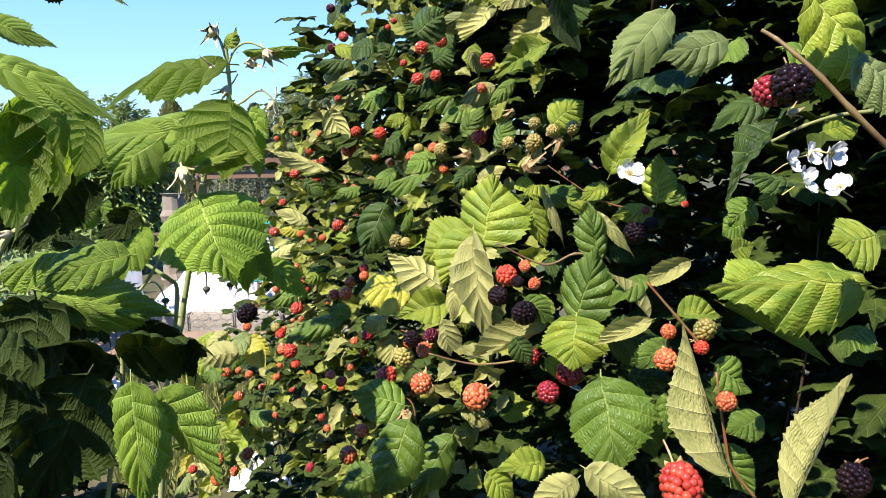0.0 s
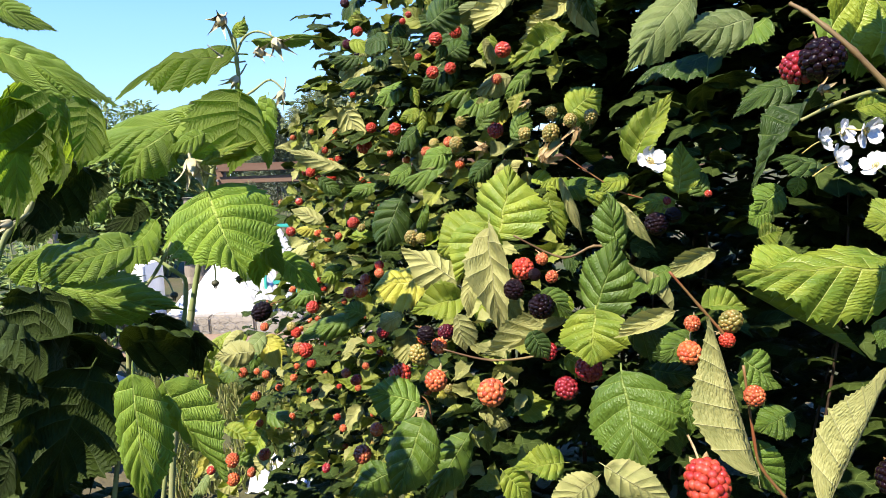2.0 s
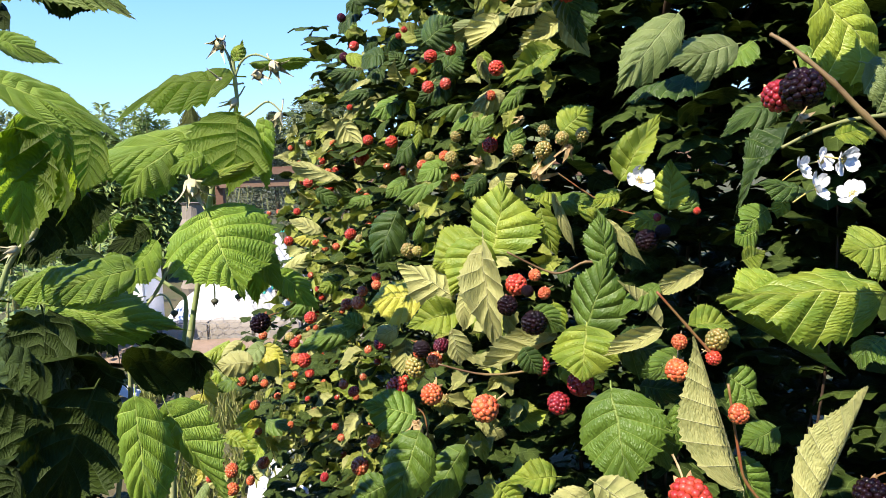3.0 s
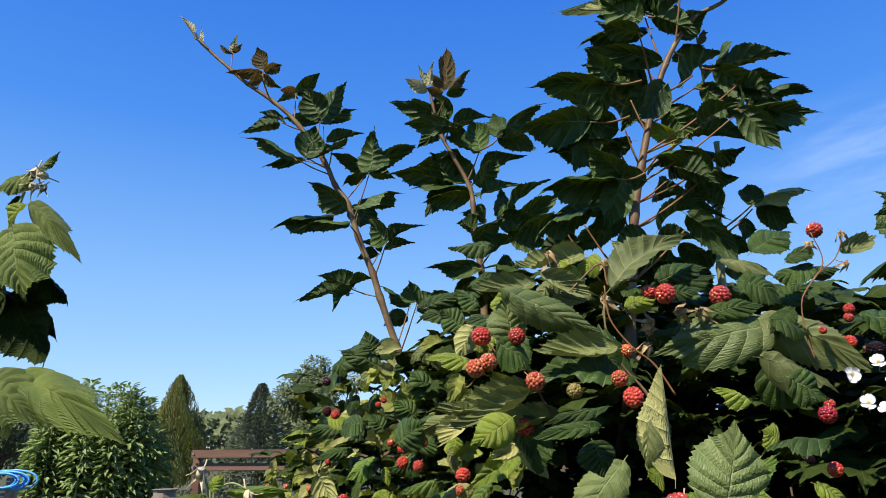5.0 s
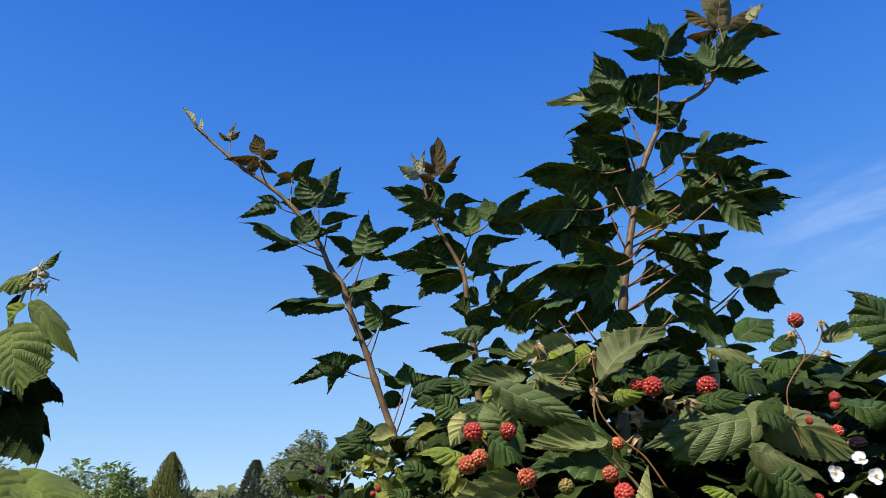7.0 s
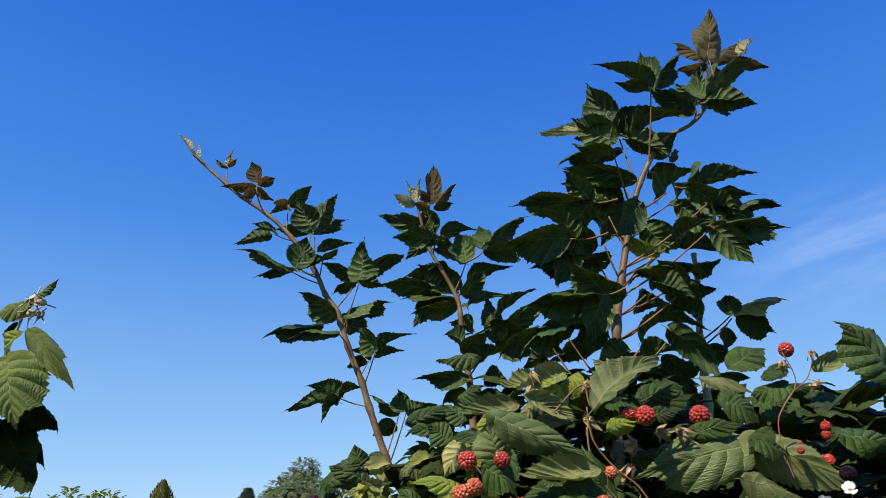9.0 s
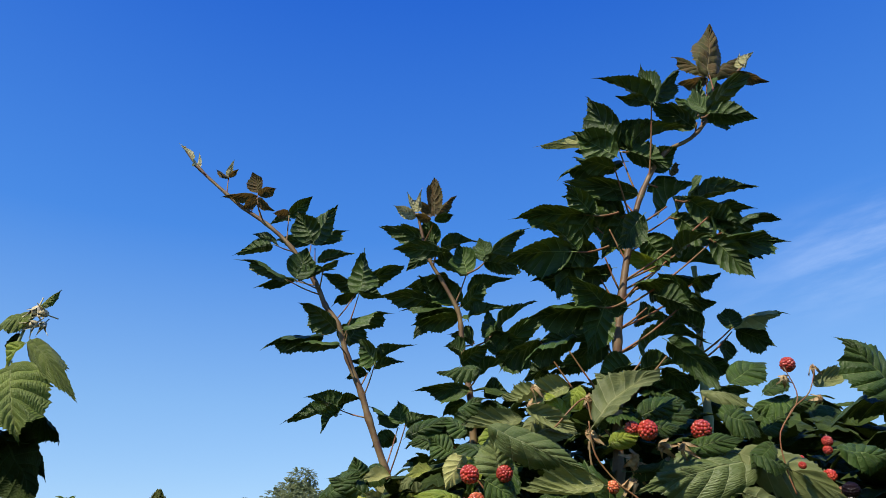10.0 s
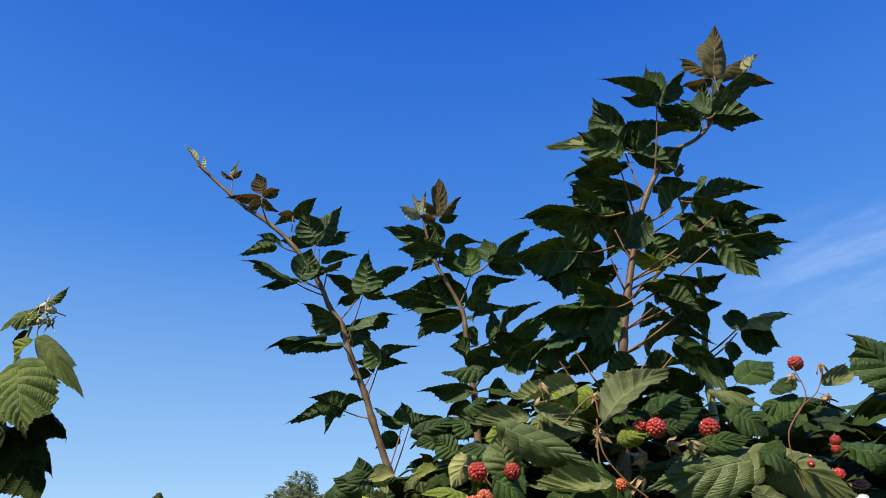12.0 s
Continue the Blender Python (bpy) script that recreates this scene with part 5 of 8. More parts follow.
leaf(bush, (0.154, 0.960, 1.404), (0.159, 0.960, 1.346), 0.041, 1, "g", 36)
leaf(bush, (-0.151, 1.568, 1.574), (-0.188, 1.568, 1.529), 0.047, 1, "g", 18)
leaf(bush, (-0.104, 1.568, 1.590), (-0.164, 1.568, 1.563), 0.052, 0, "g", 7)
leaf(bush, (-0.068, 1.568, 1.607), (-0.093, 1.568, 1.555), 0.059, 0, "g", 13)
leaf(bush, (0.025, 1.440, 1.575), (-0.019, 1.440, 1.545), 0.043, 1, "q", 11)
leaf(bush, (-0.068, 1.520, 1.528), (-0.125, 1.520, 1.524), 0.034, 1, "q", -0)
leaf(bush, (0.065, 1.280, 1.397), (0.054, 1.280, 1.360), 0.028, 1, "y", -18)
leaf(bush, (0.446, 0.910, 1.522), (0.291, 0.910, 1.485), 0.0673, 0, "s", -13)
leaf(bush, (0.429, 0.910, 1.527), (0.544, 0.910, 1.472), 0.0570, 1, "q", 16)
leaf(bush, (0.116, 0.880, 1.560), (0.226, 0.880, 1.508), 0.042, 0, "s", 18)
leaf(bush, (0.128, 0.912, 1.503), (0.116, 0.912, 1.557), 0.053, 0, "s", 19)
leaf(bush, (0.108, 0.896, 1.499), (0.145, 0.896, 1.467), 0.036, 1, "g", -7)
leaf(bush, (0.140, 0.880, 1.439), (0.058, 0.880, 1.400), 0.027, 3, "q", 7)
leaf(bush, (0.079, 0.960, 1.482), (0.022, 0.960, 1.488), 0.027, 1, "y", 13)
leaf(bush, (0.155, 0.912, 1.575), (0.082, 0.912, 1.570), 0.025, 3, "q", 6)
leaf(bush, (0.166, 0.912, 1.588), (0.221, 0.912, 1.559), 0.026, 3, "q", 14)
leaf(bush, (0.200, 0.768, 1.418), (0.140, 0.768, 1.401), 0.016, 1, "g", 1)
leaf(bush, (0.304, 0.942, 1.512), (0.452, 0.942, 1.539), 0.0307, 1, "g", 77)
leaf(bush, (-0.166, 1.520, 1.541), (-0.098, 1.520, 1.587), 0.046, 0, "g", 8)
leaf(bush, (-0.085, 1.520, 1.540), (-0.167, 1.520, 1.575), 0.049, 1, "g", -10)
leaf(bush, (-0.100, 1.552, 1.567), (-0.119, 1.552, 1.621), 0.048, 0, "g", 19)
leaf(bush, (-0.002, 1.440, 1.642), (0.088, 1.440, 1.676), 0.038, 1, "g", 20)
leaf(bush, (0.065, 1.440, 1.631), (-0.002, 1.440, 1.631), 0.034, 1, "g", -19)
leaf(bush, (0.032, 1.280, 1.468), (-0.016, 1.280, 1.506), 0.057, 0, "g", 21)
leaf(bush, (-0.024, 1.120, 1.387), (0.017, 1.120, 1.418), 0.049, 1, "g", 20)
leaf(bush, (0.077, 0.960, 1.407), (0.056, 0.960, 1.434), 0.021, 3, "q", 7)
leaf(bush, (0.111, 0.800, 1.409), (0.070, 0.800, 1.382), 0.035, 0, "y", -20)
leaf(bush, (-0.108, 1.440, 1.427), (-0.150, 1.440, 1.407), 0.064, 1, "g", 18)
leaf(bush, (-0.185, 1.520, 1.440), (-0.139, 1.520, 1.418), 0.034, 1, "y", -16)
leaf(bush, (0.329, 0.736, 1.421), (0.293, 0.736, 1.432), 0.021, 1, "y", 21)
leaf(bush, (0.369, 0.736, 1.442), (0.403, 0.736, 1.421), 0.032, 0, "g", 7)
leaf(bush, (0.246, 0.896, 1.567), (0.334, 0.896, 1.634), 0.056, 2, "q", -15)
leaf(bush, (0.483, 0.672, 1.549), (0.440, 0.672, 1.605), 0.059, 0, "g", 5)
leaf(bush, (0.520, 0.720, 1.554), (0.444, 0.720, 1.529), 0.068, 1, "g", 66)
leaf(bush, (0.536, 0.878, 1.528), (0.603, 0.878, 1.517), 0.0401, 0, "g", 3)
leaf(bush, (0.528, 0.960, 1.607), (0.473, 0.960, 1.591), 0.040, 0, "g", 11)
leaf(bush, (0.522, 0.960, 1.596), (0.563, 0.960, 1.603), 0.018, 1, "g", 19)
leaf(bush, (0.466, 0.992, 1.637), (0.524, 0.992, 1.663), 0.046, 1, "g", -12)
leaf(bush, (0.423, 0.992, 1.624), (0.489, 0.992, 1.602), 0.025, 1, "q", -22)
leaf(bush, (0.539, 0.910, 1.614), (0.586, 0.910, 1.632), 0.0228, 3, "q", 19)
leaf(bush, (0.495, 0.960, 1.615), (0.534, 0.960, 1.634), 0.031, 1, "g", -21)
leaf(bush, (0.312, 0.928, 1.579), (0.372, 0.928, 1.599), 0.035, 1, "g", 17)
leaf(bush, (0.325, 0.928, 1.565), (0.388, 0.928, 1.587), 0.027, 1, "g", -17)
leaf(bush, (0.365, 0.912, 1.535), (0.431, 0.912, 1.545), 0.028, 1, "g", 14)
leaf(bush, (0.304, 0.992, 1.625), (0.276, 0.992, 1.653), 0.031, 1, "q", 12)
leaf(bush, (0.230, 0.992, 1.587), (0.202, 0.992, 1.626), 0.036, 1, "y", 17)
leaf(bush, (0.250, 0.992, 1.633), (0.231, 0.992, 1.602), 0.032, 1, "y", 2)
leaf(bush, (0.194, 0.992, 1.626), (0.146, 0.992, 1.615), 0.034, 3, "q", 17)
leaf(bush, (0.234, 0.992, 1.633), (0.178, 0.992, 1.618), 0.035, 3, "q", -13)
leaf(bush, (0.142, 1.440, 1.777), (0.056, 1.440, 1.771), 0.044, 0, "g", 8)
leaf(bush, (0.132, 0.960, 1.552), (0.119, 0.960, 1.582), 0.044, 0, "y", -7)
leaf(bush, (0.106, 1.280, 1.622), (0.065, 1.280, 1.649), 0.040, 0, "g", 17)
leaf(bush, (0.133, 1.200, 1.573), (0.079, 1.200, 1.581), 0.037, 1, "g", 12)
leaf(bush, (0.181, 1.280, 1.623), (0.162, 1.280, 1.671), 0.044, 0, "g", -1)
leaf(bush, (0.096, 1.360, 1.675), (0.147, 1.360, 1.699), 0.036, 1, "g", 1)
leaf(bush, (0.078, 1.360, 1.597), (0.037, 1.360, 1.628), 0.046, 0, "g", -21)
leaf(bush, (0.193, 1.200, 1.581), (0.246, 1.200, 1.606), 0.041, 0, "g", -20)
leaf(bush, (0.245, 1.152, 1.635), (0.207, 1.152, 1.613), 0.033, 1, "g", 4)
leaf(bush, (0.432, 1.120, 1.613), (0.412, 1.120, 1.653), 0.039, 0, "g", -0)
leaf(bush, (0.489, 1.088, 1.602), (0.530, 1.088, 1.636), 0.039, 0, "g", 16)
leaf(bush, (0.530, 1.056, 1.579), (0.569, 1.056, 1.605), 0.036, 1, "g", 5)

# leaves of the cane arching
cane_arching = stem("cane", bush, [(-0.723, 1.920, 2.622), (-0.664, 1.920, 2.542), (-0.572, 1.920, 2.454), (-0.519, 1.920, 2.407), (-0.440, 1.920, 2.349), (-0.365, 1.920, 2.276), (-0.287, 1.920, 2.164), (-0.254, 1.920, 2.092), (-0.216, 1.920, 2.036), (-0.184, 1.920, 1.937), (-0.142, 1.920, 1.835), (-0.122, 1.920, 1.771), (-0.075, 1.920, 1.638), (-0.050, 1.920, 1.575)], 0.0043, 0.0100, M_CANE)
stem("cane", bush, [(-0.050, 1.920, 1.575), (0.033, 2.120, 1.371), (0.033, 2.420, 0.600), (0.033, 2.470, 0.000)], 0.0067, 0.0022, M_CANE_SHADED)
stem("petiole", cane_arching, [(-0.665, 1.869, 2.525), (-0.653, 1.894, 2.521), (-0.641, 1.920, 2.520)], 0.0013, 0.0022, M_STALK)
stem("petiole", cane_arching, [(-0.591, 1.979, 2.547), (-0.582, 1.949, 2.497), (-0.572, 1.920, 2.454)], 0.0013, 0.0022, M_STALK)
stem("petiole", cane_arching, [(-0.494, 1.987, 2.492), (-0.494, 1.953, 2.435), (-0.493, 1.920, 2.388)], 0.0013, 0.0022, M_STALK)
stem("petiole", cane_arching, [(-0.479, 1.920, 2.441), (-0.470, 1.920, 2.399), (-0.460, 1.920, 2.364)], 0.0013, 0.0022, M_STALK)
stem("petiole", cane_arching, [(-0.465, 1.862, 2.400), (-0.459, 1.891, 2.378), (-0.453, 1.920, 2.359)], 0.0013, 0.0022, M_STALK)
stem("petiole", cane_arching, [(-0.384, 1.949, 2.393), (-0.381, 1.934, 2.337), (-0.378, 1.920, 2.288)], 0.0013, 0.0022, M_STALK)
stem("petiole", cane_arching, [(-0.291, 1.908, 2.265), (-0.289, 1.914, 2.211), (-0.287, 1.920, 2.164)], 0.0013, 0.0022, M_STALK)
stem("petiole", cane_arching, [(-0.313, 1.966, 2.311), (-0.313, 1.943, 2.253), (-0.313, 1.920, 2.202)], 0.0013, 0.0022, M_STALK)
stem("petiole", cane_arching, [(-0.407, 1.892, 2.270), (-0.380, 1.906, 2.262), (-0.352, 1.920, 2.258)], 0.0013, 0.0022, M_STALK)
stem("petiole", cane_arching, [(-0.361, 1.851, 2.148), (-0.315, 1.886, 2.131), (-0.268, 1.920, 2.122)], 0.0013, 0.0022, M_STALK)
stem("petiole", cane_arching, [(-0.328, 1.867, 2.154), (-0.302, 1.894, 2.145), (-0.276, 1.920, 2.140)], 0.0013, 0.0022, M_STALK)
stem("petiole", cane_arching, [(-0.348, 1.948, 2.178), (-0.315, 1.934, 2.163), (-0.282, 1.920, 2.152)], 0.0013, 0.0022, M_STALK)
stem("petiole", cane_arching, [(-0.253, 1.849, 2.180), (-0.263, 1.884, 2.155), (-0.274, 1.920, 2.134)], 0.0013, 0.0022, M_STALK)
stem("petiole", cane_arching, [(-0.154, 1.900, 2.126), (-0.177, 1.910, 2.050), (-0.200, 1.920, 1.987)], 0.0013, 0.0022, M_STALK)
stem("petiole", cane_arching, [(-0.171, 1.964, 2.147), (-0.197, 1.942, 2.090), (-0.223, 1.920, 2.045)], 0.0013, 0.0022, M_STALK)
stem("petiole", cane_arching, [(-0.187, 1.915, 2.004), (-0.191, 1.918, 1.986), (-0.195, 1.920, 1.970)], 0.0013, 0.0022, M_STALK)
stem("petiole", cane_arching, [(-0.271, 1.995, 2.028), (-0.241, 1.958, 2.021), (-0.211, 1.920, 2.019)], 0.0013, 0.0022, M_STALK)
stem("petiole", cane_arching, [(-0.204, 1.855, 1.958), (-0.195, 1.887, 1.951), (-0.187, 1.920, 1.946)], 0.0013, 0.0022, M_STALK)
stem("petiole", cane_arching, [(-0.106, 1.890, 1.909), (-0.122, 1.905, 1.863), (-0.138, 1.920, 1.825)], 0.0013, 0.0022, M_STALK)
stem("petiole", cane_arching, [(-0.133, 1.991, 1.913), (-0.141, 1.955, 1.880), (-0.149, 1.920, 1.852)], 0.0013, 0.0022, M_STALK)
stem("petiole", cane_arching, [(-0.205, 1.934, 1.798), (-0.163, 1.927, 1.781), (-0.122, 1.920, 1.771)], 0.0013, 0.0022, M_STALK)
stem("petiole", cane_arching, [(-0.046, 1.972, 1.752), (-0.061, 1.946, 1.691), (-0.075, 1.920, 1.638)], 0.0013, 0.0022, M_STALK)
stem("petiole", cane_arching, [(-0.020, 1.855, 1.741), (-0.044, 1.888, 1.674), (-0.067, 1.920, 1.617)], 0.0013, 0.0022, M_STALK)
leaf(cane_arching, (-0.665, 1.869, 2.525), (-0.712, 1.872, 2.600), 0.020, 2, "n", -17, LIFT)
leaf(cane_arching, (-0.696, 1.973, 2.588), (-0.697, 1.984, 2.641), 0.016, 2, "n", -7, LIFT)
leaf(cane_arching, (-0.594, 1.983, 2.550), (-0.575, 1.960, 2.597), 0.018, 2, "n", 13, LIFT)
leaf(cane_arching, (-0.588, 1.967, 2.540), (-0.637, 1.991, 2.582), 0.016, 0, "b", 0, LIFT)
leaf(cane_arching, (-0.591, 1.986, 2.552), (-0.559, 1.966, 2.569), 0.014, 0, "b", -7, LIFT)
leaf(cane_arching, (-0.497, 1.989, 2.497), (-0.516, 1.982, 2.566), 0.046, 0, "b", 5, LIFT)
leaf(cane_arching, (-0.492, 1.985, 2.487), (-0.436, 1.977, 2.503), 0.034, 0, "b", 5, LIFT)
leaf(cane_arching, (-0.478, 1.904, 2.437), (-0.576, 1.892, 2.429), 0.027, 0, "b", -6, LIFT)
leaf(cane_arching, (-0.481, 1.936, 2.444), (-0.428, 1.947, 2.409), 0.028, 0, "b", 1, LIFT)
leaf(cane_arching, (-0.465, 1.862, 2.400), (-0.507, 1.856, 2.371), 0.025, 0, "b", -2, LIFT)
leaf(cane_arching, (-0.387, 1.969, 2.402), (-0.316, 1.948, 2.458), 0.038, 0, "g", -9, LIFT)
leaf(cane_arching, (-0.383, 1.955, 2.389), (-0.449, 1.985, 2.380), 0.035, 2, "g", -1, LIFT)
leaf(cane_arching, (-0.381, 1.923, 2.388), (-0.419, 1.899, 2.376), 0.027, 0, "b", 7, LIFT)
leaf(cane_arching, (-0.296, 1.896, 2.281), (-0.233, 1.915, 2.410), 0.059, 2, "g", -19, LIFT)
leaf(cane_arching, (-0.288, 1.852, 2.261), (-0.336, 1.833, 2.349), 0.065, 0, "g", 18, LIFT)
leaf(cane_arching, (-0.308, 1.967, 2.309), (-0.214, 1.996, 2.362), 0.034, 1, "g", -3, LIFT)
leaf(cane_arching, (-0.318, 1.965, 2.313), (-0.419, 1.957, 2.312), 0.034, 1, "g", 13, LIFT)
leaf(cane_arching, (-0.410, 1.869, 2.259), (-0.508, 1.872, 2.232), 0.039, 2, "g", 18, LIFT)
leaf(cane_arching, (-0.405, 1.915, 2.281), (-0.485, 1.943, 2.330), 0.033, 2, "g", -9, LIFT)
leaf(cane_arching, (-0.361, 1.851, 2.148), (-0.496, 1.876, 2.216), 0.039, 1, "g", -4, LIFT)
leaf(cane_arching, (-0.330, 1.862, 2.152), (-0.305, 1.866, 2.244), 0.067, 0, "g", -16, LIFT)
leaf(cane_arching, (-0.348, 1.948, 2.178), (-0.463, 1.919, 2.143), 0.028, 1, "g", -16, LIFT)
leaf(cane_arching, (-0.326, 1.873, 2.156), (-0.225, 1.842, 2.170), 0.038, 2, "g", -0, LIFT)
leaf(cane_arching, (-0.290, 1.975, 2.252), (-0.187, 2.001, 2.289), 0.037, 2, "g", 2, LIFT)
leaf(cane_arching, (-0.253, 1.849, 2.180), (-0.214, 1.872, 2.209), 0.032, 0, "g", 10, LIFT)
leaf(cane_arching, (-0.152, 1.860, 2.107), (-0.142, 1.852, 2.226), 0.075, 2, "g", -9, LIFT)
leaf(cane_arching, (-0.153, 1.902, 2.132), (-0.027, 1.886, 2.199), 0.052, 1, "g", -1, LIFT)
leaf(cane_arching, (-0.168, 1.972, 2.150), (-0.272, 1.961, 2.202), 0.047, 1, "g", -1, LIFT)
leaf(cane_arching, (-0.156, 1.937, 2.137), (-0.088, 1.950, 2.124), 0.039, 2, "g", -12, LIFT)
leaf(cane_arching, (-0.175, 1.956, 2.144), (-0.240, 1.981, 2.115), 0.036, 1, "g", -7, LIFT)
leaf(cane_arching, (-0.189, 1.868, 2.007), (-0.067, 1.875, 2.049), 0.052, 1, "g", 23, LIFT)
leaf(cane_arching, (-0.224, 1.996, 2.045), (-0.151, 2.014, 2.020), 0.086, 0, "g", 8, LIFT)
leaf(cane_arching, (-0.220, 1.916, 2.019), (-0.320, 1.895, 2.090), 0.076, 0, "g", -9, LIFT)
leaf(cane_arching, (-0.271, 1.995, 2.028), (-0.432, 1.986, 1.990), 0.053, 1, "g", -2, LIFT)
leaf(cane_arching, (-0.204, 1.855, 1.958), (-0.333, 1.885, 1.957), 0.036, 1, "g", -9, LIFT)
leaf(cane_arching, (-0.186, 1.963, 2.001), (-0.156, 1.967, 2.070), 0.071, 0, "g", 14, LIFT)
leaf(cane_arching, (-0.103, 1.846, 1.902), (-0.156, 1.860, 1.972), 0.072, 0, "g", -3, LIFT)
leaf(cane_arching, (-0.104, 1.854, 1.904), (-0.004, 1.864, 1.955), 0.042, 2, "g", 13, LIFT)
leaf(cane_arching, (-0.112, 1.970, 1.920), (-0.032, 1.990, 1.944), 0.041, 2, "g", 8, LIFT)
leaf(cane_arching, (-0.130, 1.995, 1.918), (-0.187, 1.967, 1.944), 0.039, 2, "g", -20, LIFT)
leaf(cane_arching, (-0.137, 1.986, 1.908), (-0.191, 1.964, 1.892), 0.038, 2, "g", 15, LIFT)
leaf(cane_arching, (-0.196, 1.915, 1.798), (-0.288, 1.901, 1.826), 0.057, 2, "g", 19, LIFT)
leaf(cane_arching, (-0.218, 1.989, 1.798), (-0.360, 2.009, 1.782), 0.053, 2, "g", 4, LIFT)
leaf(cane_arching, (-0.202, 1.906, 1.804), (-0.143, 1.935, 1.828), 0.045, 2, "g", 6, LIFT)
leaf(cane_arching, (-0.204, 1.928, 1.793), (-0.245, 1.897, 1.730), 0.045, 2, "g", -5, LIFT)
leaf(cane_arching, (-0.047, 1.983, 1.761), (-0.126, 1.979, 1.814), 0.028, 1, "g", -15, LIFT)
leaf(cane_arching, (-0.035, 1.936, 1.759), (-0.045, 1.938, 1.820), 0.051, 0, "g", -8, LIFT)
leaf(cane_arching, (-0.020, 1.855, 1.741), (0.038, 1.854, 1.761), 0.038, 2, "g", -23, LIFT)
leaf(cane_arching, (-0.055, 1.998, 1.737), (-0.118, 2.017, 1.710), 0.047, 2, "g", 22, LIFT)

# leaves of the cane upright
cane_upright = stem("cane", bush, [(0.015, 1.600, 2.219), (0.024, 1.600, 2.172), (0.043, 1.600, 2.095), (0.074, 1.600, 2.035), (0.109, 1.600, 1.963), (0.116, 1.600, 1.921), (0.118, 1.600, 1.872), (0.124, 1.600, 1.833), (0.131, 1.600, 1.767), (0.136, 1.600, 1.729), (0.138, 1.600, 1.631), (0.145, 1.600, 1.561)], 0.0030, 0.0096, M_CANE)
stem("cane", bush, [(0.145, 1.600, 1.561), (0.168, 1.800, 1.342), (0.168, 2.100, 0.600), (0.168, 2.150, 0.000)], 0.0064, 0.0022, M_CANE_SHADED)
stem("petiole", cane_upright, [(0.054, 1.567, 2.174), (0.043, 1.584, 2.155), (0.032, 1.600, 2.140)], 0.0013, 0.0022, M_STALK)
stem("petiole", cane_upright, [(0.059, 1.618, 2.227), (0.039, 1.609, 2.209), (0.019, 1.600, 2.196)], 0.0013, 0.0022, M_STALK)
stem("petiole", cane_upright, [(0.005, 1.608, 2.228), (0.011, 1.604, 2.219), (0.017, 1.600, 2.211)], 0.0013, 0.0022, M_STALK)
stem("petiole", cane_upright, [(0.068, 1.622, 2.139), (0.055, 1.611, 2.118), (0.041, 1.600, 2.101)], 0.0013, 0.0022, M_STALK)
stem("petiole", cane_upright, [(0.061, 1.554, 2.095), (0.057, 1.577, 2.084), (0.053, 1.600, 2.075)], 0.0013, 0.0022, M_STALK)
stem("petiole", cane_upright, [(0.133, 1.591, 2.050), (0.118, 1.596, 2.009), (0.103, 1.600, 1.975)], 0.0013, 0.0022, M_STALK)
stem("petiole", cane_upright, [(0.129, 1.629, 2.002), (0.119, 1.614, 1.979), (0.109, 1.600, 1.960)], 0.0013, 0.0022, M_STALK)
stem("petiole", cane_upright, [(0.149, 1.636, 1.890), (0.134, 1.618, 1.879), (0.118, 1.600, 1.872)], 0.0013, 0.0022, M_STALK)
stem("petiole", cane_upright, [(0.163, 1.630, 1.827), (0.146, 1.615, 1.809), (0.128, 1.600, 1.795)], 0.0013, 0.0022, M_STALK)
stem("petiole", cane_upright, [(0.151, 1.557, 1.793), (0.140, 1.578, 1.781), (0.130, 1.600, 1.773)], 0.0013, 0.0022, M_STALK)
stem("petiole", cane_upright, [(0.160, 1.625, 1.753), (0.148, 1.612, 1.743), (0.135, 1.600, 1.736)], 0.0013, 0.0022, M_STALK)
stem("petiole", cane_upright, [(0.073, 1.540, 1.658), (0.107, 1.570, 1.626), (0.141, 1.600, 1.602)], 0.0013, 0.0022, M_STALK)
leaf(cane_upright, (0.057, 1.521, 2.177), (0.057, 1.544, 2.293), 0.032, 0, "b", 5, LIFT)
leaf(cane_upright, (0.063, 1.644, 2.240), (0.116, 1.671, 2.308), 0.026, 0, "b", 4, LIFT)
leaf(cane_upright, (0.055, 1.592, 2.214), (0.002, 1.595, 2.255), 0.023, 0, "b", 4, LIFT)
leaf(cane_upright, (0.058, 1.599, 2.201), (0.107, 1.596, 2.212), 0.021, 0, "g", -16, LIFT)
leaf(cane_upright, (0.047, 1.535, 2.172), (0.008, 1.532, 2.181), 0.022, 0, "b", 1, LIFT)
leaf(cane_upright, (0.005, 1.608, 2.228), (-0.011, 1.604, 2.282), 0.014, 2, "n", -0, LIFT)
leaf(cane_upright, (0.016, 1.532, 2.189), (0.026, 1.522, 2.245), 0.014, 2, "n", 4, LIFT)
leaf(cane_upright, (0.009, 1.566, 2.191), (-0.042, 1.547, 2.214), 0.024, 0, "n", 21, LIFT)
stem("petiole", cane_upright, [(0.047, 1.626, 2.150), (0.054, 1.626, 2.142), (0.061, 1.626, 2.145)], 0.0013, 0.0024, M_STALK)
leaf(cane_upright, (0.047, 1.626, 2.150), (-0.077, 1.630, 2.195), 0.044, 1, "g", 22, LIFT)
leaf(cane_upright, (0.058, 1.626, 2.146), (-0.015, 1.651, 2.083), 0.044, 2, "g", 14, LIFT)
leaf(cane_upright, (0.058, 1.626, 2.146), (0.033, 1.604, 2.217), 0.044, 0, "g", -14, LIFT)
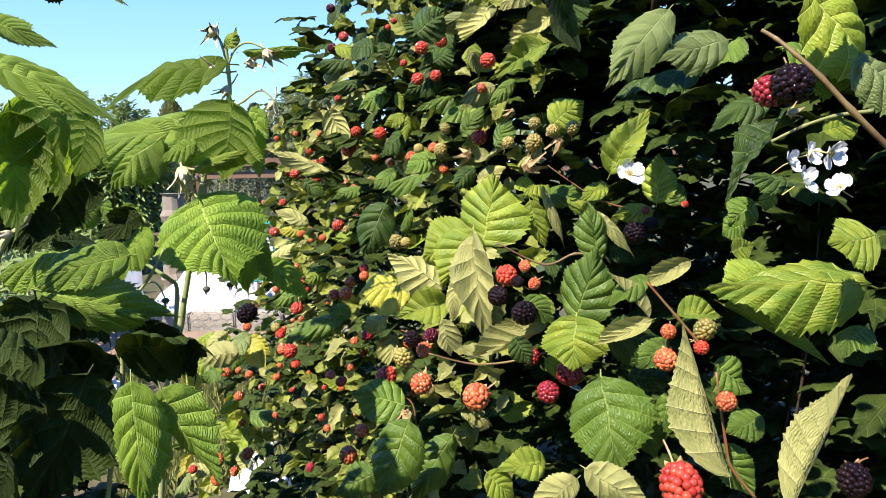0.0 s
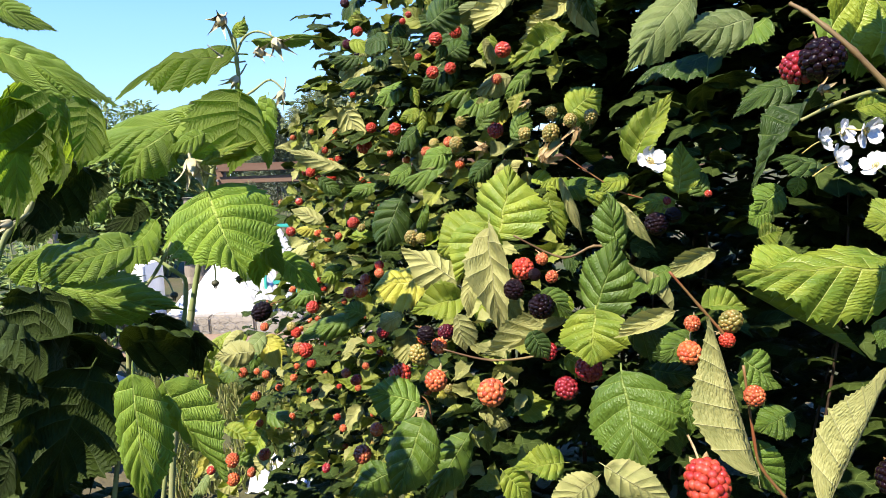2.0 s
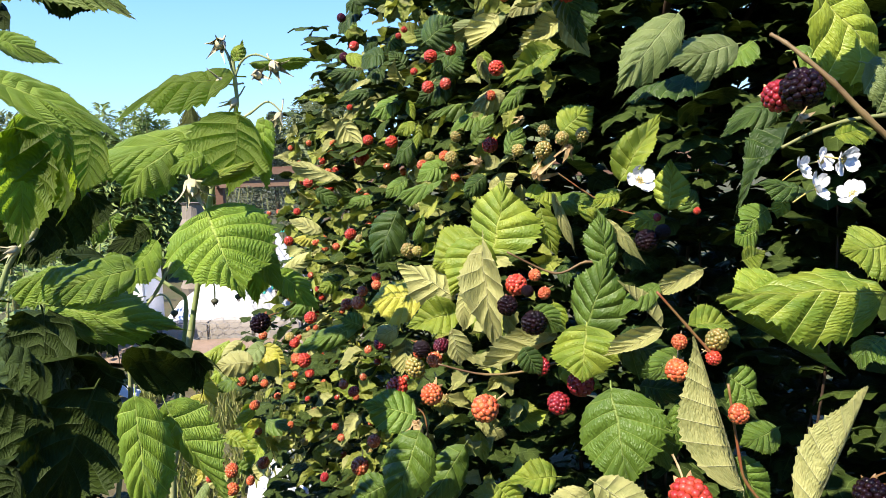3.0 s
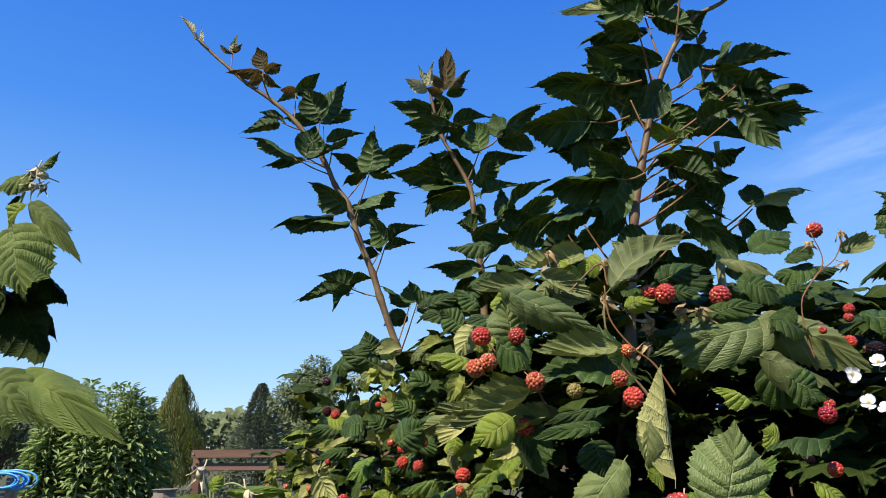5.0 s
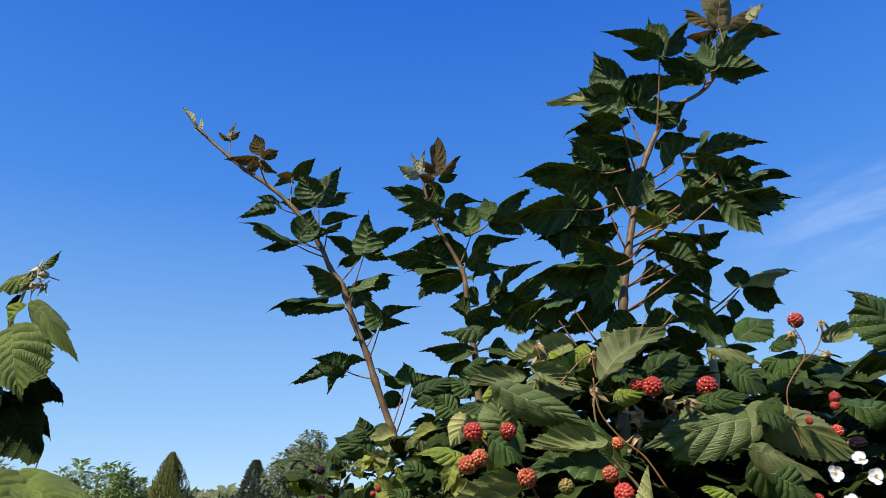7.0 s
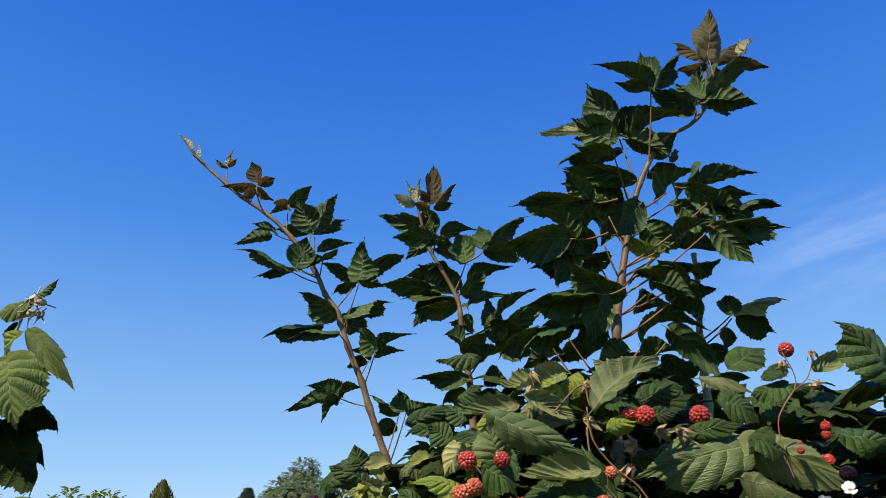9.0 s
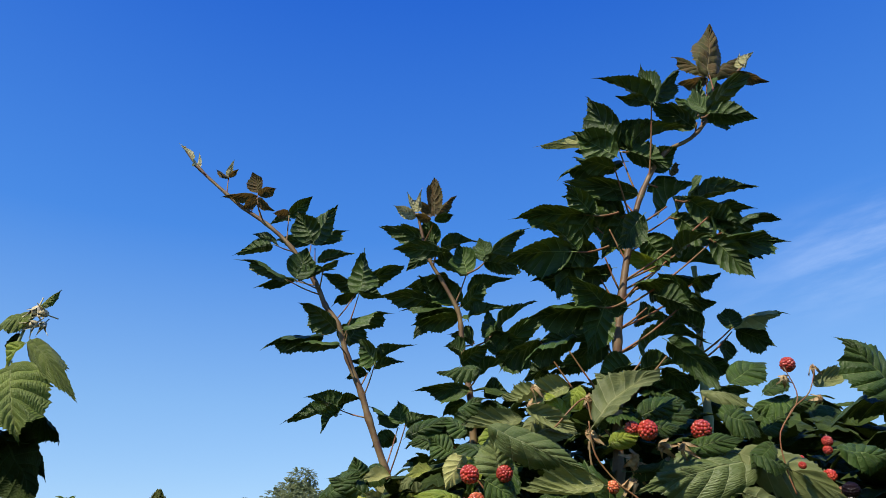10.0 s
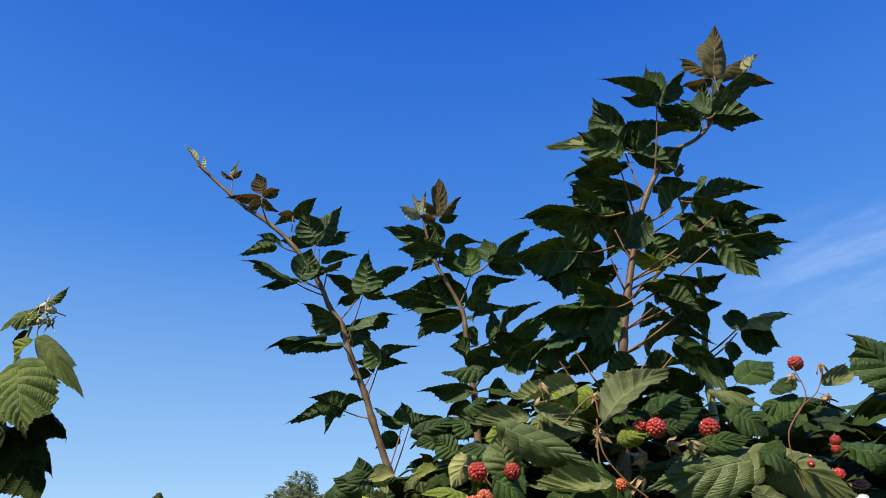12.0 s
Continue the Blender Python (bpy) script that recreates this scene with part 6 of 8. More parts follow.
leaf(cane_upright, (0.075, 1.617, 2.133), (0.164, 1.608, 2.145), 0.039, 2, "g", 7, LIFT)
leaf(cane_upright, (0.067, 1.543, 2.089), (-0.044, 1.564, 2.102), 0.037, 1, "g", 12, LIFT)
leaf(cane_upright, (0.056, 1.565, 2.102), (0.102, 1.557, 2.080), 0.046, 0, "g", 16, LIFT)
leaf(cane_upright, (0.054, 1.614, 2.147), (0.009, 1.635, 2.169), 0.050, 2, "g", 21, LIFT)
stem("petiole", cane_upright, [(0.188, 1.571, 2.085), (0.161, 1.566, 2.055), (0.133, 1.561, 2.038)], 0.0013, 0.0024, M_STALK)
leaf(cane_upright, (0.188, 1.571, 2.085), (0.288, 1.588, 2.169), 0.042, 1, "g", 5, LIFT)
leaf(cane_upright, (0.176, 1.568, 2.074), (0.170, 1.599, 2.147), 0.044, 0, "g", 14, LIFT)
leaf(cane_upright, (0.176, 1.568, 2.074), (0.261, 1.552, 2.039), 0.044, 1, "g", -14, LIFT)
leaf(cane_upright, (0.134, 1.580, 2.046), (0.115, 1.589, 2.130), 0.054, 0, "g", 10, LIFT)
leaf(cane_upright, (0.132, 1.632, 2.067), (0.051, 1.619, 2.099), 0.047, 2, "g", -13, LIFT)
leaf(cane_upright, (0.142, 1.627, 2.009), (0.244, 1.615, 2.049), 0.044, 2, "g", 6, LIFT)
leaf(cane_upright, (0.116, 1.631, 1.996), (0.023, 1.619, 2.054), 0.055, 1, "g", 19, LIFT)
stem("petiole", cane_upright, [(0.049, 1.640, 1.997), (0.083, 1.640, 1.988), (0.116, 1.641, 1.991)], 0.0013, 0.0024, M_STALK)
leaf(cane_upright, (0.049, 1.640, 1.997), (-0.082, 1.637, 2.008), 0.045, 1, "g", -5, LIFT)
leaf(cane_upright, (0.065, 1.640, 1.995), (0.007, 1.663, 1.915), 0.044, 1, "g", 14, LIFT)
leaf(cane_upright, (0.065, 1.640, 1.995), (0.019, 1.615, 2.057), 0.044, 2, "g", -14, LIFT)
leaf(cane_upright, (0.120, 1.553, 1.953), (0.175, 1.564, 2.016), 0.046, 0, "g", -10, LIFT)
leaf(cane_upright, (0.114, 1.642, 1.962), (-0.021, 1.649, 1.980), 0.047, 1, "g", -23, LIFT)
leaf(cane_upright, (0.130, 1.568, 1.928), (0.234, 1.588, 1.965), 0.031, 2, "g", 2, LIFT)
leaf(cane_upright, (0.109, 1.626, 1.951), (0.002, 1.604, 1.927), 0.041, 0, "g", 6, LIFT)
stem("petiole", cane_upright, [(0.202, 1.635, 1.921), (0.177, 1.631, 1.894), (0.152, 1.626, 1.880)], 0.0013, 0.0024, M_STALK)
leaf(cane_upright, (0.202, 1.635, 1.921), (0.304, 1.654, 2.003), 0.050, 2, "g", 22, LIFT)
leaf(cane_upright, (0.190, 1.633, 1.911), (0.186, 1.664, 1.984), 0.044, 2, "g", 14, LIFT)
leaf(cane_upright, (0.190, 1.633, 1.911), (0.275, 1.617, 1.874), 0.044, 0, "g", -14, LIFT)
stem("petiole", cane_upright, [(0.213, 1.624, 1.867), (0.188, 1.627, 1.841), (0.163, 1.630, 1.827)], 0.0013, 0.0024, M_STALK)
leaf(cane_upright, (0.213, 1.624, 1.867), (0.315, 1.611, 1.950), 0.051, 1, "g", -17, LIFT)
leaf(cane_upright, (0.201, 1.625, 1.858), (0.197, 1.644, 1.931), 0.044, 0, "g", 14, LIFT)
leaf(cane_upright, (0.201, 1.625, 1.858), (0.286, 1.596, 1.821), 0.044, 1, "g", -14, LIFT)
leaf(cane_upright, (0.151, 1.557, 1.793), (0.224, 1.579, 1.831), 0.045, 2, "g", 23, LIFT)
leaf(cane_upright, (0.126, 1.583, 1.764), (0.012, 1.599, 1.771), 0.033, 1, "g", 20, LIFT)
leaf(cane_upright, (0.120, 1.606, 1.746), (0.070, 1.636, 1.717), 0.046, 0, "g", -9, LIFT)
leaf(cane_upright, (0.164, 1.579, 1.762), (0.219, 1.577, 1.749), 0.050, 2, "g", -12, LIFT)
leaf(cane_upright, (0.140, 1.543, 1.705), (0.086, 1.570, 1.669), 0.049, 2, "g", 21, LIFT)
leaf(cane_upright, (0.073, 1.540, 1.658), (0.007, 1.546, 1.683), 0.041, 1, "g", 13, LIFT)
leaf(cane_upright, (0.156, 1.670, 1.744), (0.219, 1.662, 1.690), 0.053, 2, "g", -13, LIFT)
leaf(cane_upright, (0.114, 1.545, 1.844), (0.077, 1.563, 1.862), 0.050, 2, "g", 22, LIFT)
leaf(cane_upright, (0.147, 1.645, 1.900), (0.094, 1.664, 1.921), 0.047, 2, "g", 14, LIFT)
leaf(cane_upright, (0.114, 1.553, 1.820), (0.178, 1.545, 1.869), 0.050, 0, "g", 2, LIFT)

# leaves of the cane tall
cane_tall = stem("cane", bush, [(0.750, 1.280, 2.425), (0.621, 1.280, 2.248), (0.540, 1.280, 2.194), (0.479, 1.280, 2.097), (0.443, 1.280, 1.995), (0.412, 1.280, 1.876), (0.393, 1.280, 1.786), (0.380, 1.280, 1.680), (0.368, 1.280, 1.553), (0.368, 1.280, 1.516)], 0.0030, 0.0111, M_CANE)
stem("cane", bush, [(0.368, 1.280, 1.516), (0.371, 1.480, 1.296), (0.371, 1.780, 0.600), (0.371, 1.830, 0.000)], 0.0074, 0.0022, M_CANE_SHADED)
stem("petiole", cane_tall, [(0.652, 1.290, 2.350), (0.642, 1.285, 2.304), (0.631, 1.280, 2.262)], 0.0013, 0.0022, M_STALK)
stem("petiole", cane_tall, [(0.709, 1.357, 2.456), (0.692, 1.318, 2.386), (0.674, 1.280, 2.322)], 0.0013, 0.0022, M_STALK)
stem("petiole", cane_tall, [(0.673, 1.301, 2.404), (0.658, 1.290, 2.338), (0.642, 1.280, 2.277)], 0.0013, 0.0022, M_STALK)
stem("petiole", cane_tall, [(0.512, 1.231, 2.291), (0.506, 1.255, 2.204), (0.499, 1.280, 2.129)], 0.0013, 0.0022, M_STALK)
stem("petiole", cane_tall, [(0.619, 1.274, 2.266), (0.616, 1.277, 2.254), (0.614, 1.280, 2.243)], 0.0013, 0.0022, M_STALK)
stem("petiole", cane_tall, [(0.703, 1.332, 2.324), (0.678, 1.306, 2.307), (0.653, 1.280, 2.292)], 0.0013, 0.0022, M_STALK)
stem("petiole", cane_tall, [(0.450, 1.291, 2.203), (0.461, 1.285, 2.137), (0.473, 1.280, 2.080)], 0.0013, 0.0022, M_STALK)
stem("petiole", cane_tall, [(0.411, 1.218, 2.124), (0.432, 1.249, 2.068), (0.452, 1.280, 2.020)], 0.0013, 0.0022, M_STALK)
stem("petiole", cane_tall, [(0.507, 1.295, 2.171), (0.508, 1.288, 2.157), (0.509, 1.280, 2.146)], 0.0013, 0.0022, M_STALK)
stem("petiole", cane_tall, [(0.574, 1.353, 2.190), (0.557, 1.316, 2.191), (0.540, 1.280, 2.194)], 0.0013, 0.0022, M_STALK)
stem("petiole", cane_tall, [(0.448, 1.288, 2.077), (0.455, 1.284, 2.060), (0.461, 1.280, 2.046)], 0.0013, 0.0022, M_STALK)
stem("petiole", cane_tall, [(0.404, 1.281, 2.017), (0.417, 1.280, 1.978), (0.430, 1.280, 1.945)], 0.0013, 0.0022, M_STALK)
stem("petiole", cane_tall, [(0.383, 1.262, 1.948), (0.397, 1.271, 1.909), (0.412, 1.280, 1.876)], 0.0013, 0.0022, M_STALK)
stem("petiole", cane_tall, [(0.525, 1.275, 2.065), (0.488, 1.278, 2.040), (0.452, 1.280, 2.020)], 0.0013, 0.0022, M_STALK)
stem("petiole", cane_tall, [(0.535, 1.295, 2.050), (0.489, 1.288, 2.018), (0.443, 1.280, 1.995)], 0.0013, 0.0022, M_STALK)
stem("petiole", cane_tall, [(0.553, 1.346, 2.144), (0.524, 1.313, 2.131), (0.494, 1.280, 2.121)], 0.0013, 0.0022, M_STALK)
stem("petiole", cane_tall, [(0.608, 1.318, 2.022), (0.514, 1.299, 1.955), (0.419, 1.280, 1.905)], 0.0013, 0.0022, M_STALK)
stem("petiole", cane_tall, [(0.576, 1.214, 1.957), (0.491, 1.247, 1.893), (0.406, 1.280, 1.846)], 0.0013, 0.0022, M_STALK)
stem("petiole", cane_tall, [(0.538, 1.323, 1.975), (0.476, 1.301, 1.925), (0.414, 1.280, 1.885)], 0.0013, 0.0022, M_STALK)
stem("petiole", cane_tall, [(0.502, 1.263, 1.939), (0.456, 1.271, 1.899), (0.410, 1.280, 1.868)], 0.0013, 0.0022, M_STALK)
stem("petiole", cane_tall, [(0.370, 1.280, 1.920), (0.388, 1.280, 1.880), (0.406, 1.280, 1.846)], 0.0013, 0.0022, M_STALK)
stem("petiole", cane_tall, [(0.432, 1.244, 1.884), (0.420, 1.262, 1.871), (0.409, 1.280, 1.861)], 0.0013, 0.0022, M_STALK)
stem("petiole", cane_tall, [(0.450, 1.258, 1.843), (0.424, 1.269, 1.823), (0.398, 1.280, 1.808)], 0.0013, 0.0022, M_STALK)
stem("petiole", cane_tall, [(0.353, 1.303, 1.803), (0.370, 1.292, 1.770), (0.388, 1.280, 1.742)], 0.0013, 0.0022, M_STALK)
stem("petiole", cane_tall, [(0.358, 1.222, 1.766), (0.372, 1.251, 1.743), (0.385, 1.280, 1.724)], 0.0013, 0.0022, M_STALK)
stem("petiole", cane_tall, [(0.433, 1.282, 1.747), (0.408, 1.281, 1.720), (0.382, 1.280, 1.698)], 0.0013, 0.0022, M_STALK)
stem("petiole", cane_tall, [(0.476, 1.266, 1.752), (0.427, 1.273, 1.701), (0.378, 1.280, 1.659)], 0.0013, 0.0022, M_STALK)
stem("petiole", cane_tall, [(0.465, 1.326, 1.809), (0.427, 1.303, 1.780), (0.390, 1.280, 1.760)], 0.0013, 0.0022, M_STALK)
stem("petiole", cane_tall, [(0.427, 1.316, 1.709), (0.402, 1.298, 1.682), (0.378, 1.280, 1.659)], 0.0013, 0.0022, M_STALK)
stem("petiole", cane_tall, [(0.299, 1.280, 1.770), (0.338, 1.280, 1.704), (0.377, 1.280, 1.649)], 0.0013, 0.0022, M_STALK)
stem("petiole", cane_tall, [(0.247, 1.277, 1.786), (0.310, 1.279, 1.682), (0.372, 1.280, 1.596)], 0.0013, 0.0022, M_STALK)
stem("petiole", cane_tall, [(0.520, 1.242, 1.849), (0.455, 1.261, 1.798), (0.390, 1.280, 1.760)], 0.0013, 0.0022, M_STALK)
stem("petiole", cane_tall, [(0.577, 1.343, 1.923), (0.488, 1.312, 1.857), (0.398, 1.280, 1.808)], 0.0013, 0.0022, M_STALK)
stem("petiole", cane_tall, [(0.479, 1.287, 1.998), (0.457, 1.284, 1.980), (0.435, 1.280, 1.965)], 0.0013, 0.0022, M_STALK)
stem("petiole", cane_tall, [(0.399, 1.359, 2.059), (0.417, 1.319, 2.008), (0.435, 1.280, 1.965)], 0.0013, 0.0022, M_STALK)
stem("petiole", cane_tall, [(0.576, 1.206, 2.007), (0.498, 1.243, 1.949), (0.419, 1.280, 1.905)], 0.0013, 0.0022, M_STALK)
leaf(cane_tall, (0.643, 1.227, 2.361), (0.677, 1.244, 2.510), 0.066, 0, "b", 14, OPEN)
leaf(cane_tall, (0.709, 1.357, 2.456), (0.813, 1.348, 2.511), 0.045, 0, "b", -3, OPEN)
leaf(cane_tall, (0.672, 1.295, 2.407), (0.602, 1.299, 2.462), 0.041, 0, "b", 0, OPEN)
leaf(cane_tall, (0.674, 1.306, 2.400), (0.594, 1.278, 2.371), 0.026, 0, "b", -5, LIFT)
leaf(cane_tall, (0.719, 1.275, 2.393), (0.796, 1.270, 2.371), 0.023, 0, "b", -6, LIFT)
leaf(cane_tall, (0.737, 1.248, 2.400), (0.768, 1.259, 2.443), 0.022, 2, "n", -22, LIFT)
leaf(cane_tall, (0.731, 1.248, 2.393), (0.736, 1.259, 2.435), 0.017, 2, "n", -9, LIFT)
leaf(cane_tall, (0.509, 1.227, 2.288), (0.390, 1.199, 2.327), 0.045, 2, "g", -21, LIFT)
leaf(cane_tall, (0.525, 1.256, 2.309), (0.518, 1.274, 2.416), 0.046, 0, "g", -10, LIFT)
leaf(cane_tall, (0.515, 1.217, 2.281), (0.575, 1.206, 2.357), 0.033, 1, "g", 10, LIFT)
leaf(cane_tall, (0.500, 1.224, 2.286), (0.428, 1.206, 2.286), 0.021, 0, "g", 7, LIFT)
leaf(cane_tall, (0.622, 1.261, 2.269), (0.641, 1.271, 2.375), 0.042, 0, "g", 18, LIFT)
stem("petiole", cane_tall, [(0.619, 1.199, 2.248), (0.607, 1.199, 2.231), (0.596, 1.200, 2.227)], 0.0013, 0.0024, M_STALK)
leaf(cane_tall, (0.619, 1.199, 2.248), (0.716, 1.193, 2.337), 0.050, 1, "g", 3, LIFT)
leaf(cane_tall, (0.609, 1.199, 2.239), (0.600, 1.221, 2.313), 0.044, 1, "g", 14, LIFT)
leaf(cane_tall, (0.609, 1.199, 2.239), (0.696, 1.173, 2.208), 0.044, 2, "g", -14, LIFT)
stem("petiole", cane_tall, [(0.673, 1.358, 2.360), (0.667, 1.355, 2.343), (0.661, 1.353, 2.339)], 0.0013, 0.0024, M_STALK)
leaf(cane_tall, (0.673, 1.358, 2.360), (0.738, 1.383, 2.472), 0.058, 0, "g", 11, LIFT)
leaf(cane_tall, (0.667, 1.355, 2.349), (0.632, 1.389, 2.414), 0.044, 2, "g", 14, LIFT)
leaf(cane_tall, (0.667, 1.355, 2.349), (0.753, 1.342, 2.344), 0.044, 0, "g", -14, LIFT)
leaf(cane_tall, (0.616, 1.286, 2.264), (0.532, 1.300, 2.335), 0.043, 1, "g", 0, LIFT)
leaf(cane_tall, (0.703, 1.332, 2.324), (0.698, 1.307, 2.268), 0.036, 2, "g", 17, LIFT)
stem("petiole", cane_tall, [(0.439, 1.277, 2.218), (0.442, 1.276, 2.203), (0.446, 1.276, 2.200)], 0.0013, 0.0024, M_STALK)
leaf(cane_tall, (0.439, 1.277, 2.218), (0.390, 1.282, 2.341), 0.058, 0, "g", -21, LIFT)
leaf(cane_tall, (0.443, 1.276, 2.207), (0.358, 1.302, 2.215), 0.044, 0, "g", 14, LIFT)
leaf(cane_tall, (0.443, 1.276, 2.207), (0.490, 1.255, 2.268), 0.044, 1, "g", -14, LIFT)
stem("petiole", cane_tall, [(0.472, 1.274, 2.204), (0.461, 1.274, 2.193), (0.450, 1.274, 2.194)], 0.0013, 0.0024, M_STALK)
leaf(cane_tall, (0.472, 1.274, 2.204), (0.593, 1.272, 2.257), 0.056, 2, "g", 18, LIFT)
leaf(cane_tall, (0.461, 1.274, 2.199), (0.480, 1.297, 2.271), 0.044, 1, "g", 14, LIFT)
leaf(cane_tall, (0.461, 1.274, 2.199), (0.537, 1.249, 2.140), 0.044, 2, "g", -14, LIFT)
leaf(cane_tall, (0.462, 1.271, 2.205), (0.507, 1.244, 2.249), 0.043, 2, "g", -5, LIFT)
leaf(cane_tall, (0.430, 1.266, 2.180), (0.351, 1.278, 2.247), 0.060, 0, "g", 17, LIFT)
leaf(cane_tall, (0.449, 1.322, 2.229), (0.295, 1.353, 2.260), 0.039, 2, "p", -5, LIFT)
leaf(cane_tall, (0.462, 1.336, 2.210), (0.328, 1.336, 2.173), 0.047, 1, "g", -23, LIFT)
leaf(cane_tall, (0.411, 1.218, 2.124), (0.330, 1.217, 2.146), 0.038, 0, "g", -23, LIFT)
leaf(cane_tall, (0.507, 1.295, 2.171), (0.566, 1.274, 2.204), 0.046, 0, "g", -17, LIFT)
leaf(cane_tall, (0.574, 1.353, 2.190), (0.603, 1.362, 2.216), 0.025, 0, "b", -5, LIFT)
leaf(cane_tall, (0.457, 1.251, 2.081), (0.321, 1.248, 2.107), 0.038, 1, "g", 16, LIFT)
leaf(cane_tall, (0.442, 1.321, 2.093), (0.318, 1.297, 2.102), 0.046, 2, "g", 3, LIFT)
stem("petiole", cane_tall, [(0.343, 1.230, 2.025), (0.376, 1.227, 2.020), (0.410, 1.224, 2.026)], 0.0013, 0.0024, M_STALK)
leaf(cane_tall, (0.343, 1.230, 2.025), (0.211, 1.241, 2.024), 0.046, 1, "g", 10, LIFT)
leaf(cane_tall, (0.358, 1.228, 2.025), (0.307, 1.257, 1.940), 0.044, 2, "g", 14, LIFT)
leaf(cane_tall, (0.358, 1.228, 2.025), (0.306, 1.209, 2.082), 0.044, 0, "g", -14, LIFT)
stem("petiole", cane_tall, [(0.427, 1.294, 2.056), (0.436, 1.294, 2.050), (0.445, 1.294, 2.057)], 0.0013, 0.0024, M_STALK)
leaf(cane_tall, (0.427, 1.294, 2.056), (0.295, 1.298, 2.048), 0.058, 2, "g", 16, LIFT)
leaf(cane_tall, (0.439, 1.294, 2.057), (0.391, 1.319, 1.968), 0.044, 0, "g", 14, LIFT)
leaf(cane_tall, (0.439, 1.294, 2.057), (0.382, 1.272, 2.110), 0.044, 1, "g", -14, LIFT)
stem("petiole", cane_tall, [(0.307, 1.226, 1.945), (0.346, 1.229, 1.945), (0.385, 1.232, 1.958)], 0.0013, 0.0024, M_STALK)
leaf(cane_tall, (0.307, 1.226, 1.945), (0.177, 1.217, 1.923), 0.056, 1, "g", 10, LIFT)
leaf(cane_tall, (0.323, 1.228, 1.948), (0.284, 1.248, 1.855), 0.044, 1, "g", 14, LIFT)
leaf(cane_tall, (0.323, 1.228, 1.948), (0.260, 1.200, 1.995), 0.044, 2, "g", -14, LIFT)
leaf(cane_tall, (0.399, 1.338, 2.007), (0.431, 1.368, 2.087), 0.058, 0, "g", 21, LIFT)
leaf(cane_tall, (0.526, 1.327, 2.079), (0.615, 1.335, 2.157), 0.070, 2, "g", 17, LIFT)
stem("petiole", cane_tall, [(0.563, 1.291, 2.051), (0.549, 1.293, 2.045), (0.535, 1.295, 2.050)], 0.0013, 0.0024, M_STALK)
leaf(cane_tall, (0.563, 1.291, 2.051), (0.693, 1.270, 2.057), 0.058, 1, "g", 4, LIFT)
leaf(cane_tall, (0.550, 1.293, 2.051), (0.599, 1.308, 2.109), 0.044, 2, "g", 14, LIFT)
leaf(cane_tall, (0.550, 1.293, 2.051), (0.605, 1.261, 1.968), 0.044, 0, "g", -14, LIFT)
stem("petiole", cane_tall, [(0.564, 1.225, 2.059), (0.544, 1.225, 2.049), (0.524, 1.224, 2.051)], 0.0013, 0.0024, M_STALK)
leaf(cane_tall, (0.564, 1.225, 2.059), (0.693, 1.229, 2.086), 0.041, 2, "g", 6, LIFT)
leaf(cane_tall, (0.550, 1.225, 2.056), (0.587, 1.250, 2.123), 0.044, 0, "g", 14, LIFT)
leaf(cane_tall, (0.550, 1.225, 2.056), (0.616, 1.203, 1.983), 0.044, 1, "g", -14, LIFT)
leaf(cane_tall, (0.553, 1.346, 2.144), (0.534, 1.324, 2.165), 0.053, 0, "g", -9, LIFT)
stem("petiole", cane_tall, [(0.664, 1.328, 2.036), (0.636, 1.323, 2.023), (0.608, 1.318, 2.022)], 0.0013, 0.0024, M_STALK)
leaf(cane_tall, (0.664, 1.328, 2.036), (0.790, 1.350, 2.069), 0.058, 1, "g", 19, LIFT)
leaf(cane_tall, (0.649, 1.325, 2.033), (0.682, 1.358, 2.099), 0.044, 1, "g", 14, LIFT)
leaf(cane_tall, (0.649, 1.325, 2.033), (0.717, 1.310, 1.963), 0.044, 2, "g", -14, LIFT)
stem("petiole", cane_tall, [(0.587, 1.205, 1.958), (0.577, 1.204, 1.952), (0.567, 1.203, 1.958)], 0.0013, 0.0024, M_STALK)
leaf(cane_tall, (0.587, 1.205, 1.958), (0.718, 1.221, 1.960), 0.040, 1, "g", -22, LIFT)
leaf(cane_tall, (0.575, 1.204, 1.958), (0.626, 1.234, 2.015), 0.044, 2, "g", 14, LIFT)
leaf(cane_tall, (0.575, 1.204, 1.958), (0.628, 1.186, 1.874), 0.044, 0, "g", -14, LIFT)
leaf(cane_tall, (0.585, 1.226, 1.957), (0.680, 1.256, 1.944), 0.041, 1, "g", -12, LIFT)
leaf(cane_tall, (0.539, 1.305, 1.979), (0.455, 1.320, 2.022), 0.044, 0, "g", 8, LIFT)
leaf(cane_tall, (0.509, 1.230, 1.940), (0.575, 1.207, 1.974), 0.046, 2, "g", 19, LIFT)
leaf(cane_tall, (0.496, 1.296, 1.938), (0.410, 1.298, 1.986), 0.027, 0, "y", 6, LIFT)
leaf(cane_tall, (0.538, 1.340, 1.971), (0.681, 1.345, 1.950), 0.045, 2, "g", 16, LIFT)
leaf(cane_tall, (0.370, 1.280, 1.920), (0.238, 1.249, 1.897), 0.048, 1, "g", 19, LIFT)
leaf(cane_tall, (0.365, 1.248, 1.942), (0.301, 1.265, 1.967), 0.050, 0, "g", 8, LIFT)
leaf(cane_tall, (0.400, 1.305, 1.943), (0.286, 1.278, 1.897), 0.042, 0, "g", 5, LIFT)
leaf(cane_tall, (0.432, 1.244, 1.884), (0.501, 1.216, 1.875), 0.046, 0, "g", 23, LIFT)
leaf(cane_tall, (0.457, 1.207, 1.848), (0.507, 1.179, 1.811), 0.041, 2, "g", -20, LIFT)
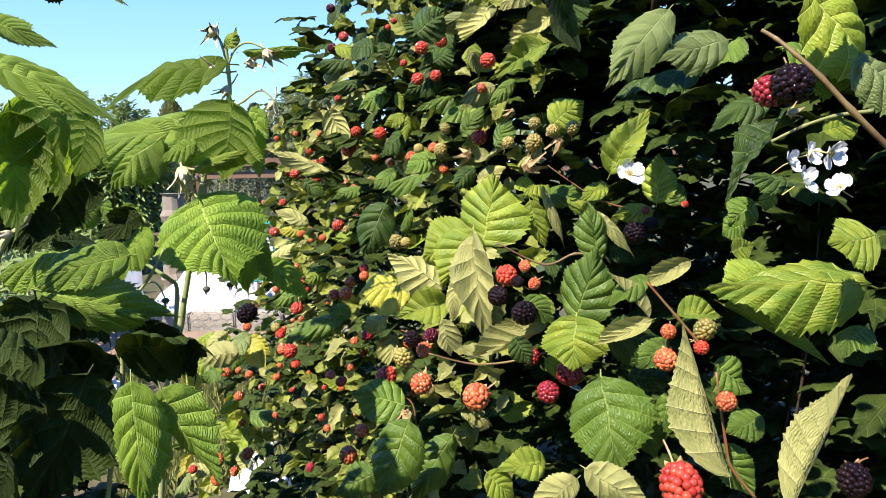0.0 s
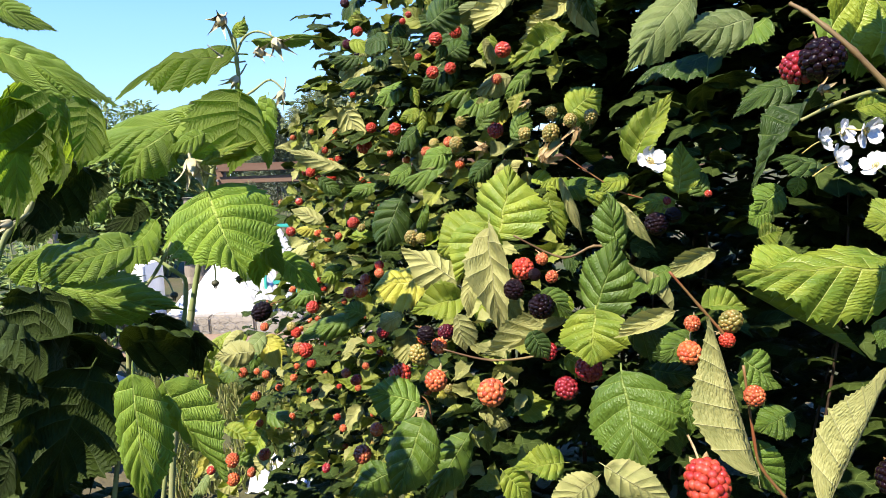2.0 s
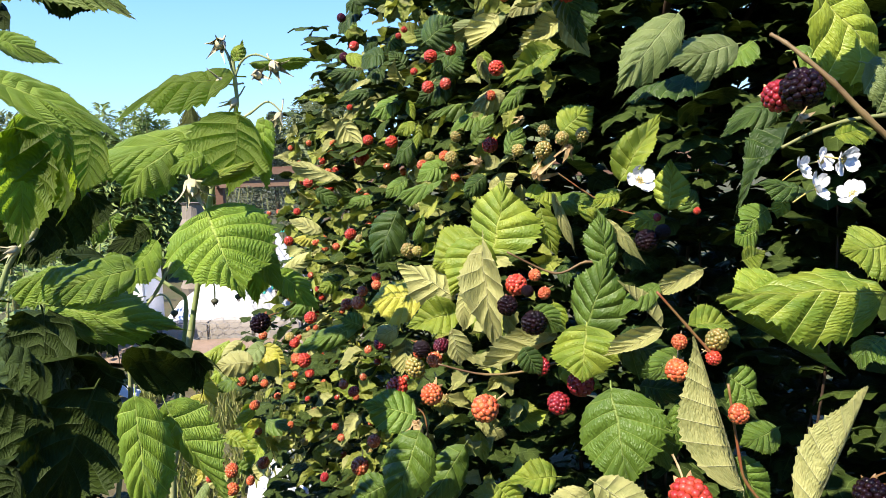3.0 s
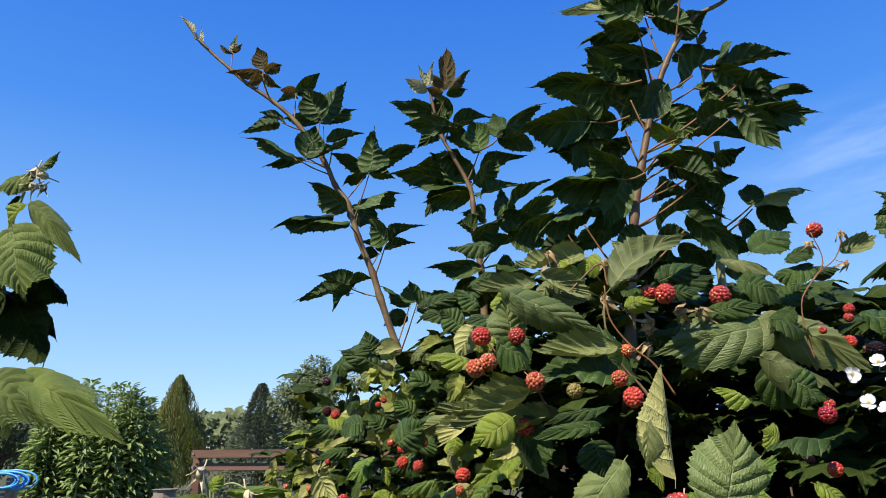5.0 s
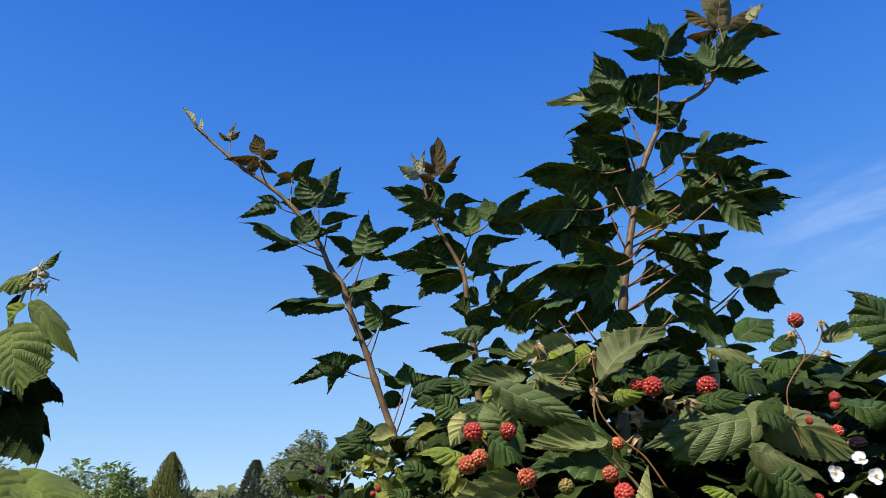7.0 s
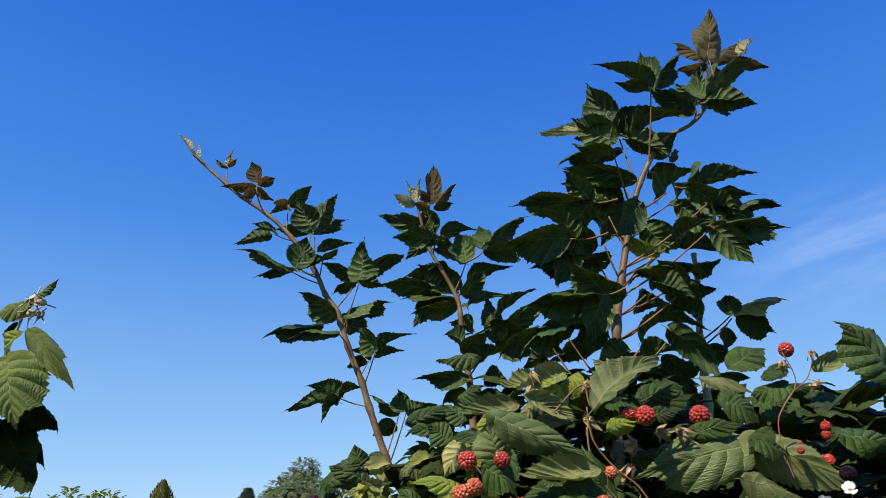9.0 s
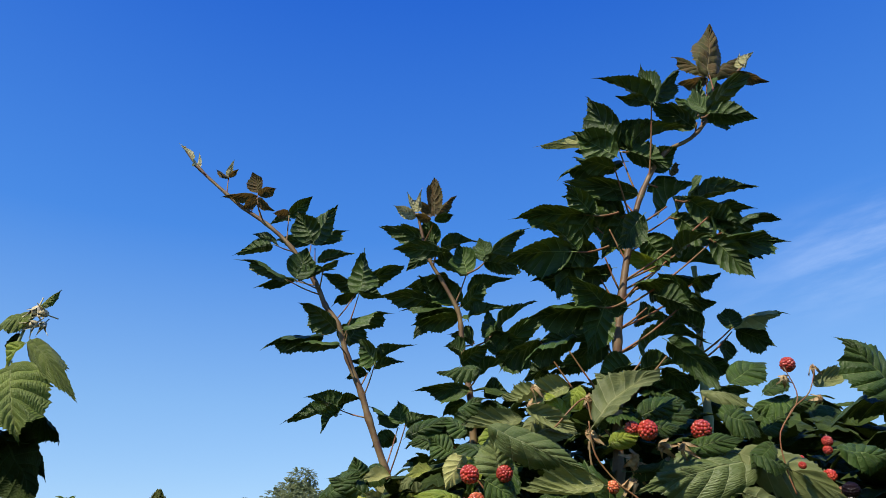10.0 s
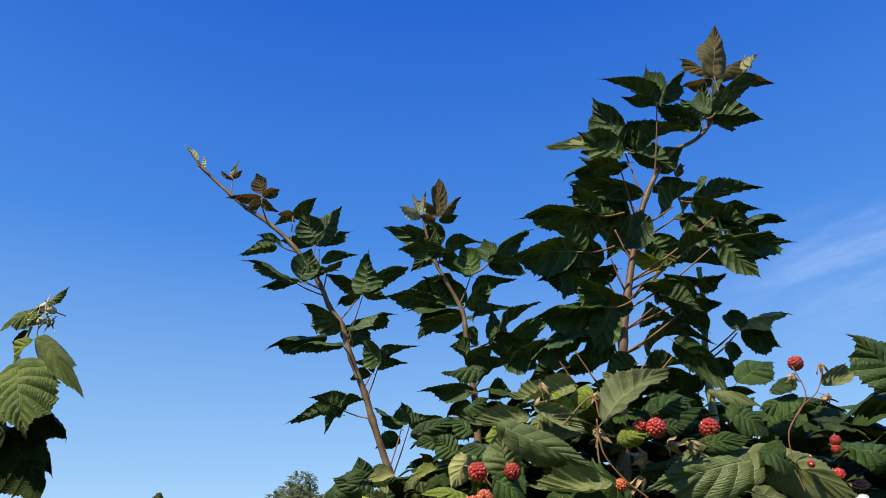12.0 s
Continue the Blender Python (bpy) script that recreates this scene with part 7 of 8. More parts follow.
stem("petiole", cane_tall, [(0.340, 1.196, 1.823), (0.367, 1.198, 1.823), (0.394, 1.201, 1.835)], 0.0013, 0.0024, M_STALK)
leaf(cane_tall, (0.340, 1.196, 1.823), (0.211, 1.183, 1.796), 0.052, 1, "g", -0, LIFT)
leaf(cane_tall, (0.354, 1.197, 1.827), (0.318, 1.216, 1.732), 0.044, 0, "g", 14, LIFT)
leaf(cane_tall, (0.354, 1.197, 1.827), (0.288, 1.168, 1.871), 0.044, 1, "g", -14, LIFT)
leaf(cane_tall, (0.404, 1.240, 1.838), (0.307, 1.250, 1.856), 0.045, 0, "g", 5, LIFT)
leaf(cane_tall, (0.444, 1.309, 1.837), (0.511, 1.330, 1.846), 0.047, 2, "g", -14, LIFT)
leaf(cane_tall, (0.355, 1.326, 1.812), (0.246, 1.296, 1.790), 0.042, 2, "g", 14, LIFT)
leaf(cane_tall, (0.358, 1.222, 1.766), (0.300, 1.252, 1.753), 0.046, 0, "g", 9, LIFT)
leaf(cane_tall, (0.434, 1.279, 1.761), (0.513, 1.280, 1.820), 0.042, 2, "g", 23, LIFT)
leaf(cane_tall, (0.467, 1.215, 1.763), (0.538, 1.195, 1.675), 0.050, 1, "g", 0, LIFT)
leaf(cane_tall, (0.465, 1.326, 1.809), (0.584, 1.341, 1.801), 0.048, 2, "g", 17, LIFT)
leaf(cane_tall, (0.333, 1.225, 1.810), (0.282, 1.233, 1.841), 0.047, 0, "g", 6, LIFT)
leaf(cane_tall, (0.395, 1.227, 1.728), (0.333, 1.232, 1.700), 0.045, 2, "g", 11, LIFT)
leaf(cane_tall, (0.432, 1.284, 1.733), (0.503, 1.274, 1.740), 0.046, 2, "g", -1, LIFT)
leaf(cane_tall, (0.427, 1.316, 1.709), (0.491, 1.321, 1.699), 0.047, 2, "g", -7, LIFT)
leaf(cane_tall, (0.371, 1.359, 1.787), (0.293, 1.378, 1.748), 0.044, 1, "g", 12, LIFT)
leaf(cane_tall, (0.299, 1.223, 1.780), (0.205, 1.220, 1.728), 0.046, 1, "g", -10, LIFT)
leaf(cane_tall, (0.247, 1.277, 1.786), (0.169, 1.258, 1.729), 0.046, 1, "g", 5, LIFT)
leaf(cane_tall, (0.298, 1.338, 1.759), (0.221, 1.347, 1.730), 0.050, 2, "g", -4, LIFT)
leaf(cane_tall, (0.485, 1.316, 1.741), (0.533, 1.321, 1.699), 0.042, 0, "g", 12, LIFT)
leaf(cane_tall, (0.520, 1.242, 1.849), (0.472, 1.233, 1.902), 0.047, 0, "g", -10, LIFT)
leaf(cane_tall, (0.577, 1.343, 1.923), (0.632, 1.326, 1.940), 0.044, 0, "g", 14, LIFT)
leaf(cane_tall, (0.479, 1.287, 1.998), (0.516, 1.289, 1.938), 0.054, 0, "g", -3, LIFT)
leaf(cane_tall, (0.399, 1.359, 2.059), (0.337, 1.351, 2.056), 0.058, 2, "g", -23, LIFT)
leaf(cane_tall, (0.451, 1.219, 2.014), (0.393, 1.199, 1.934), 0.052, 0, "g", 21, LIFT)
leaf(cane_tall, (0.576, 1.206, 2.007), (0.628, 1.189, 1.974), 0.043, 2, "g", 12, LIFT)

# leaves of the cane behind
cane_behind = stem("cane", bush, [(0.626, 1.440, 2.001), (0.623, 1.440, 1.909), (0.608, 1.440, 1.809), (0.604, 1.440, 1.726), (0.602, 1.440, 1.668), (0.584, 1.440, 1.539)], 0.0053, 0.0096, M_CANE_GREEN)
stem("cane", bush, [(0.584, 1.440, 1.539), (0.554, 1.640, 1.321), (0.554, 1.940, 0.600), (0.554, 1.990, 0.000)], 0.0064, 0.0022, M_CANE_SHADED)
stem("petiole", cane_behind, [(0.682, 1.438, 1.850), (0.645, 1.439, 1.815), (0.607, 1.440, 1.788)], 0.0013, 0.0022, M_STALK)
stem("petiole", cane_behind, [(0.650, 1.362, 1.835), (0.629, 1.401, 1.816), (0.608, 1.440, 1.802)], 0.0013, 0.0022, M_STALK)
stem("petiole", cane_behind, [(0.596, 1.379, 1.836), (0.603, 1.409, 1.825), (0.609, 1.440, 1.817)], 0.0013, 0.0022, M_STALK)
stem("petiole", cane_behind, [(0.639, 1.506, 1.802), (0.623, 1.473, 1.786), (0.606, 1.440, 1.774)], 0.0013, 0.0022, M_STALK)
leaf(cane_behind, (0.679, 1.423, 1.862), (0.797, 1.431, 1.891), 0.040, 1, "p", 6, LIFT)
leaf(cane_behind, (0.650, 1.362, 1.835), (0.650, 1.376, 1.882), 0.039, 0, "g", -9, LIFT)
leaf(cane_behind, (0.686, 1.417, 1.847), (0.746, 1.400, 1.808), 0.047, 1, "g", -12, LIFT)
leaf(cane_behind, (0.682, 1.473, 1.840), (0.677, 1.477, 1.791), 0.041, 0, "g", -23, LIFT)
leaf(cane_behind, (0.596, 1.379, 1.836), (0.542, 1.383, 1.864), 0.046, 2, "g", -10, LIFT)
leaf(cane_behind, (0.639, 1.506, 1.802), (0.707, 1.527, 1.788), 0.042, 0, "g", -18, LIFT)
leaf(cane_behind, (0.603, 1.457, 1.765), (0.559, 1.482, 1.736), 0.047, 0, "g", -20, LIFT)
leaf(cane_behind, (0.606, 1.420, 1.721), (0.700, 1.450, 1.727), 0.034, 0, "g", -16, LIFT)

# leaves of the raspberry plant
stem("stem", raspberry, [(-0.223, 0.912, 1.343), (-0.222, 0.912, 1.314), (-0.222, 0.912, 1.291), (-0.232, 0.912, 1.262), (-0.247, 0.912, 1.227), (-0.259, 0.912, 1.185), (-0.272, 0.912, 1.124), (-0.290, 0.912, 1.044), (-0.317, 0.912, 0.916), (-0.335, 0.912, 0.757), (-0.360, 0.912, 0.538), (-0.371, 0.912, 0.600), (-0.371, 0.912, 0.000)], 0.0019, 0.0042, M_RASP_STEM)
stem("stem", raspberry, [(-0.234, 0.912, 1.355), (-0.227, 0.912, 1.341), (-0.222, 0.912, 1.314)], 0.0012, 0.0017, M_RASP_STEM)
stem("stem", raspberry, [(-0.174, 0.912, 1.281), (-0.188, 0.912, 1.293), (-0.207, 0.912, 1.282), (-0.223, 0.912, 1.273)], 0.0010, 0.0014, M_RASP_STEM)
stem("stem", raspberry, [(-0.181, 0.912, 1.336), (-0.198, 0.912, 1.343), (-0.213, 0.912, 1.337), (-0.222, 0.912, 1.320)], 0.0010, 0.0014, M_RASP_STEM)
stem("stem", raspberry, [(-0.272, 0.896, 1.212), (-0.257, 0.896, 1.209), (-0.250, 0.896, 1.203)], 0.0012, 0.0019, M_RASP_STEM)
stem("stem", raspberry, [(-0.348, 0.880, 1.135), (-0.292, 0.880, 1.098), (-0.281, 0.880, 1.074), (-0.301, 0.880, 0.965), (-0.340, 0.880, 0.748), (-0.358, 0.880, 0.600), (-0.358, 0.880, 0.000)], 0.0019, 0.0029, M_RASP_STEM)
stem("stem", raspberry, [(-0.273, 0.832, 1.132), (-0.289, 0.832, 1.105), (-0.307, 0.832, 1.083)], 0.0012, 0.0019, M_RASP_STEM)
stem("stem", raspberry, [(-0.244, 0.864, 1.086), (-0.244, 0.864, 1.105), (-0.255, 0.864, 1.117), (-0.266, 0.864, 1.123)], 0.0008, 0.0010, M_RASP_STEM)
stem("stem", raspberry, [(-0.287, 0.864, 1.075), (-0.292, 0.864, 1.089), (-0.300, 0.864, 1.095), (-0.315, 0.864, 1.089)], 0.0008, 0.0010, M_RASP_STEM)
stem("stem", raspberry, [(-0.293, 0.768, 1.053), (-0.295, 0.768, 1.011), (-0.309, 0.768, 0.948), (-0.328, 0.768, 0.840), (-0.367, 0.768, 0.624), (-0.384, 0.768, 0.600), (-0.384, 0.768, 0.000)], 0.0019, 0.0029, M_RASP_STEM)
stem("stem", raspberry, [(-0.330, 0.848, 1.184), (-0.359, 0.848, 1.166), (-0.387, 0.848, 1.138), (-0.396, 0.848, 1.083)], 0.0016, 0.0022, M_RASP_STEM)
stem("stem", raspberry, [(-0.331, 0.720, 1.194), (-0.340, 0.720, 1.172), (-0.360, 0.720, 1.153), (-0.374, 0.720, 1.123)], 0.0019, 0.0026, M_RASP_STEM)
leaf(raspberry, (-0.254, 0.888, 1.178), (-0.211, 0.856, 1.090), 0.110, 0, "r", -18)
leaf(raspberry, (-0.227, 0.910, 1.321), (-0.348, 0.910, 1.279), 0.059, 1, "rt", 22)
leaf(raspberry, (-0.204, 0.912, 1.334), (-0.128, 0.912, 1.334), 0.014, 1, "r", 19)
leaf(raspberry, (-0.217, 0.896, 1.335), (-0.206, 0.896, 1.356), 0.014, 0, "y", 7)
leaf(raspberry, (-0.210, 0.875, 1.276), (-0.225, 0.875, 1.201), 0.095, 1, "rt", 16, DROOP)
leaf(raspberry, (-0.188, 0.896, 1.271), (-0.192, 0.896, 1.199), 0.025, 1, "r", -0)
leaf(raspberry, (-0.276, 0.992, 1.267), (-0.452, 0.992, 1.208), 0.061, 1, "r", -7)
leaf(raspberry, (-0.320, 0.960, 1.246), (-0.380, 0.960, 1.189), 0.049, 1, "r", -7)
leaf(raspberry, (-0.246, 0.864, 1.236), (-0.283, 0.864, 1.219), 0.021, 1, "r", -2)
leaf(raspberry, (-0.252, 0.880, 1.207), (-0.194, 0.880, 1.230), 0.014, 1, "y", 22)
leaf(raspberry, (-0.313, 0.640, 1.286), (-0.224, 0.640, 1.240), 0.024, 1, "r", -15)
leaf(raspberry, (-0.327, 0.672, 1.321), (-0.281, 0.672, 1.301), 0.018, 1, "r", 19)
leaf(raspberry, (-0.295, 0.672, 1.268), (-0.286, 0.672, 1.188), 0.061, 1, "rt", 16, DROOP)
leaf(raspberry, (-0.317, 0.672, 1.252), (-0.322, 0.672, 1.162), 0.049, 1, "rt", -19, DROOP)
leaf(raspberry, (-0.323, 0.768, 1.143), (-0.402, 0.768, 1.111), 0.033, 1, "r", 21)
leaf(raspberry, (-0.276, 0.752, 1.135), (-0.356, 0.752, 1.112), 0.038, 1, "r", -9)
leaf(raspberry, (-0.287, 0.832, 1.152), (-0.318, 0.832, 1.099), 0.034, 1, "r", 3)
leaf(raspberry, (-0.357, 0.752, 1.108), (-0.235, 0.752, 1.081), 0.047, 1, "r", 7)
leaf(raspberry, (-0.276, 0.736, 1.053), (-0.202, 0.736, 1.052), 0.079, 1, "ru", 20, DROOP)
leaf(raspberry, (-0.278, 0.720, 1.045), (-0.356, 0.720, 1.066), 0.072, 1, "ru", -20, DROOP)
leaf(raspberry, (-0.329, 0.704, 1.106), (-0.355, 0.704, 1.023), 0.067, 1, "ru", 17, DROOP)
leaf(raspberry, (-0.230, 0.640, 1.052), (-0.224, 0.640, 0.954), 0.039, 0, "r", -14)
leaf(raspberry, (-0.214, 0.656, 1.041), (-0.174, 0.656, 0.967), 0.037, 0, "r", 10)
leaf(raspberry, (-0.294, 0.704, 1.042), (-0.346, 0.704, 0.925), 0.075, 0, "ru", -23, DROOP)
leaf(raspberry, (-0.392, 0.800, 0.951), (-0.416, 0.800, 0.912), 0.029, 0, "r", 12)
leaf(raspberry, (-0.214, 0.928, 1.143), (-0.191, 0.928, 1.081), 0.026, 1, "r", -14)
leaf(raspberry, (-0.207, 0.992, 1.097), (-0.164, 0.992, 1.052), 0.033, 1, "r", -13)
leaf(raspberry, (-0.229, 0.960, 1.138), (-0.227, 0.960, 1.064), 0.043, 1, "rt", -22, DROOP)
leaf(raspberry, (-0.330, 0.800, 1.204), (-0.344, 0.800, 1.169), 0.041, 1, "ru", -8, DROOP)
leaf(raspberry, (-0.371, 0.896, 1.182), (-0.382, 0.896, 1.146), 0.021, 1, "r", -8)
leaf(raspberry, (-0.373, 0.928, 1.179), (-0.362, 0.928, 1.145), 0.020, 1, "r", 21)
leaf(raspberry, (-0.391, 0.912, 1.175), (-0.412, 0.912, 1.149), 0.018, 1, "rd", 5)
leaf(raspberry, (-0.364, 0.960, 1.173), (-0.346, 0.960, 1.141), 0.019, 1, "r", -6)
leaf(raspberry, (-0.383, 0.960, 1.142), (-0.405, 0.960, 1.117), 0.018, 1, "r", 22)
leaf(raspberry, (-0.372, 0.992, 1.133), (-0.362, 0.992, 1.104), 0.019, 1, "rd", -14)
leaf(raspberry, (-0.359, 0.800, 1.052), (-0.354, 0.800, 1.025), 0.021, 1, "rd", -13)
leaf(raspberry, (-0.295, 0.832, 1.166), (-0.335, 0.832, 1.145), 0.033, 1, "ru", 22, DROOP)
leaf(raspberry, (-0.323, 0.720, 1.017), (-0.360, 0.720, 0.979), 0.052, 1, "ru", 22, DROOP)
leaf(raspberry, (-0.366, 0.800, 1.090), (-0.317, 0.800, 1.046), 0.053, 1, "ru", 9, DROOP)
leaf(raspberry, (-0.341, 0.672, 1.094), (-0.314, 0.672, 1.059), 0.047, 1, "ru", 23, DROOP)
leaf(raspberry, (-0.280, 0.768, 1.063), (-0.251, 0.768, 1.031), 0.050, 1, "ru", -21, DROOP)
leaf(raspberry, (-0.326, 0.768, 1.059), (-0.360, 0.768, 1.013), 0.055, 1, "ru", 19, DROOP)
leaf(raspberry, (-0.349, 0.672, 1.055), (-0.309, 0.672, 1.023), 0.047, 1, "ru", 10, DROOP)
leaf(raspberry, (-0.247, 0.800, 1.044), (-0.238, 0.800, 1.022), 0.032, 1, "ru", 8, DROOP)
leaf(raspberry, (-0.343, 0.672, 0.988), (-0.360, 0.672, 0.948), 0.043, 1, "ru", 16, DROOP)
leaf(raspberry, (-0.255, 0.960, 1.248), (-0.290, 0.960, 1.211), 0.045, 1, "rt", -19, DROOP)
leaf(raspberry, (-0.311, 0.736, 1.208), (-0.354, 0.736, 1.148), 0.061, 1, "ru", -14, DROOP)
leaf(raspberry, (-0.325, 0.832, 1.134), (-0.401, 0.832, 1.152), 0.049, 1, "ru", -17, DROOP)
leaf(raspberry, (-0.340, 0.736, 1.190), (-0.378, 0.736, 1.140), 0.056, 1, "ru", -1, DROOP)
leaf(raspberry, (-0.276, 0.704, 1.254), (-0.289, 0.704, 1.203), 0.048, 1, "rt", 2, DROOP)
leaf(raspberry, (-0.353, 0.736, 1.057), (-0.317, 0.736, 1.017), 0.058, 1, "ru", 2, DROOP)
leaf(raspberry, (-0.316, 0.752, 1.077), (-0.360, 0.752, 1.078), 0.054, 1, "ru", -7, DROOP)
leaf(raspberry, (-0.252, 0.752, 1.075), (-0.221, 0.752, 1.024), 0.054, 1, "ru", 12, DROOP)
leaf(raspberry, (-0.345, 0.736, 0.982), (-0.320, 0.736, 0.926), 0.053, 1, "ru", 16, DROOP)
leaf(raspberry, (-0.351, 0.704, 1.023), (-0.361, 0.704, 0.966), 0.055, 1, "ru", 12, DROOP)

# leaves of the near raspberry shoot
stem("stem", near_raspberry, [(-0.511, 0.960, 1.749), (-0.524, 0.960, 1.696), (-0.540, 0.960, 1.614), (-0.547, 0.960, 1.532), (-0.547, 0.960, 1.420), (-0.535, 0.960, 1.291)], 0.0016, 0.0035, M_RASP_STEM)
leaf(near_raspberry, (-0.508, 0.930, 1.655), (-0.466, 0.910, 1.555), 0.082, 0, "rd", -8)
leaf(near_raspberry, (-0.499, 0.950, 1.695), (-0.418, 0.930, 1.612), 0.032, 1, "rd", -10)
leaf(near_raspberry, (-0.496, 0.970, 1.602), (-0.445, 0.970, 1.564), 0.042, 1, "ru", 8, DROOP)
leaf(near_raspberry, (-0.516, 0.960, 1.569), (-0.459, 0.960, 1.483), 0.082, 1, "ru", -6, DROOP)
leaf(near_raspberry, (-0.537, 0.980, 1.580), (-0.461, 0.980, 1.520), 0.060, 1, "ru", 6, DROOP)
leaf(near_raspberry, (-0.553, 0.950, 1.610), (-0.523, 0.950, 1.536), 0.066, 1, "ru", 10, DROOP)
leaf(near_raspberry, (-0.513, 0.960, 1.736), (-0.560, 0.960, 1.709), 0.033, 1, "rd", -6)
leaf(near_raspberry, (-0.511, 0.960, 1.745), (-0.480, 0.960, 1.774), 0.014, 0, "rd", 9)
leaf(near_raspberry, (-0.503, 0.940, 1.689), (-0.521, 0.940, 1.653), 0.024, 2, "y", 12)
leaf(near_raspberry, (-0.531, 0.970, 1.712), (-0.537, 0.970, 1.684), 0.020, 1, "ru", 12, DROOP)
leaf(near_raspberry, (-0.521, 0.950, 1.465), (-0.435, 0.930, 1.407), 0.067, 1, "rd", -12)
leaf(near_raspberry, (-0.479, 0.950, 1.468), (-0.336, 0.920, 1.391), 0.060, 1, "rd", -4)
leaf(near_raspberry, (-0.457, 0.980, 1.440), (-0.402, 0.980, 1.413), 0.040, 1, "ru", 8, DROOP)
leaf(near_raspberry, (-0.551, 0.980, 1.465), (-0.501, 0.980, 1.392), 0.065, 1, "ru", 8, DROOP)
stem("stem", near_raspberry, [(-0.479, 0.950, 1.468), (-0.516, 0.955, 1.473), (-0.550, 0.960, 1.453)], 0.0012, 0.0018, M_RASP_STEM)

# berries
berry(bush, (0.265, 0.672, 1.261), 0.0330, "k")
berry(bush, (0.257, 0.688, 1.258), 0.0266, "dr")
berry(bush, (0.031, 0.800, 0.984), 0.0287, "o")
berry(bush, (0.088, 0.873, 1.050), 0.0280, "k")
berry(bush, (0.075, 0.930, 1.082), 0.0263, "r")
berry(bush, (-0.076, 1.056, 0.929), 0.0296, "r")
berry(bush, (-0.026, 0.956, 0.950), 0.0277, "o")
berry(bush, (-0.049, 1.028, 0.963), 0.0272, "gn", 0.8)
berry(bush, (-0.022, 0.985, 0.984), 0.0204, "o")
berry(bush, (0.229, 0.739, 1.059), 0.0199, "gn", 0.8)
berry(bush, (0.194, 0.736, 1.034), 0.0218, "o")
berry(bush, (0.196, 0.736, 1.059), 0.0142, "o")
berry(bush, (0.225, 0.736, 1.044), 0.0142, "r")
berry(bush, (0.152, 0.576, 0.995), 0.0295, "r")
berry(bush, (0.221, 0.672, 1.017), 0.0170, "o")
berry(bush, (0.266, 0.576, 0.995), 0.0224, "k")
berry(bush, (0.063, 0.906, 1.063), 0.0243, "k")
berry(bush, (0.086, 0.915, 1.077), 0.0147, "k")
berry(bush, (0.096, 0.930, 1.092), 0.0150, "o")
berry(bush, (0.103, 0.903, 1.076), 0.0145, "o")
berry(bush, (0.022, 1.034, 1.075), 0.0185, "o")
berry(bush, (0.070, 1.087, 1.344), 0.0219, "r")
berry(bush, (-0.028, 1.360, 1.356), 0.0227, "r")
berry(bush, (0.002, 1.290, 1.352), 0.0196, "r")
berry(bush, (0.123, 1.030, 1.258), 0.0166, "gn", 0.8)
berry(bush, (0.122, 1.031, 1.234), 0.0222, "gn", 0.8)
berry(bush, (0.093, 1.061, 1.236), 0.0172, "gn", 0.8)
berry(bush, (0.115, 1.038, 1.209), 0.0168, "gn", 0.8)
berry(bush, (0.142, 1.008, 1.247), 0.0175, "gn", 0.8)
berry(bush, (0.162, 0.985, 1.249), 0.0170, "gn", 0.8)
berry(bush, (-0.176, 1.593, 1.248), 0.0343, "r")
berry(bush, (-0.158, 1.570, 1.282), 0.0224, "r")
berry(bush, (-0.104, 1.488, 1.273), 0.0253, "r")
berry(bush, (-0.044, 1.383, 1.226), 0.0195, "o")
berry(bush, (0.007, 1.269, 1.234), 0.0230, "gn", 0.8)
berry(bush, (-0.004, 1.297, 1.238), 0.0181, "o")
berry(bush, (-0.029, 1.355, 1.239), 0.0190, "gn", 0.8)
berry(bush, (0.015, 1.251, 1.266), 0.0173, "gn", 0.8)
berry(bush, (-0.124, 1.497, 1.184), 0.0193, "gn", 0.8)
berry(bush, (-0.194, 1.512, 1.099), 0.0240, "r")
berry(bush, (-0.210, 1.654, 1.460), 0.0211, "dk")
berry(bush, (-0.185, 1.616, 1.430), 0.0160, "k")
berry(bush, (-0.188, 1.620, 1.419), 0.0184, "o")
berry(bush, (-0.069, 1.442, 1.469), 0.0120, "r")
berry(bush, (-0.081, 1.461, 1.462), 0.0122, "r")
berry(bush, (-0.053, 1.409, 1.390), 0.0138, "r")
berry(bush, (-0.200, 1.632, 1.354), 0.0140, "r")
berry(bush, (-0.068, 1.287, 1.087), 0.0255, "gn", 0.8)
berry(bush, (-0.052, 1.257, 1.089), 0.0177, "gn", 0.8)
berry(bush, (-0.187, 1.376, 0.986), 0.0218, "o")
berry(bush, (-0.162, 1.341, 0.994), 0.0250, "o")
berry(bush, (-0.155, 1.352, 1.012), 0.0194, "o")
berry(bush, (-0.128, 1.335, 1.038), 0.0172, "r")
berry(bush, (-0.127, 1.320, 1.027), 0.0170, "o")
berry(bush, (-0.283, 1.520, 0.935), 0.0267, "r")
berry(bush, (-0.343, 1.376, 0.957), 0.0359, "k")
berry(bush, (-0.301, 1.520, 0.849), 0.0314, "r")
berry(bush, (-0.318, 1.520, 0.886), 0.0223, "r")
berry(bush, (-0.327, 1.520, 0.898), 0.0201, "gn", 0.8)
berry(bush, (-0.315, 1.520, 0.854), 0.0246, "o")
berry(bush, (-0.291, 1.520, 0.822), 0.0202, "r")
berry(bush, (-0.156, 1.200, 0.881), 0.0172, "r")
berry(bush, (-0.171, 1.200, 0.892), 0.0155, "o")
berry(bush, (-0.196, 1.280, 0.847), 0.0093, "r")
berry(bush, (-0.114, 1.088, 0.844), 0.0201, "o")
berry(bush, (-0.128, 1.040, 0.829), 0.0251, "o")
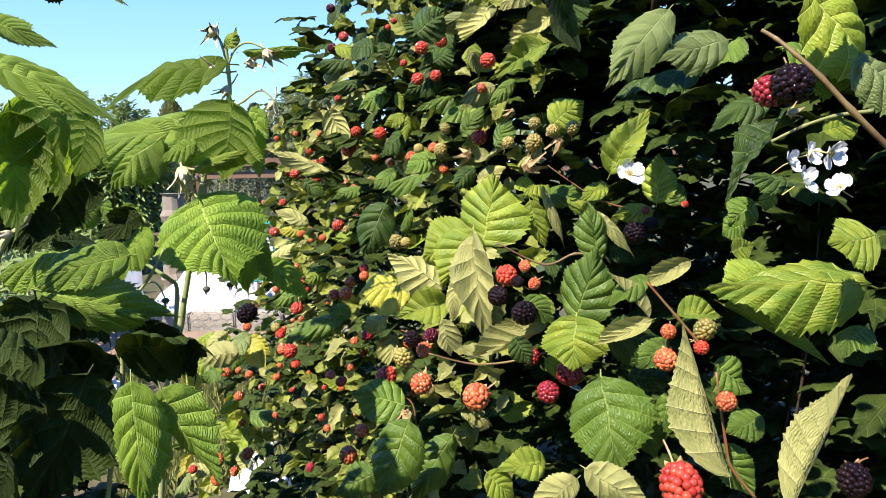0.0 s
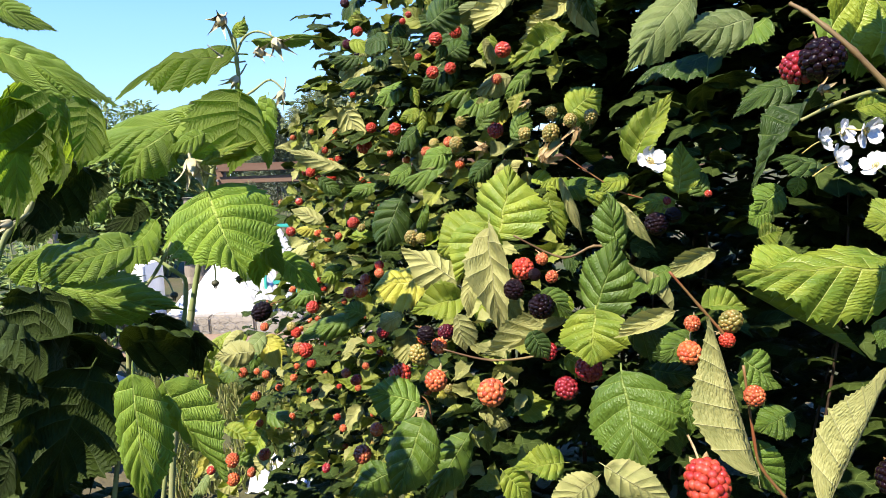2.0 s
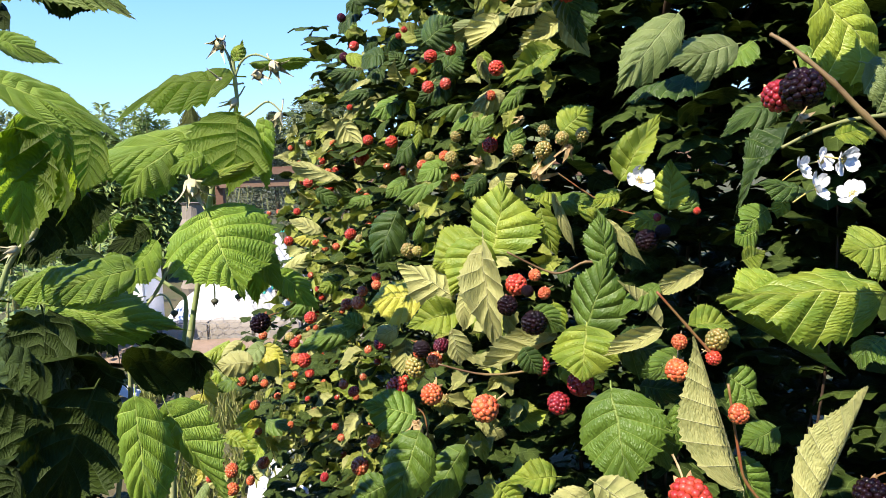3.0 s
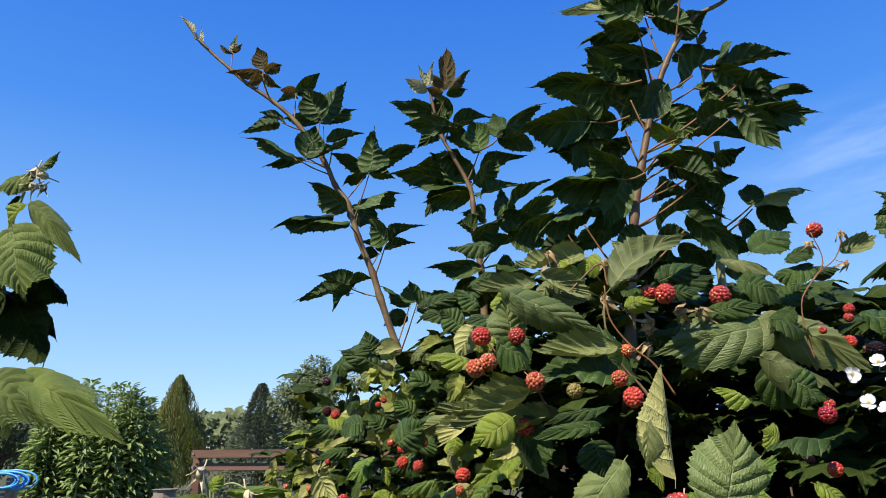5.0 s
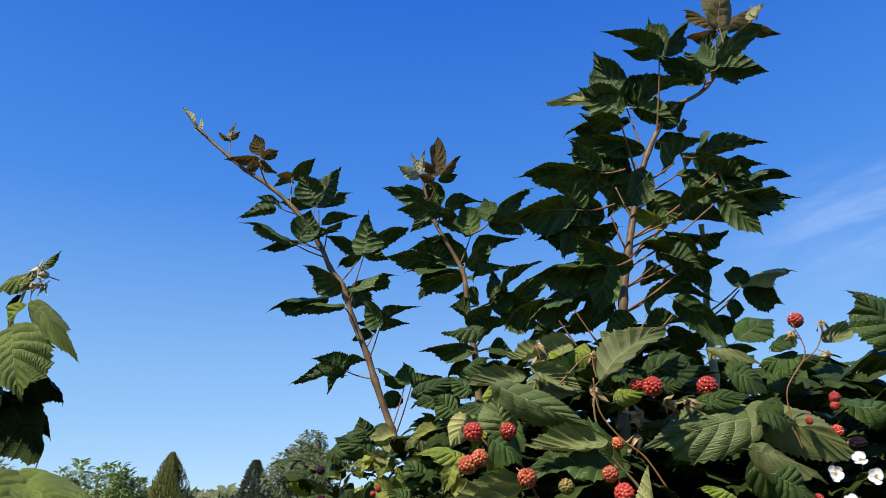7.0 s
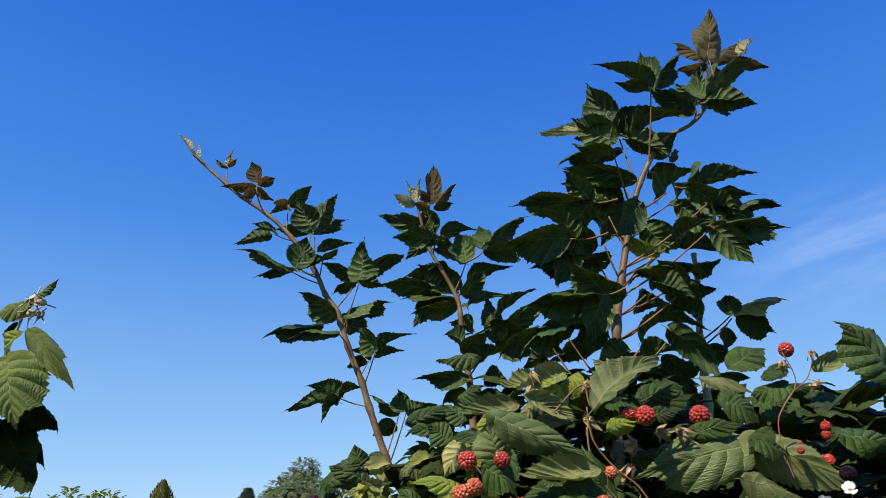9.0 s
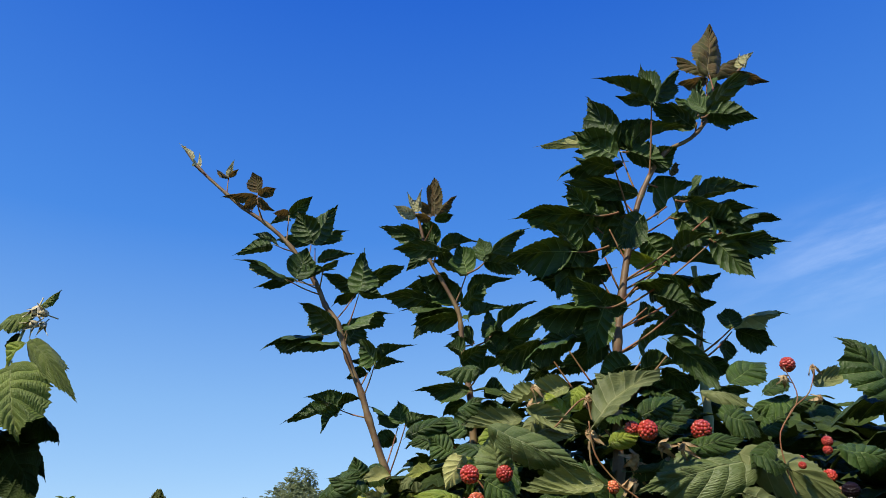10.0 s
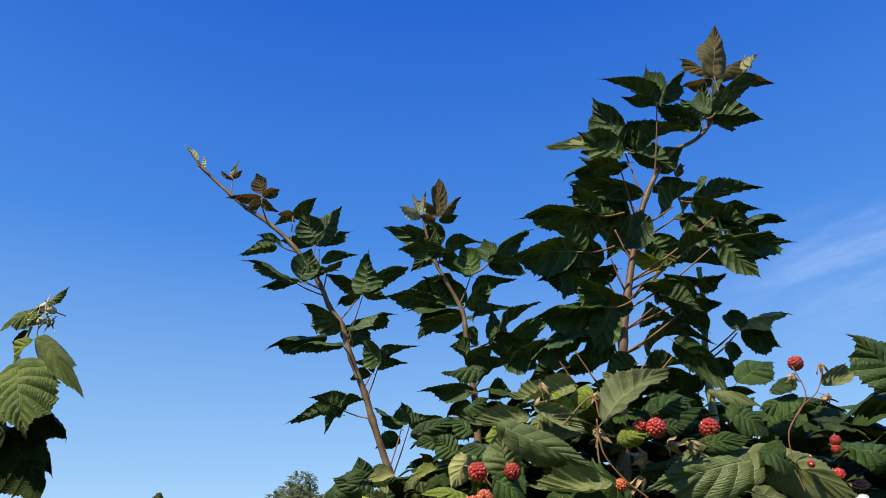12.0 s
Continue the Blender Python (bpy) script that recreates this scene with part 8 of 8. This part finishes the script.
berry(bush, (-0.336, 1.808, 1.230), 0.0211, "o")
berry(bush, (-0.331, 1.808, 1.200), 0.0238, "r")
berry(bush, (-0.296, 1.808, 1.251), 0.0184, "r")
berry(bush, (-0.284, 1.808, 1.222), 0.0211, "o")
berry(bush, (-0.282, 1.808, 1.185), 0.0238, "r")
berry(bush, (-0.264, 1.808, 1.228), 0.0184, "r")
berry(bush, (-0.267, 1.808, 1.289), 0.0184, "o")
berry(bush, (-0.273, 1.808, 1.265), 0.0210, "r")
berry(bush, (-0.419, 1.952, 1.052), 0.0261, "r")
berry(bush, (-0.349, 1.952, 1.046), 0.0203, "o")
berry(bush, (-0.329, 1.952, 1.053), 0.0231, "o")
berry(bush, (-0.325, 1.952, 1.031), 0.0203, "o")
berry(bush, (-0.393, 1.952, 1.127), 0.0202, "r")
berry(bush, (-0.404, 1.350, 0.697), 0.0250, "o")
berry(bush, (-0.405, 1.350, 0.662), 0.0250, "o")
berry(bush, (-0.466, 1.760, 0.540), 0.0295, "o")
berry(bush, (-0.435, 1.808, 0.687), 0.0191, "o")
berry(bush, (-0.653, 2.240, 0.510), 0.0242, "o")
berry(bush, (-0.708, 2.560, 0.517), 0.0238, "o")
berry(bush, (-0.432, 1.952, 0.669), 0.0207, "o")
berry(bush, (-0.423, 1.952, 0.699), 0.0177, "o")
berry(bush, (-0.409, 1.808, 0.613), 0.0192, "o")
berry(bush, (-0.444, 1.808, 0.593), 0.0192, "o")
berry(bush, (-0.365, 1.760, 0.588), 0.0187, "gn", 0.8)
berry(bush, (-0.231, 1.440, 0.739), 0.0149, "r")
berry(bush, (-0.257, 1.440, 0.640), 0.0172, "dr")
berry(bush, (-0.039, 0.960, 1.000), 0.0158, "o")
berry(bush, (-0.221, 1.440, 0.717), 0.0149, "o")
berry(bush, (-0.151, 1.280, 0.880), 0.0129, "o")
berry(bush, (0.106, 0.832, 0.976), 0.0245, "dr")
berry(bush, (0.134, 0.864, 0.986), 0.0302, "dr")
berry(bush, (0.095, 0.880, 1.001), 0.0202, "dr")
berry(bush, (-0.036, 0.960, 1.004), 0.0224, "k")
berry(bush, (0.221, 0.928, 1.127), 0.0272, "k")
berry(bush, (0.242, 0.960, 1.150), 0.0103, "dr")
berry(bush, (0.277, 0.928, 1.158), 0.0086, "r")
berry(bush, (-0.112, 1.200, 0.954), 0.0205, "dr")
berry(bush, (-0.014, 1.040, 0.988), 0.0217, "dk")
berry(bush, (0.239, 0.928, 1.136), 0.0185, "k")
berry(bush, (0.068, 1.248, 1.251), 0.0259, "dr")
berry(bush, (0.262, 0.910, 1.491), 0.0177, "o")
berry(bush, (0.202, 0.576, 1.339), 0.0230, "r")
berry(bush, (0.437, 0.800, 1.421), 0.0121, "r")
berry(bush, (0.409, 0.800, 1.367), 0.0099, "k")
berry(bush, (0.144, 0.960, 1.404), 0.0245, "r")
berry(bush, (0.079, 1.040, 1.424), 0.0149, "o")
berry(bush, (0.185, 0.960, 1.406), 0.0177, "r")
berry(bush, (0.067, 1.184, 1.319), 0.0172, "o")
berry(bush, (0.390, 0.720, 1.360), 0.0145, "r")
berry(bush, (0.088, 0.896, 1.507), 0.0242, "r")
berry(bush, (0.130, 0.896, 1.507), 0.0215, "r")
berry(bush, (0.080, 0.880, 1.468), 0.0234, "o")
berry(bush, (0.094, 0.880, 1.475), 0.0222, "o")
berry(bush, (0.532, 0.910, 1.501), 0.0163, "r")
berry(bush, (0.554, 0.942, 1.536), 0.0128, "r")
berry(bush, (0.454, 0.736, 1.469), 0.0163, "k")
berry(bush, (0.382, 0.704, 1.407), 0.0171, "dr")
berry(bush, (0.011, 1.200, 1.390), 0.0193, "r")
berry(bush, (-0.018, 1.200, 1.381), 0.0210, "r")
berry(bush, (-0.160, 1.440, 1.443), 0.0193, "r")
berry(bush, (-0.192, 1.520, 1.511), 0.0184, "dk")
berry(bush, (0.485, 0.880, 1.510), 0.0093, "r")
berry(bush, (0.274, 0.896, 1.540), 0.0165, "o")
berry(bush, (0.556, 0.942, 1.547), 0.0146, "r")
berry(bush, (0.517, 0.942, 1.526), 0.0086, "r")
berry(bush, (0.502, 0.896, 1.637), 0.0203, "r")
berry(bush, (0.234, 0.840, 1.452), 0.0195, "o")
berry(bush, (0.245, 0.830, 1.431), 0.0231, "r")
berry(bush, (0.286, 0.880, 1.556), 0.0190, "r")
berry(bush, (0.302, 0.870, 1.552), 0.0254, "r")
berry(bush, (0.386, 0.920, 1.560), 0.0276, "r")
berry(bush, (0.145, 0.860, 1.451), 0.0231, "o")
berry(bush, (0.192, 0.880, 1.442), 0.0196, "gn")

# flowers, buds and dried calyces
raspberry_bud(raspberry, (-0.234, 0.912, 1.357), 0.0290)
raspberry_bud(raspberry, (-0.180, 0.912, 1.332), 0.0291)
raspberry_bud(raspberry, (-0.199, 0.912, 1.322), 0.0238)
raspberry_bud(raspberry, (-0.233, 0.912, 1.314), 0.0256)
raspberry_bud(raspberry, (-0.223, 0.912, 1.296), 0.0215)
raspberry_bud(raspberry, (-0.176, 0.912, 1.279), 0.0215)
raspberry_bud(raspberry, (-0.272, 0.896, 1.209), 0.0373)
raspberry_bud(raspberry, (-0.326, 0.672, 1.164), 0.0159)
raspberry_bud(near_raspberry, (-0.508, 0.960, 1.746), 0.0295)
raspberry_bud(near_raspberry, (-0.494, 0.960, 1.737), 0.0255)
raspberry_bud(near_raspberry, (-0.507, 0.960, 1.724), 0.0270)
raspberry_bud(near_raspberry, (-0.494, 0.960, 1.723), 0.0231)
pod(raspberry, (-0.244, 0.864, 1.086), 0.0081)
pod(raspberry, (-0.287, 0.864, 1.075), 0.0081)
pod(raspberry, (-0.219, 0.864, 1.090), 0.0075)
flower(bush, (0.203, 0.888, 1.194), 0.0291)
flower(bush, (0.249, 0.640, 1.203), 0.0176)
flower(bush, (0.267, 0.648, 1.208), 0.0179)
flower(bush, (0.278, 0.640, 1.209), 0.0214)
flower(bush, (0.260, 0.640, 1.189), 0.0215)
flower(bush, (0.277, 0.624, 1.185), 0.0186)
flower(bush, (0.395, 0.680, 1.439), 0.0135)
flower(bush, (0.426, 0.690, 1.451), 0.0135)
flower(bush, (0.394, 0.660, 1.414), 0.0135)
flower(bush, (0.415, 0.670, 1.409), 0.0135)
flower(bush, (0.431, 0.680, 1.436), 0.0135)
dry_calyx(bush, (0.300, 0.942, 1.523), 0.0223)
dry_calyx(bush, (0.348, 0.942, 1.525), 0.0236)
dry_calyx(bush, (0.248, 0.942, 1.561), 0.0198)
dry_calyx(bush, (0.287, 0.910, 1.497), 0.0189)
dry_calyx(bush, (0.245, 0.912, 1.600), 0.0187)
dry_calyx(bush, (0.176, 0.960, 1.600), 0.0166)
dry_calyx(bush, (0.182, 0.960, 1.626), 0.0152)
dry_calyx(bush, (0.493, 0.896, 1.619), 0.0144)
dry_calyx(bush, (0.534, 0.896, 1.633), 0.0130)
dry_calyx(bush, (0.525, 0.880, 1.590), 0.0126)
dry_calyx(bush, (0.325, 0.896, 1.536), 0.0207)
dry_calyx(bush, (0.350, 0.896, 1.536), 0.0193)
dry_calyx(bush, (0.293, 0.910, 1.525), 0.0209)
dry_calyx(bush, (-0.047, 0.992, 0.901), 0.0208)
dry_calyx(bush, (0.111, 1.008, 1.203), 0.0230)
dry_calyx(bush, (0.149, 1.008, 1.235), 0.0175)
dry_calyx(bush, (0.047, 1.216, 1.225), 0.0219)
dry_calyx(bush, (0.109, 1.152, 1.283), 0.0126)
dry_calyx(bush, (0.257, 0.656, 1.239), 0.0094)

# ---------- foliage deep in the hedge ----------
rng = random.Random(21)
FOOT_A, FOOT_B = Vector((0.62, 0.42, 0)), Vector((-0.42, 2.05, 0))
OUT = Vector((-0.84, -0.54, 0))


def hedge_places(count, s0, s1, d0, d1, z0, z1, ln):
    rows = []
    for k in range(count):
        s = rng.uniform(s0, s1)
        crest = min(z1, 1.64 if s < 0.78 else 1.64 - 0.95 * (s - 0.78))
        z = z0 + (crest - z0) * rng.random() ** 0.75
        deep = d0 + (d1 - d0) * rng.random()
        belly = (0.10 if s > 0.62 else -0.15) * max(0.0, 1.2 - z)
        p = FOOT_A.lerp(FOOT_B, s) - OUT * (deep - belly) + Vector((0, 0, z))
        p += Vector((rng.gauss(0, 0.02), rng.gauss(0, 0.02), 0))
        a = rng.uniform(0, 6.28)
        for lob in (-0.9, 0.0, 0.9):
            y = (math.cos(a + lob), math.sin(a + lob), rng.uniform(-0.6, 0.25))
            f = (OUT.x * 0.15 + rng.gauss(0, 0.3), OUT.y * 0.15 + rng.gauss(0, 0.3), 0.9)
            w = ln * rng.uniform(0.7, 1.2)
            rows.append((tuple(p), y, f, w, w * rng.uniform(0.55, 0.72)))
    return rows


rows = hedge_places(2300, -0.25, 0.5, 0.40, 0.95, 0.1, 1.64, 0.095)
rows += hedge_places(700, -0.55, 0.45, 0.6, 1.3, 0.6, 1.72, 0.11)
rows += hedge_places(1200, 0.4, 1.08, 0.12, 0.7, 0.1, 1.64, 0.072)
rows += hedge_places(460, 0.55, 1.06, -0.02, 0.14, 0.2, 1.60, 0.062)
for k in range(1250):
    # the far side of the hedge
    y = rng.uniform(1.9, 3.2)
    x = y * rng.uniform(0.0, 0.85)
    z = rng.uniform(0.4, 1.62 + 0.1 * (y - 1.9)) if k < 750 else rng.uniform(0.05, 1.1)
    a = rng.uniform(0, 6.28)
    for lob in (-0.9, 0.0, 0.9):
        w = 0.12 * rng.uniform(0.7, 1.2)
        rows.append(((x, y, z), (math.cos(a + lob), math.sin(a + lob), rng.uniform(-0.9, 0.3)), (rng.gauss(0, .4), rng.gauss(0, .4), 1), w, w * 0.64))
for k in range(520):
    # the row runs on behind, lower and farther off
    y = rng.uniform(1.95, 4.6)
    low = rng.random() < 0.4
    x = -y * (rng.uniform(0.18, 0.30) if low else rng.uniform(0.05, 0.225))
    z = rng.uniform(0.02, 0.5) if low else rng.uniform(0.2, 1.15)
    a = rng.uniform(0, 6.28)
    for lob in (-0.9, 0.0, 0.9):
        w = 0.065 * rng.uniform(0.7, 1.2)
        rows.append(((x, y, z), (math.cos(a + lob), math.sin(a + lob), rng.uniform(-0.7, 0.4)), (-0.4 + rng.gauss(0, .35), -0.3 + rng.gauss(0, .35), 0.8), w, w * 0.62))
for k in range(520):
    # the hedge's back, up to its crown
    y = rng.uniform(1.75, 2.3)
    side = rng.uniform(0.0, 0.62)
    x = y * side
    z = rng.uniform(1.25, 1.25 + (0.20 + 0.08 * min(1.0, side * 5)) * y)
    a = rng.uniform(0, 6.28)
    for lob in (-0.9, 0.0, 0.9):
        w = 0.10 * rng.uniform(0.7, 1.2)
        rows.append(((x, y, z), (math.cos(a + lob), math.sin(a + lob), rng.uniform(-0.9, 0.2)), (rng.gauss(0, .4), rng.gauss(0, .4), 1), w, w * 0.64))
for k in range(220):
    # the crown of the hedge, below the tall canes
    y = rng.uniform(1.35, 1.9)
    side = rng.uniform(0.03, 0.38)
    x = y * side
    z = 1.46 + y * rng.uniform(-0.05, 0.12 + 0.09 * min(1.0, max(0.0, side * 5)))
    a = rng.uniform(0, 6.28)
    for lob in (-0.9, 0.0, 0.9):
        w = 0.085 * rng.uniform(0.7, 1.2)
        rows.append(((x, y, z), (math.cos(a + lob), math.sin(a + lob), rng.uniform(-0.6, 0.3)), (rng.gauss(0, .3), rng.gauss(0, .3), 1), w, w * 0.64))
scatter("foliage", bush, "fill", rows, LOW_LEAF, "bramble leaves inside the hedge, coloured dark for shade")
for k in range(22):
    s, d = rng.uniform(-0.1, 1.1), rng.uniform(0.3, 0.6)
    p = FOOT_A.lerp(FOOT_B, s) - OUT * d
    q = p + OUT * rng.uniform(0.0, 0.1) + Vector((rng.uniform(-.2, .2), rng.uniform(-.2, .2), 0))
    stem("cane", bush, [tuple(p), (p.x + 0.03, p.y, 0.5), (q.x, q.y, 1.0), (q.x + rng.uniform(-.1, .1), q.y, rng.uniform(1.15, 1.35))], 0.0035, 0.0015, M_CANE_SHADED)
for k in range(90):
    s = rng.uniform(0.58, 1.04)
    p = FOOT_A.lerp(FOOT_B, s) - OUT * rng.uniform(-0.06, 0.04)
    berry(bush, (p.x, p.y, rng.uniform(0.45, 1.3)), rng.uniform(0.013, 0.019), rng.choice(["o", "o", "o", "gn", "r"]))

# ---------- low leaves and fruit at the hedge's far foot ----------
low = random.Random(8)
for k in range(46):
    y = low.uniform(1.55, 2.1)
    p = Vector((y * low.uniform(-0.36, -0.25), y, 1.27 - y * low.uniform(0.23, 0.45)))
    if k % 4 == 3:
        berry(bush, tuple(p + Vector((0.03, -0.03, 0.0))), low.uniform(0.020, 0.026), low.choice(["o", "o", "r"]))
        continue
    w = low.uniform(0.055, 0.095)
    d = Vector((low.gauss(-0.2, 0.6), low.gauss(-0.3, 0.3), low.gauss(-0.5, 0.4))).normalized()
    leaf(bush, tuple(p), tuple(p + d * w), w * low.uniform(0.45, 0.6), low.choice([0, 1, 2, 3]), low.choice(["y", "p", "m", "yy", "s", "y"]), low.uniform(-35, 35))

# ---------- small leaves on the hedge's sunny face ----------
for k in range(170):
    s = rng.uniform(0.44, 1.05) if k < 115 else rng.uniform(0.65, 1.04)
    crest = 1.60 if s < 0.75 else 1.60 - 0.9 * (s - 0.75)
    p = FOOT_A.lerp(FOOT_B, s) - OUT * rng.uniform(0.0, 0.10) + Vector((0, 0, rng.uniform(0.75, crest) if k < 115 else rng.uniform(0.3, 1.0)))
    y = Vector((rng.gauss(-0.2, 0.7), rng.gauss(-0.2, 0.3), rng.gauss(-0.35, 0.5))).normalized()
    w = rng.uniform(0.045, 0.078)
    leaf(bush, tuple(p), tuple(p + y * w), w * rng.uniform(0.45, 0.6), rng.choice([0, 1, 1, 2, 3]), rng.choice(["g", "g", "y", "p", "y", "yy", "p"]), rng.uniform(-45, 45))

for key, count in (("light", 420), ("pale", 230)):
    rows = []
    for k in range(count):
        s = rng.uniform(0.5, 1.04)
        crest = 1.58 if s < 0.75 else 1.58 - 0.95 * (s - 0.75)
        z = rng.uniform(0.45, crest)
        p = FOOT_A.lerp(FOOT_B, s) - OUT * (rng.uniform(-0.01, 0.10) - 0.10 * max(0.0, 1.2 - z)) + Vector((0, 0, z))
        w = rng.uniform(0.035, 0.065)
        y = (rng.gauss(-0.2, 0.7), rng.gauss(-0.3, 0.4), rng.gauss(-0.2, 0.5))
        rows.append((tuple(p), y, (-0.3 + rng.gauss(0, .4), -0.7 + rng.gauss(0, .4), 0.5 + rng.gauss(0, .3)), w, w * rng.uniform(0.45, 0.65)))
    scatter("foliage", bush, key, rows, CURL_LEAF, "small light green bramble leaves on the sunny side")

# ---------- more leaves round the tall canes ----------
def leafy(cane, foot, top, count, reach, ln):
    """Threes of leaflets on both sides of a cane, from foot to top."""
    foot, top = Vector(foot), Vector(top)
    for k in range(count):
        p = foot.lerp(top, rng.random())
        a = rng.uniform(0, 6.28)
        out = Vector((math.cos(a), math.sin(a) * 0.8 + 0.35, rng.uniform(-0.1, 0.4)))
        hub = p + out * reach * rng.uniform(0.35, 1.0)
        for lob in (-1.0, 0.0, 1.0):
            y = Vector((math.cos(a + lob), math.sin(a + lob), rng.uniform(-0.5, 0.1))).normalized()
            w = ln * rng.uniform(0.75, 1.1)
            leaf(cane, tuple(hub), tuple(hub + y * w), w * 0.55, k % 2, "g", rng.uniform(-30, 30), LIFT)


leafy(cane_tall, (0.400, 1.376, 1.575), (0.527, 1.376, 2.164), 6, 0.155, 0.10)
leafy(cane_upright, (0.146, 1.680, 1.618), (0.097, 1.680, 2.060), 4, 0.12, 0.085)

# ---------- raspberry undergrowth ----------
rows = []
for k in range(1500):
    x = rng.uniform(-1.25, -0.30)
    y = rng.uniform(0.70, 1.45)
    z = rng.uniform(0.05, 1.0)
    if x / y > (-0.42 if z < 0.62 else -0.50):
        continue
    a = rng.uniform(0, 6.28)
    for lob in (-0.9, 0.0, 0.9):
        w = 0.085 * rng.uniform(0.7, 1.2)
        rows.append(((x, y, z), (math.cos(a + lob), math.sin(a + lob), rng.uniform(-0.8, 0.2)), (rng.gauss(0, .3), rng.gauss(0, .3), 1), w, w * 0.66))
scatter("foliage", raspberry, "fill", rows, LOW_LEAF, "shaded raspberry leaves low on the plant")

# ---------- grass between the rows ----------
rows = []
for k in range(9000):
    x, y = rng.uniform(-2.0, -0.5), rng.uniform(2.3, 4.85)
    if noise.noise(Vector((x * 2.2, y * 2.2, 4))) < -0.12 or x / y < -0.46:
        continue
    s = rng.uniform(0.04, 0.13)
    rows.append(((x, y, 0.0), (rng.gauss(0, .4), rng.gauss(0, .4), 1), (rng.gauss(0, .5), -1, 0.4), s, 0.012))
tagged(scatter("grass_tufts", None, "grass", rows, TINY_LEAF), "tufts of dry light green grass between the rows", "grass", kind="stuff")

# ---------- unseen row of leaves added behind the camera to hold off sky light ---
rows = []
for k in range(1500):
    x, y, z = rng.uniform(-3.0, 3.0), rng.uniform(-1.7, -0.9), rng.uniform(0.05, 1.9)
    a = rng.uniform(0, 6.28)
    for lob in (-0.9, 0.0, 0.9):
        w = 0.13 * rng.uniform(0.7, 1.2)
        rows.append(((x, y, z), (math.cos(a + lob), math.sin(a + lob), rng.uniform(-0.7, 0.2)), (rng.gauss(0, .4), rng.gauss(0, .4), 1), w, w * 0.66))
tagged(scatter("raspberry_row", None, "fill", rows, LOW_LEAF), "unseen leafy row added behind the camera to block low sky", "plants", kind="stuff")
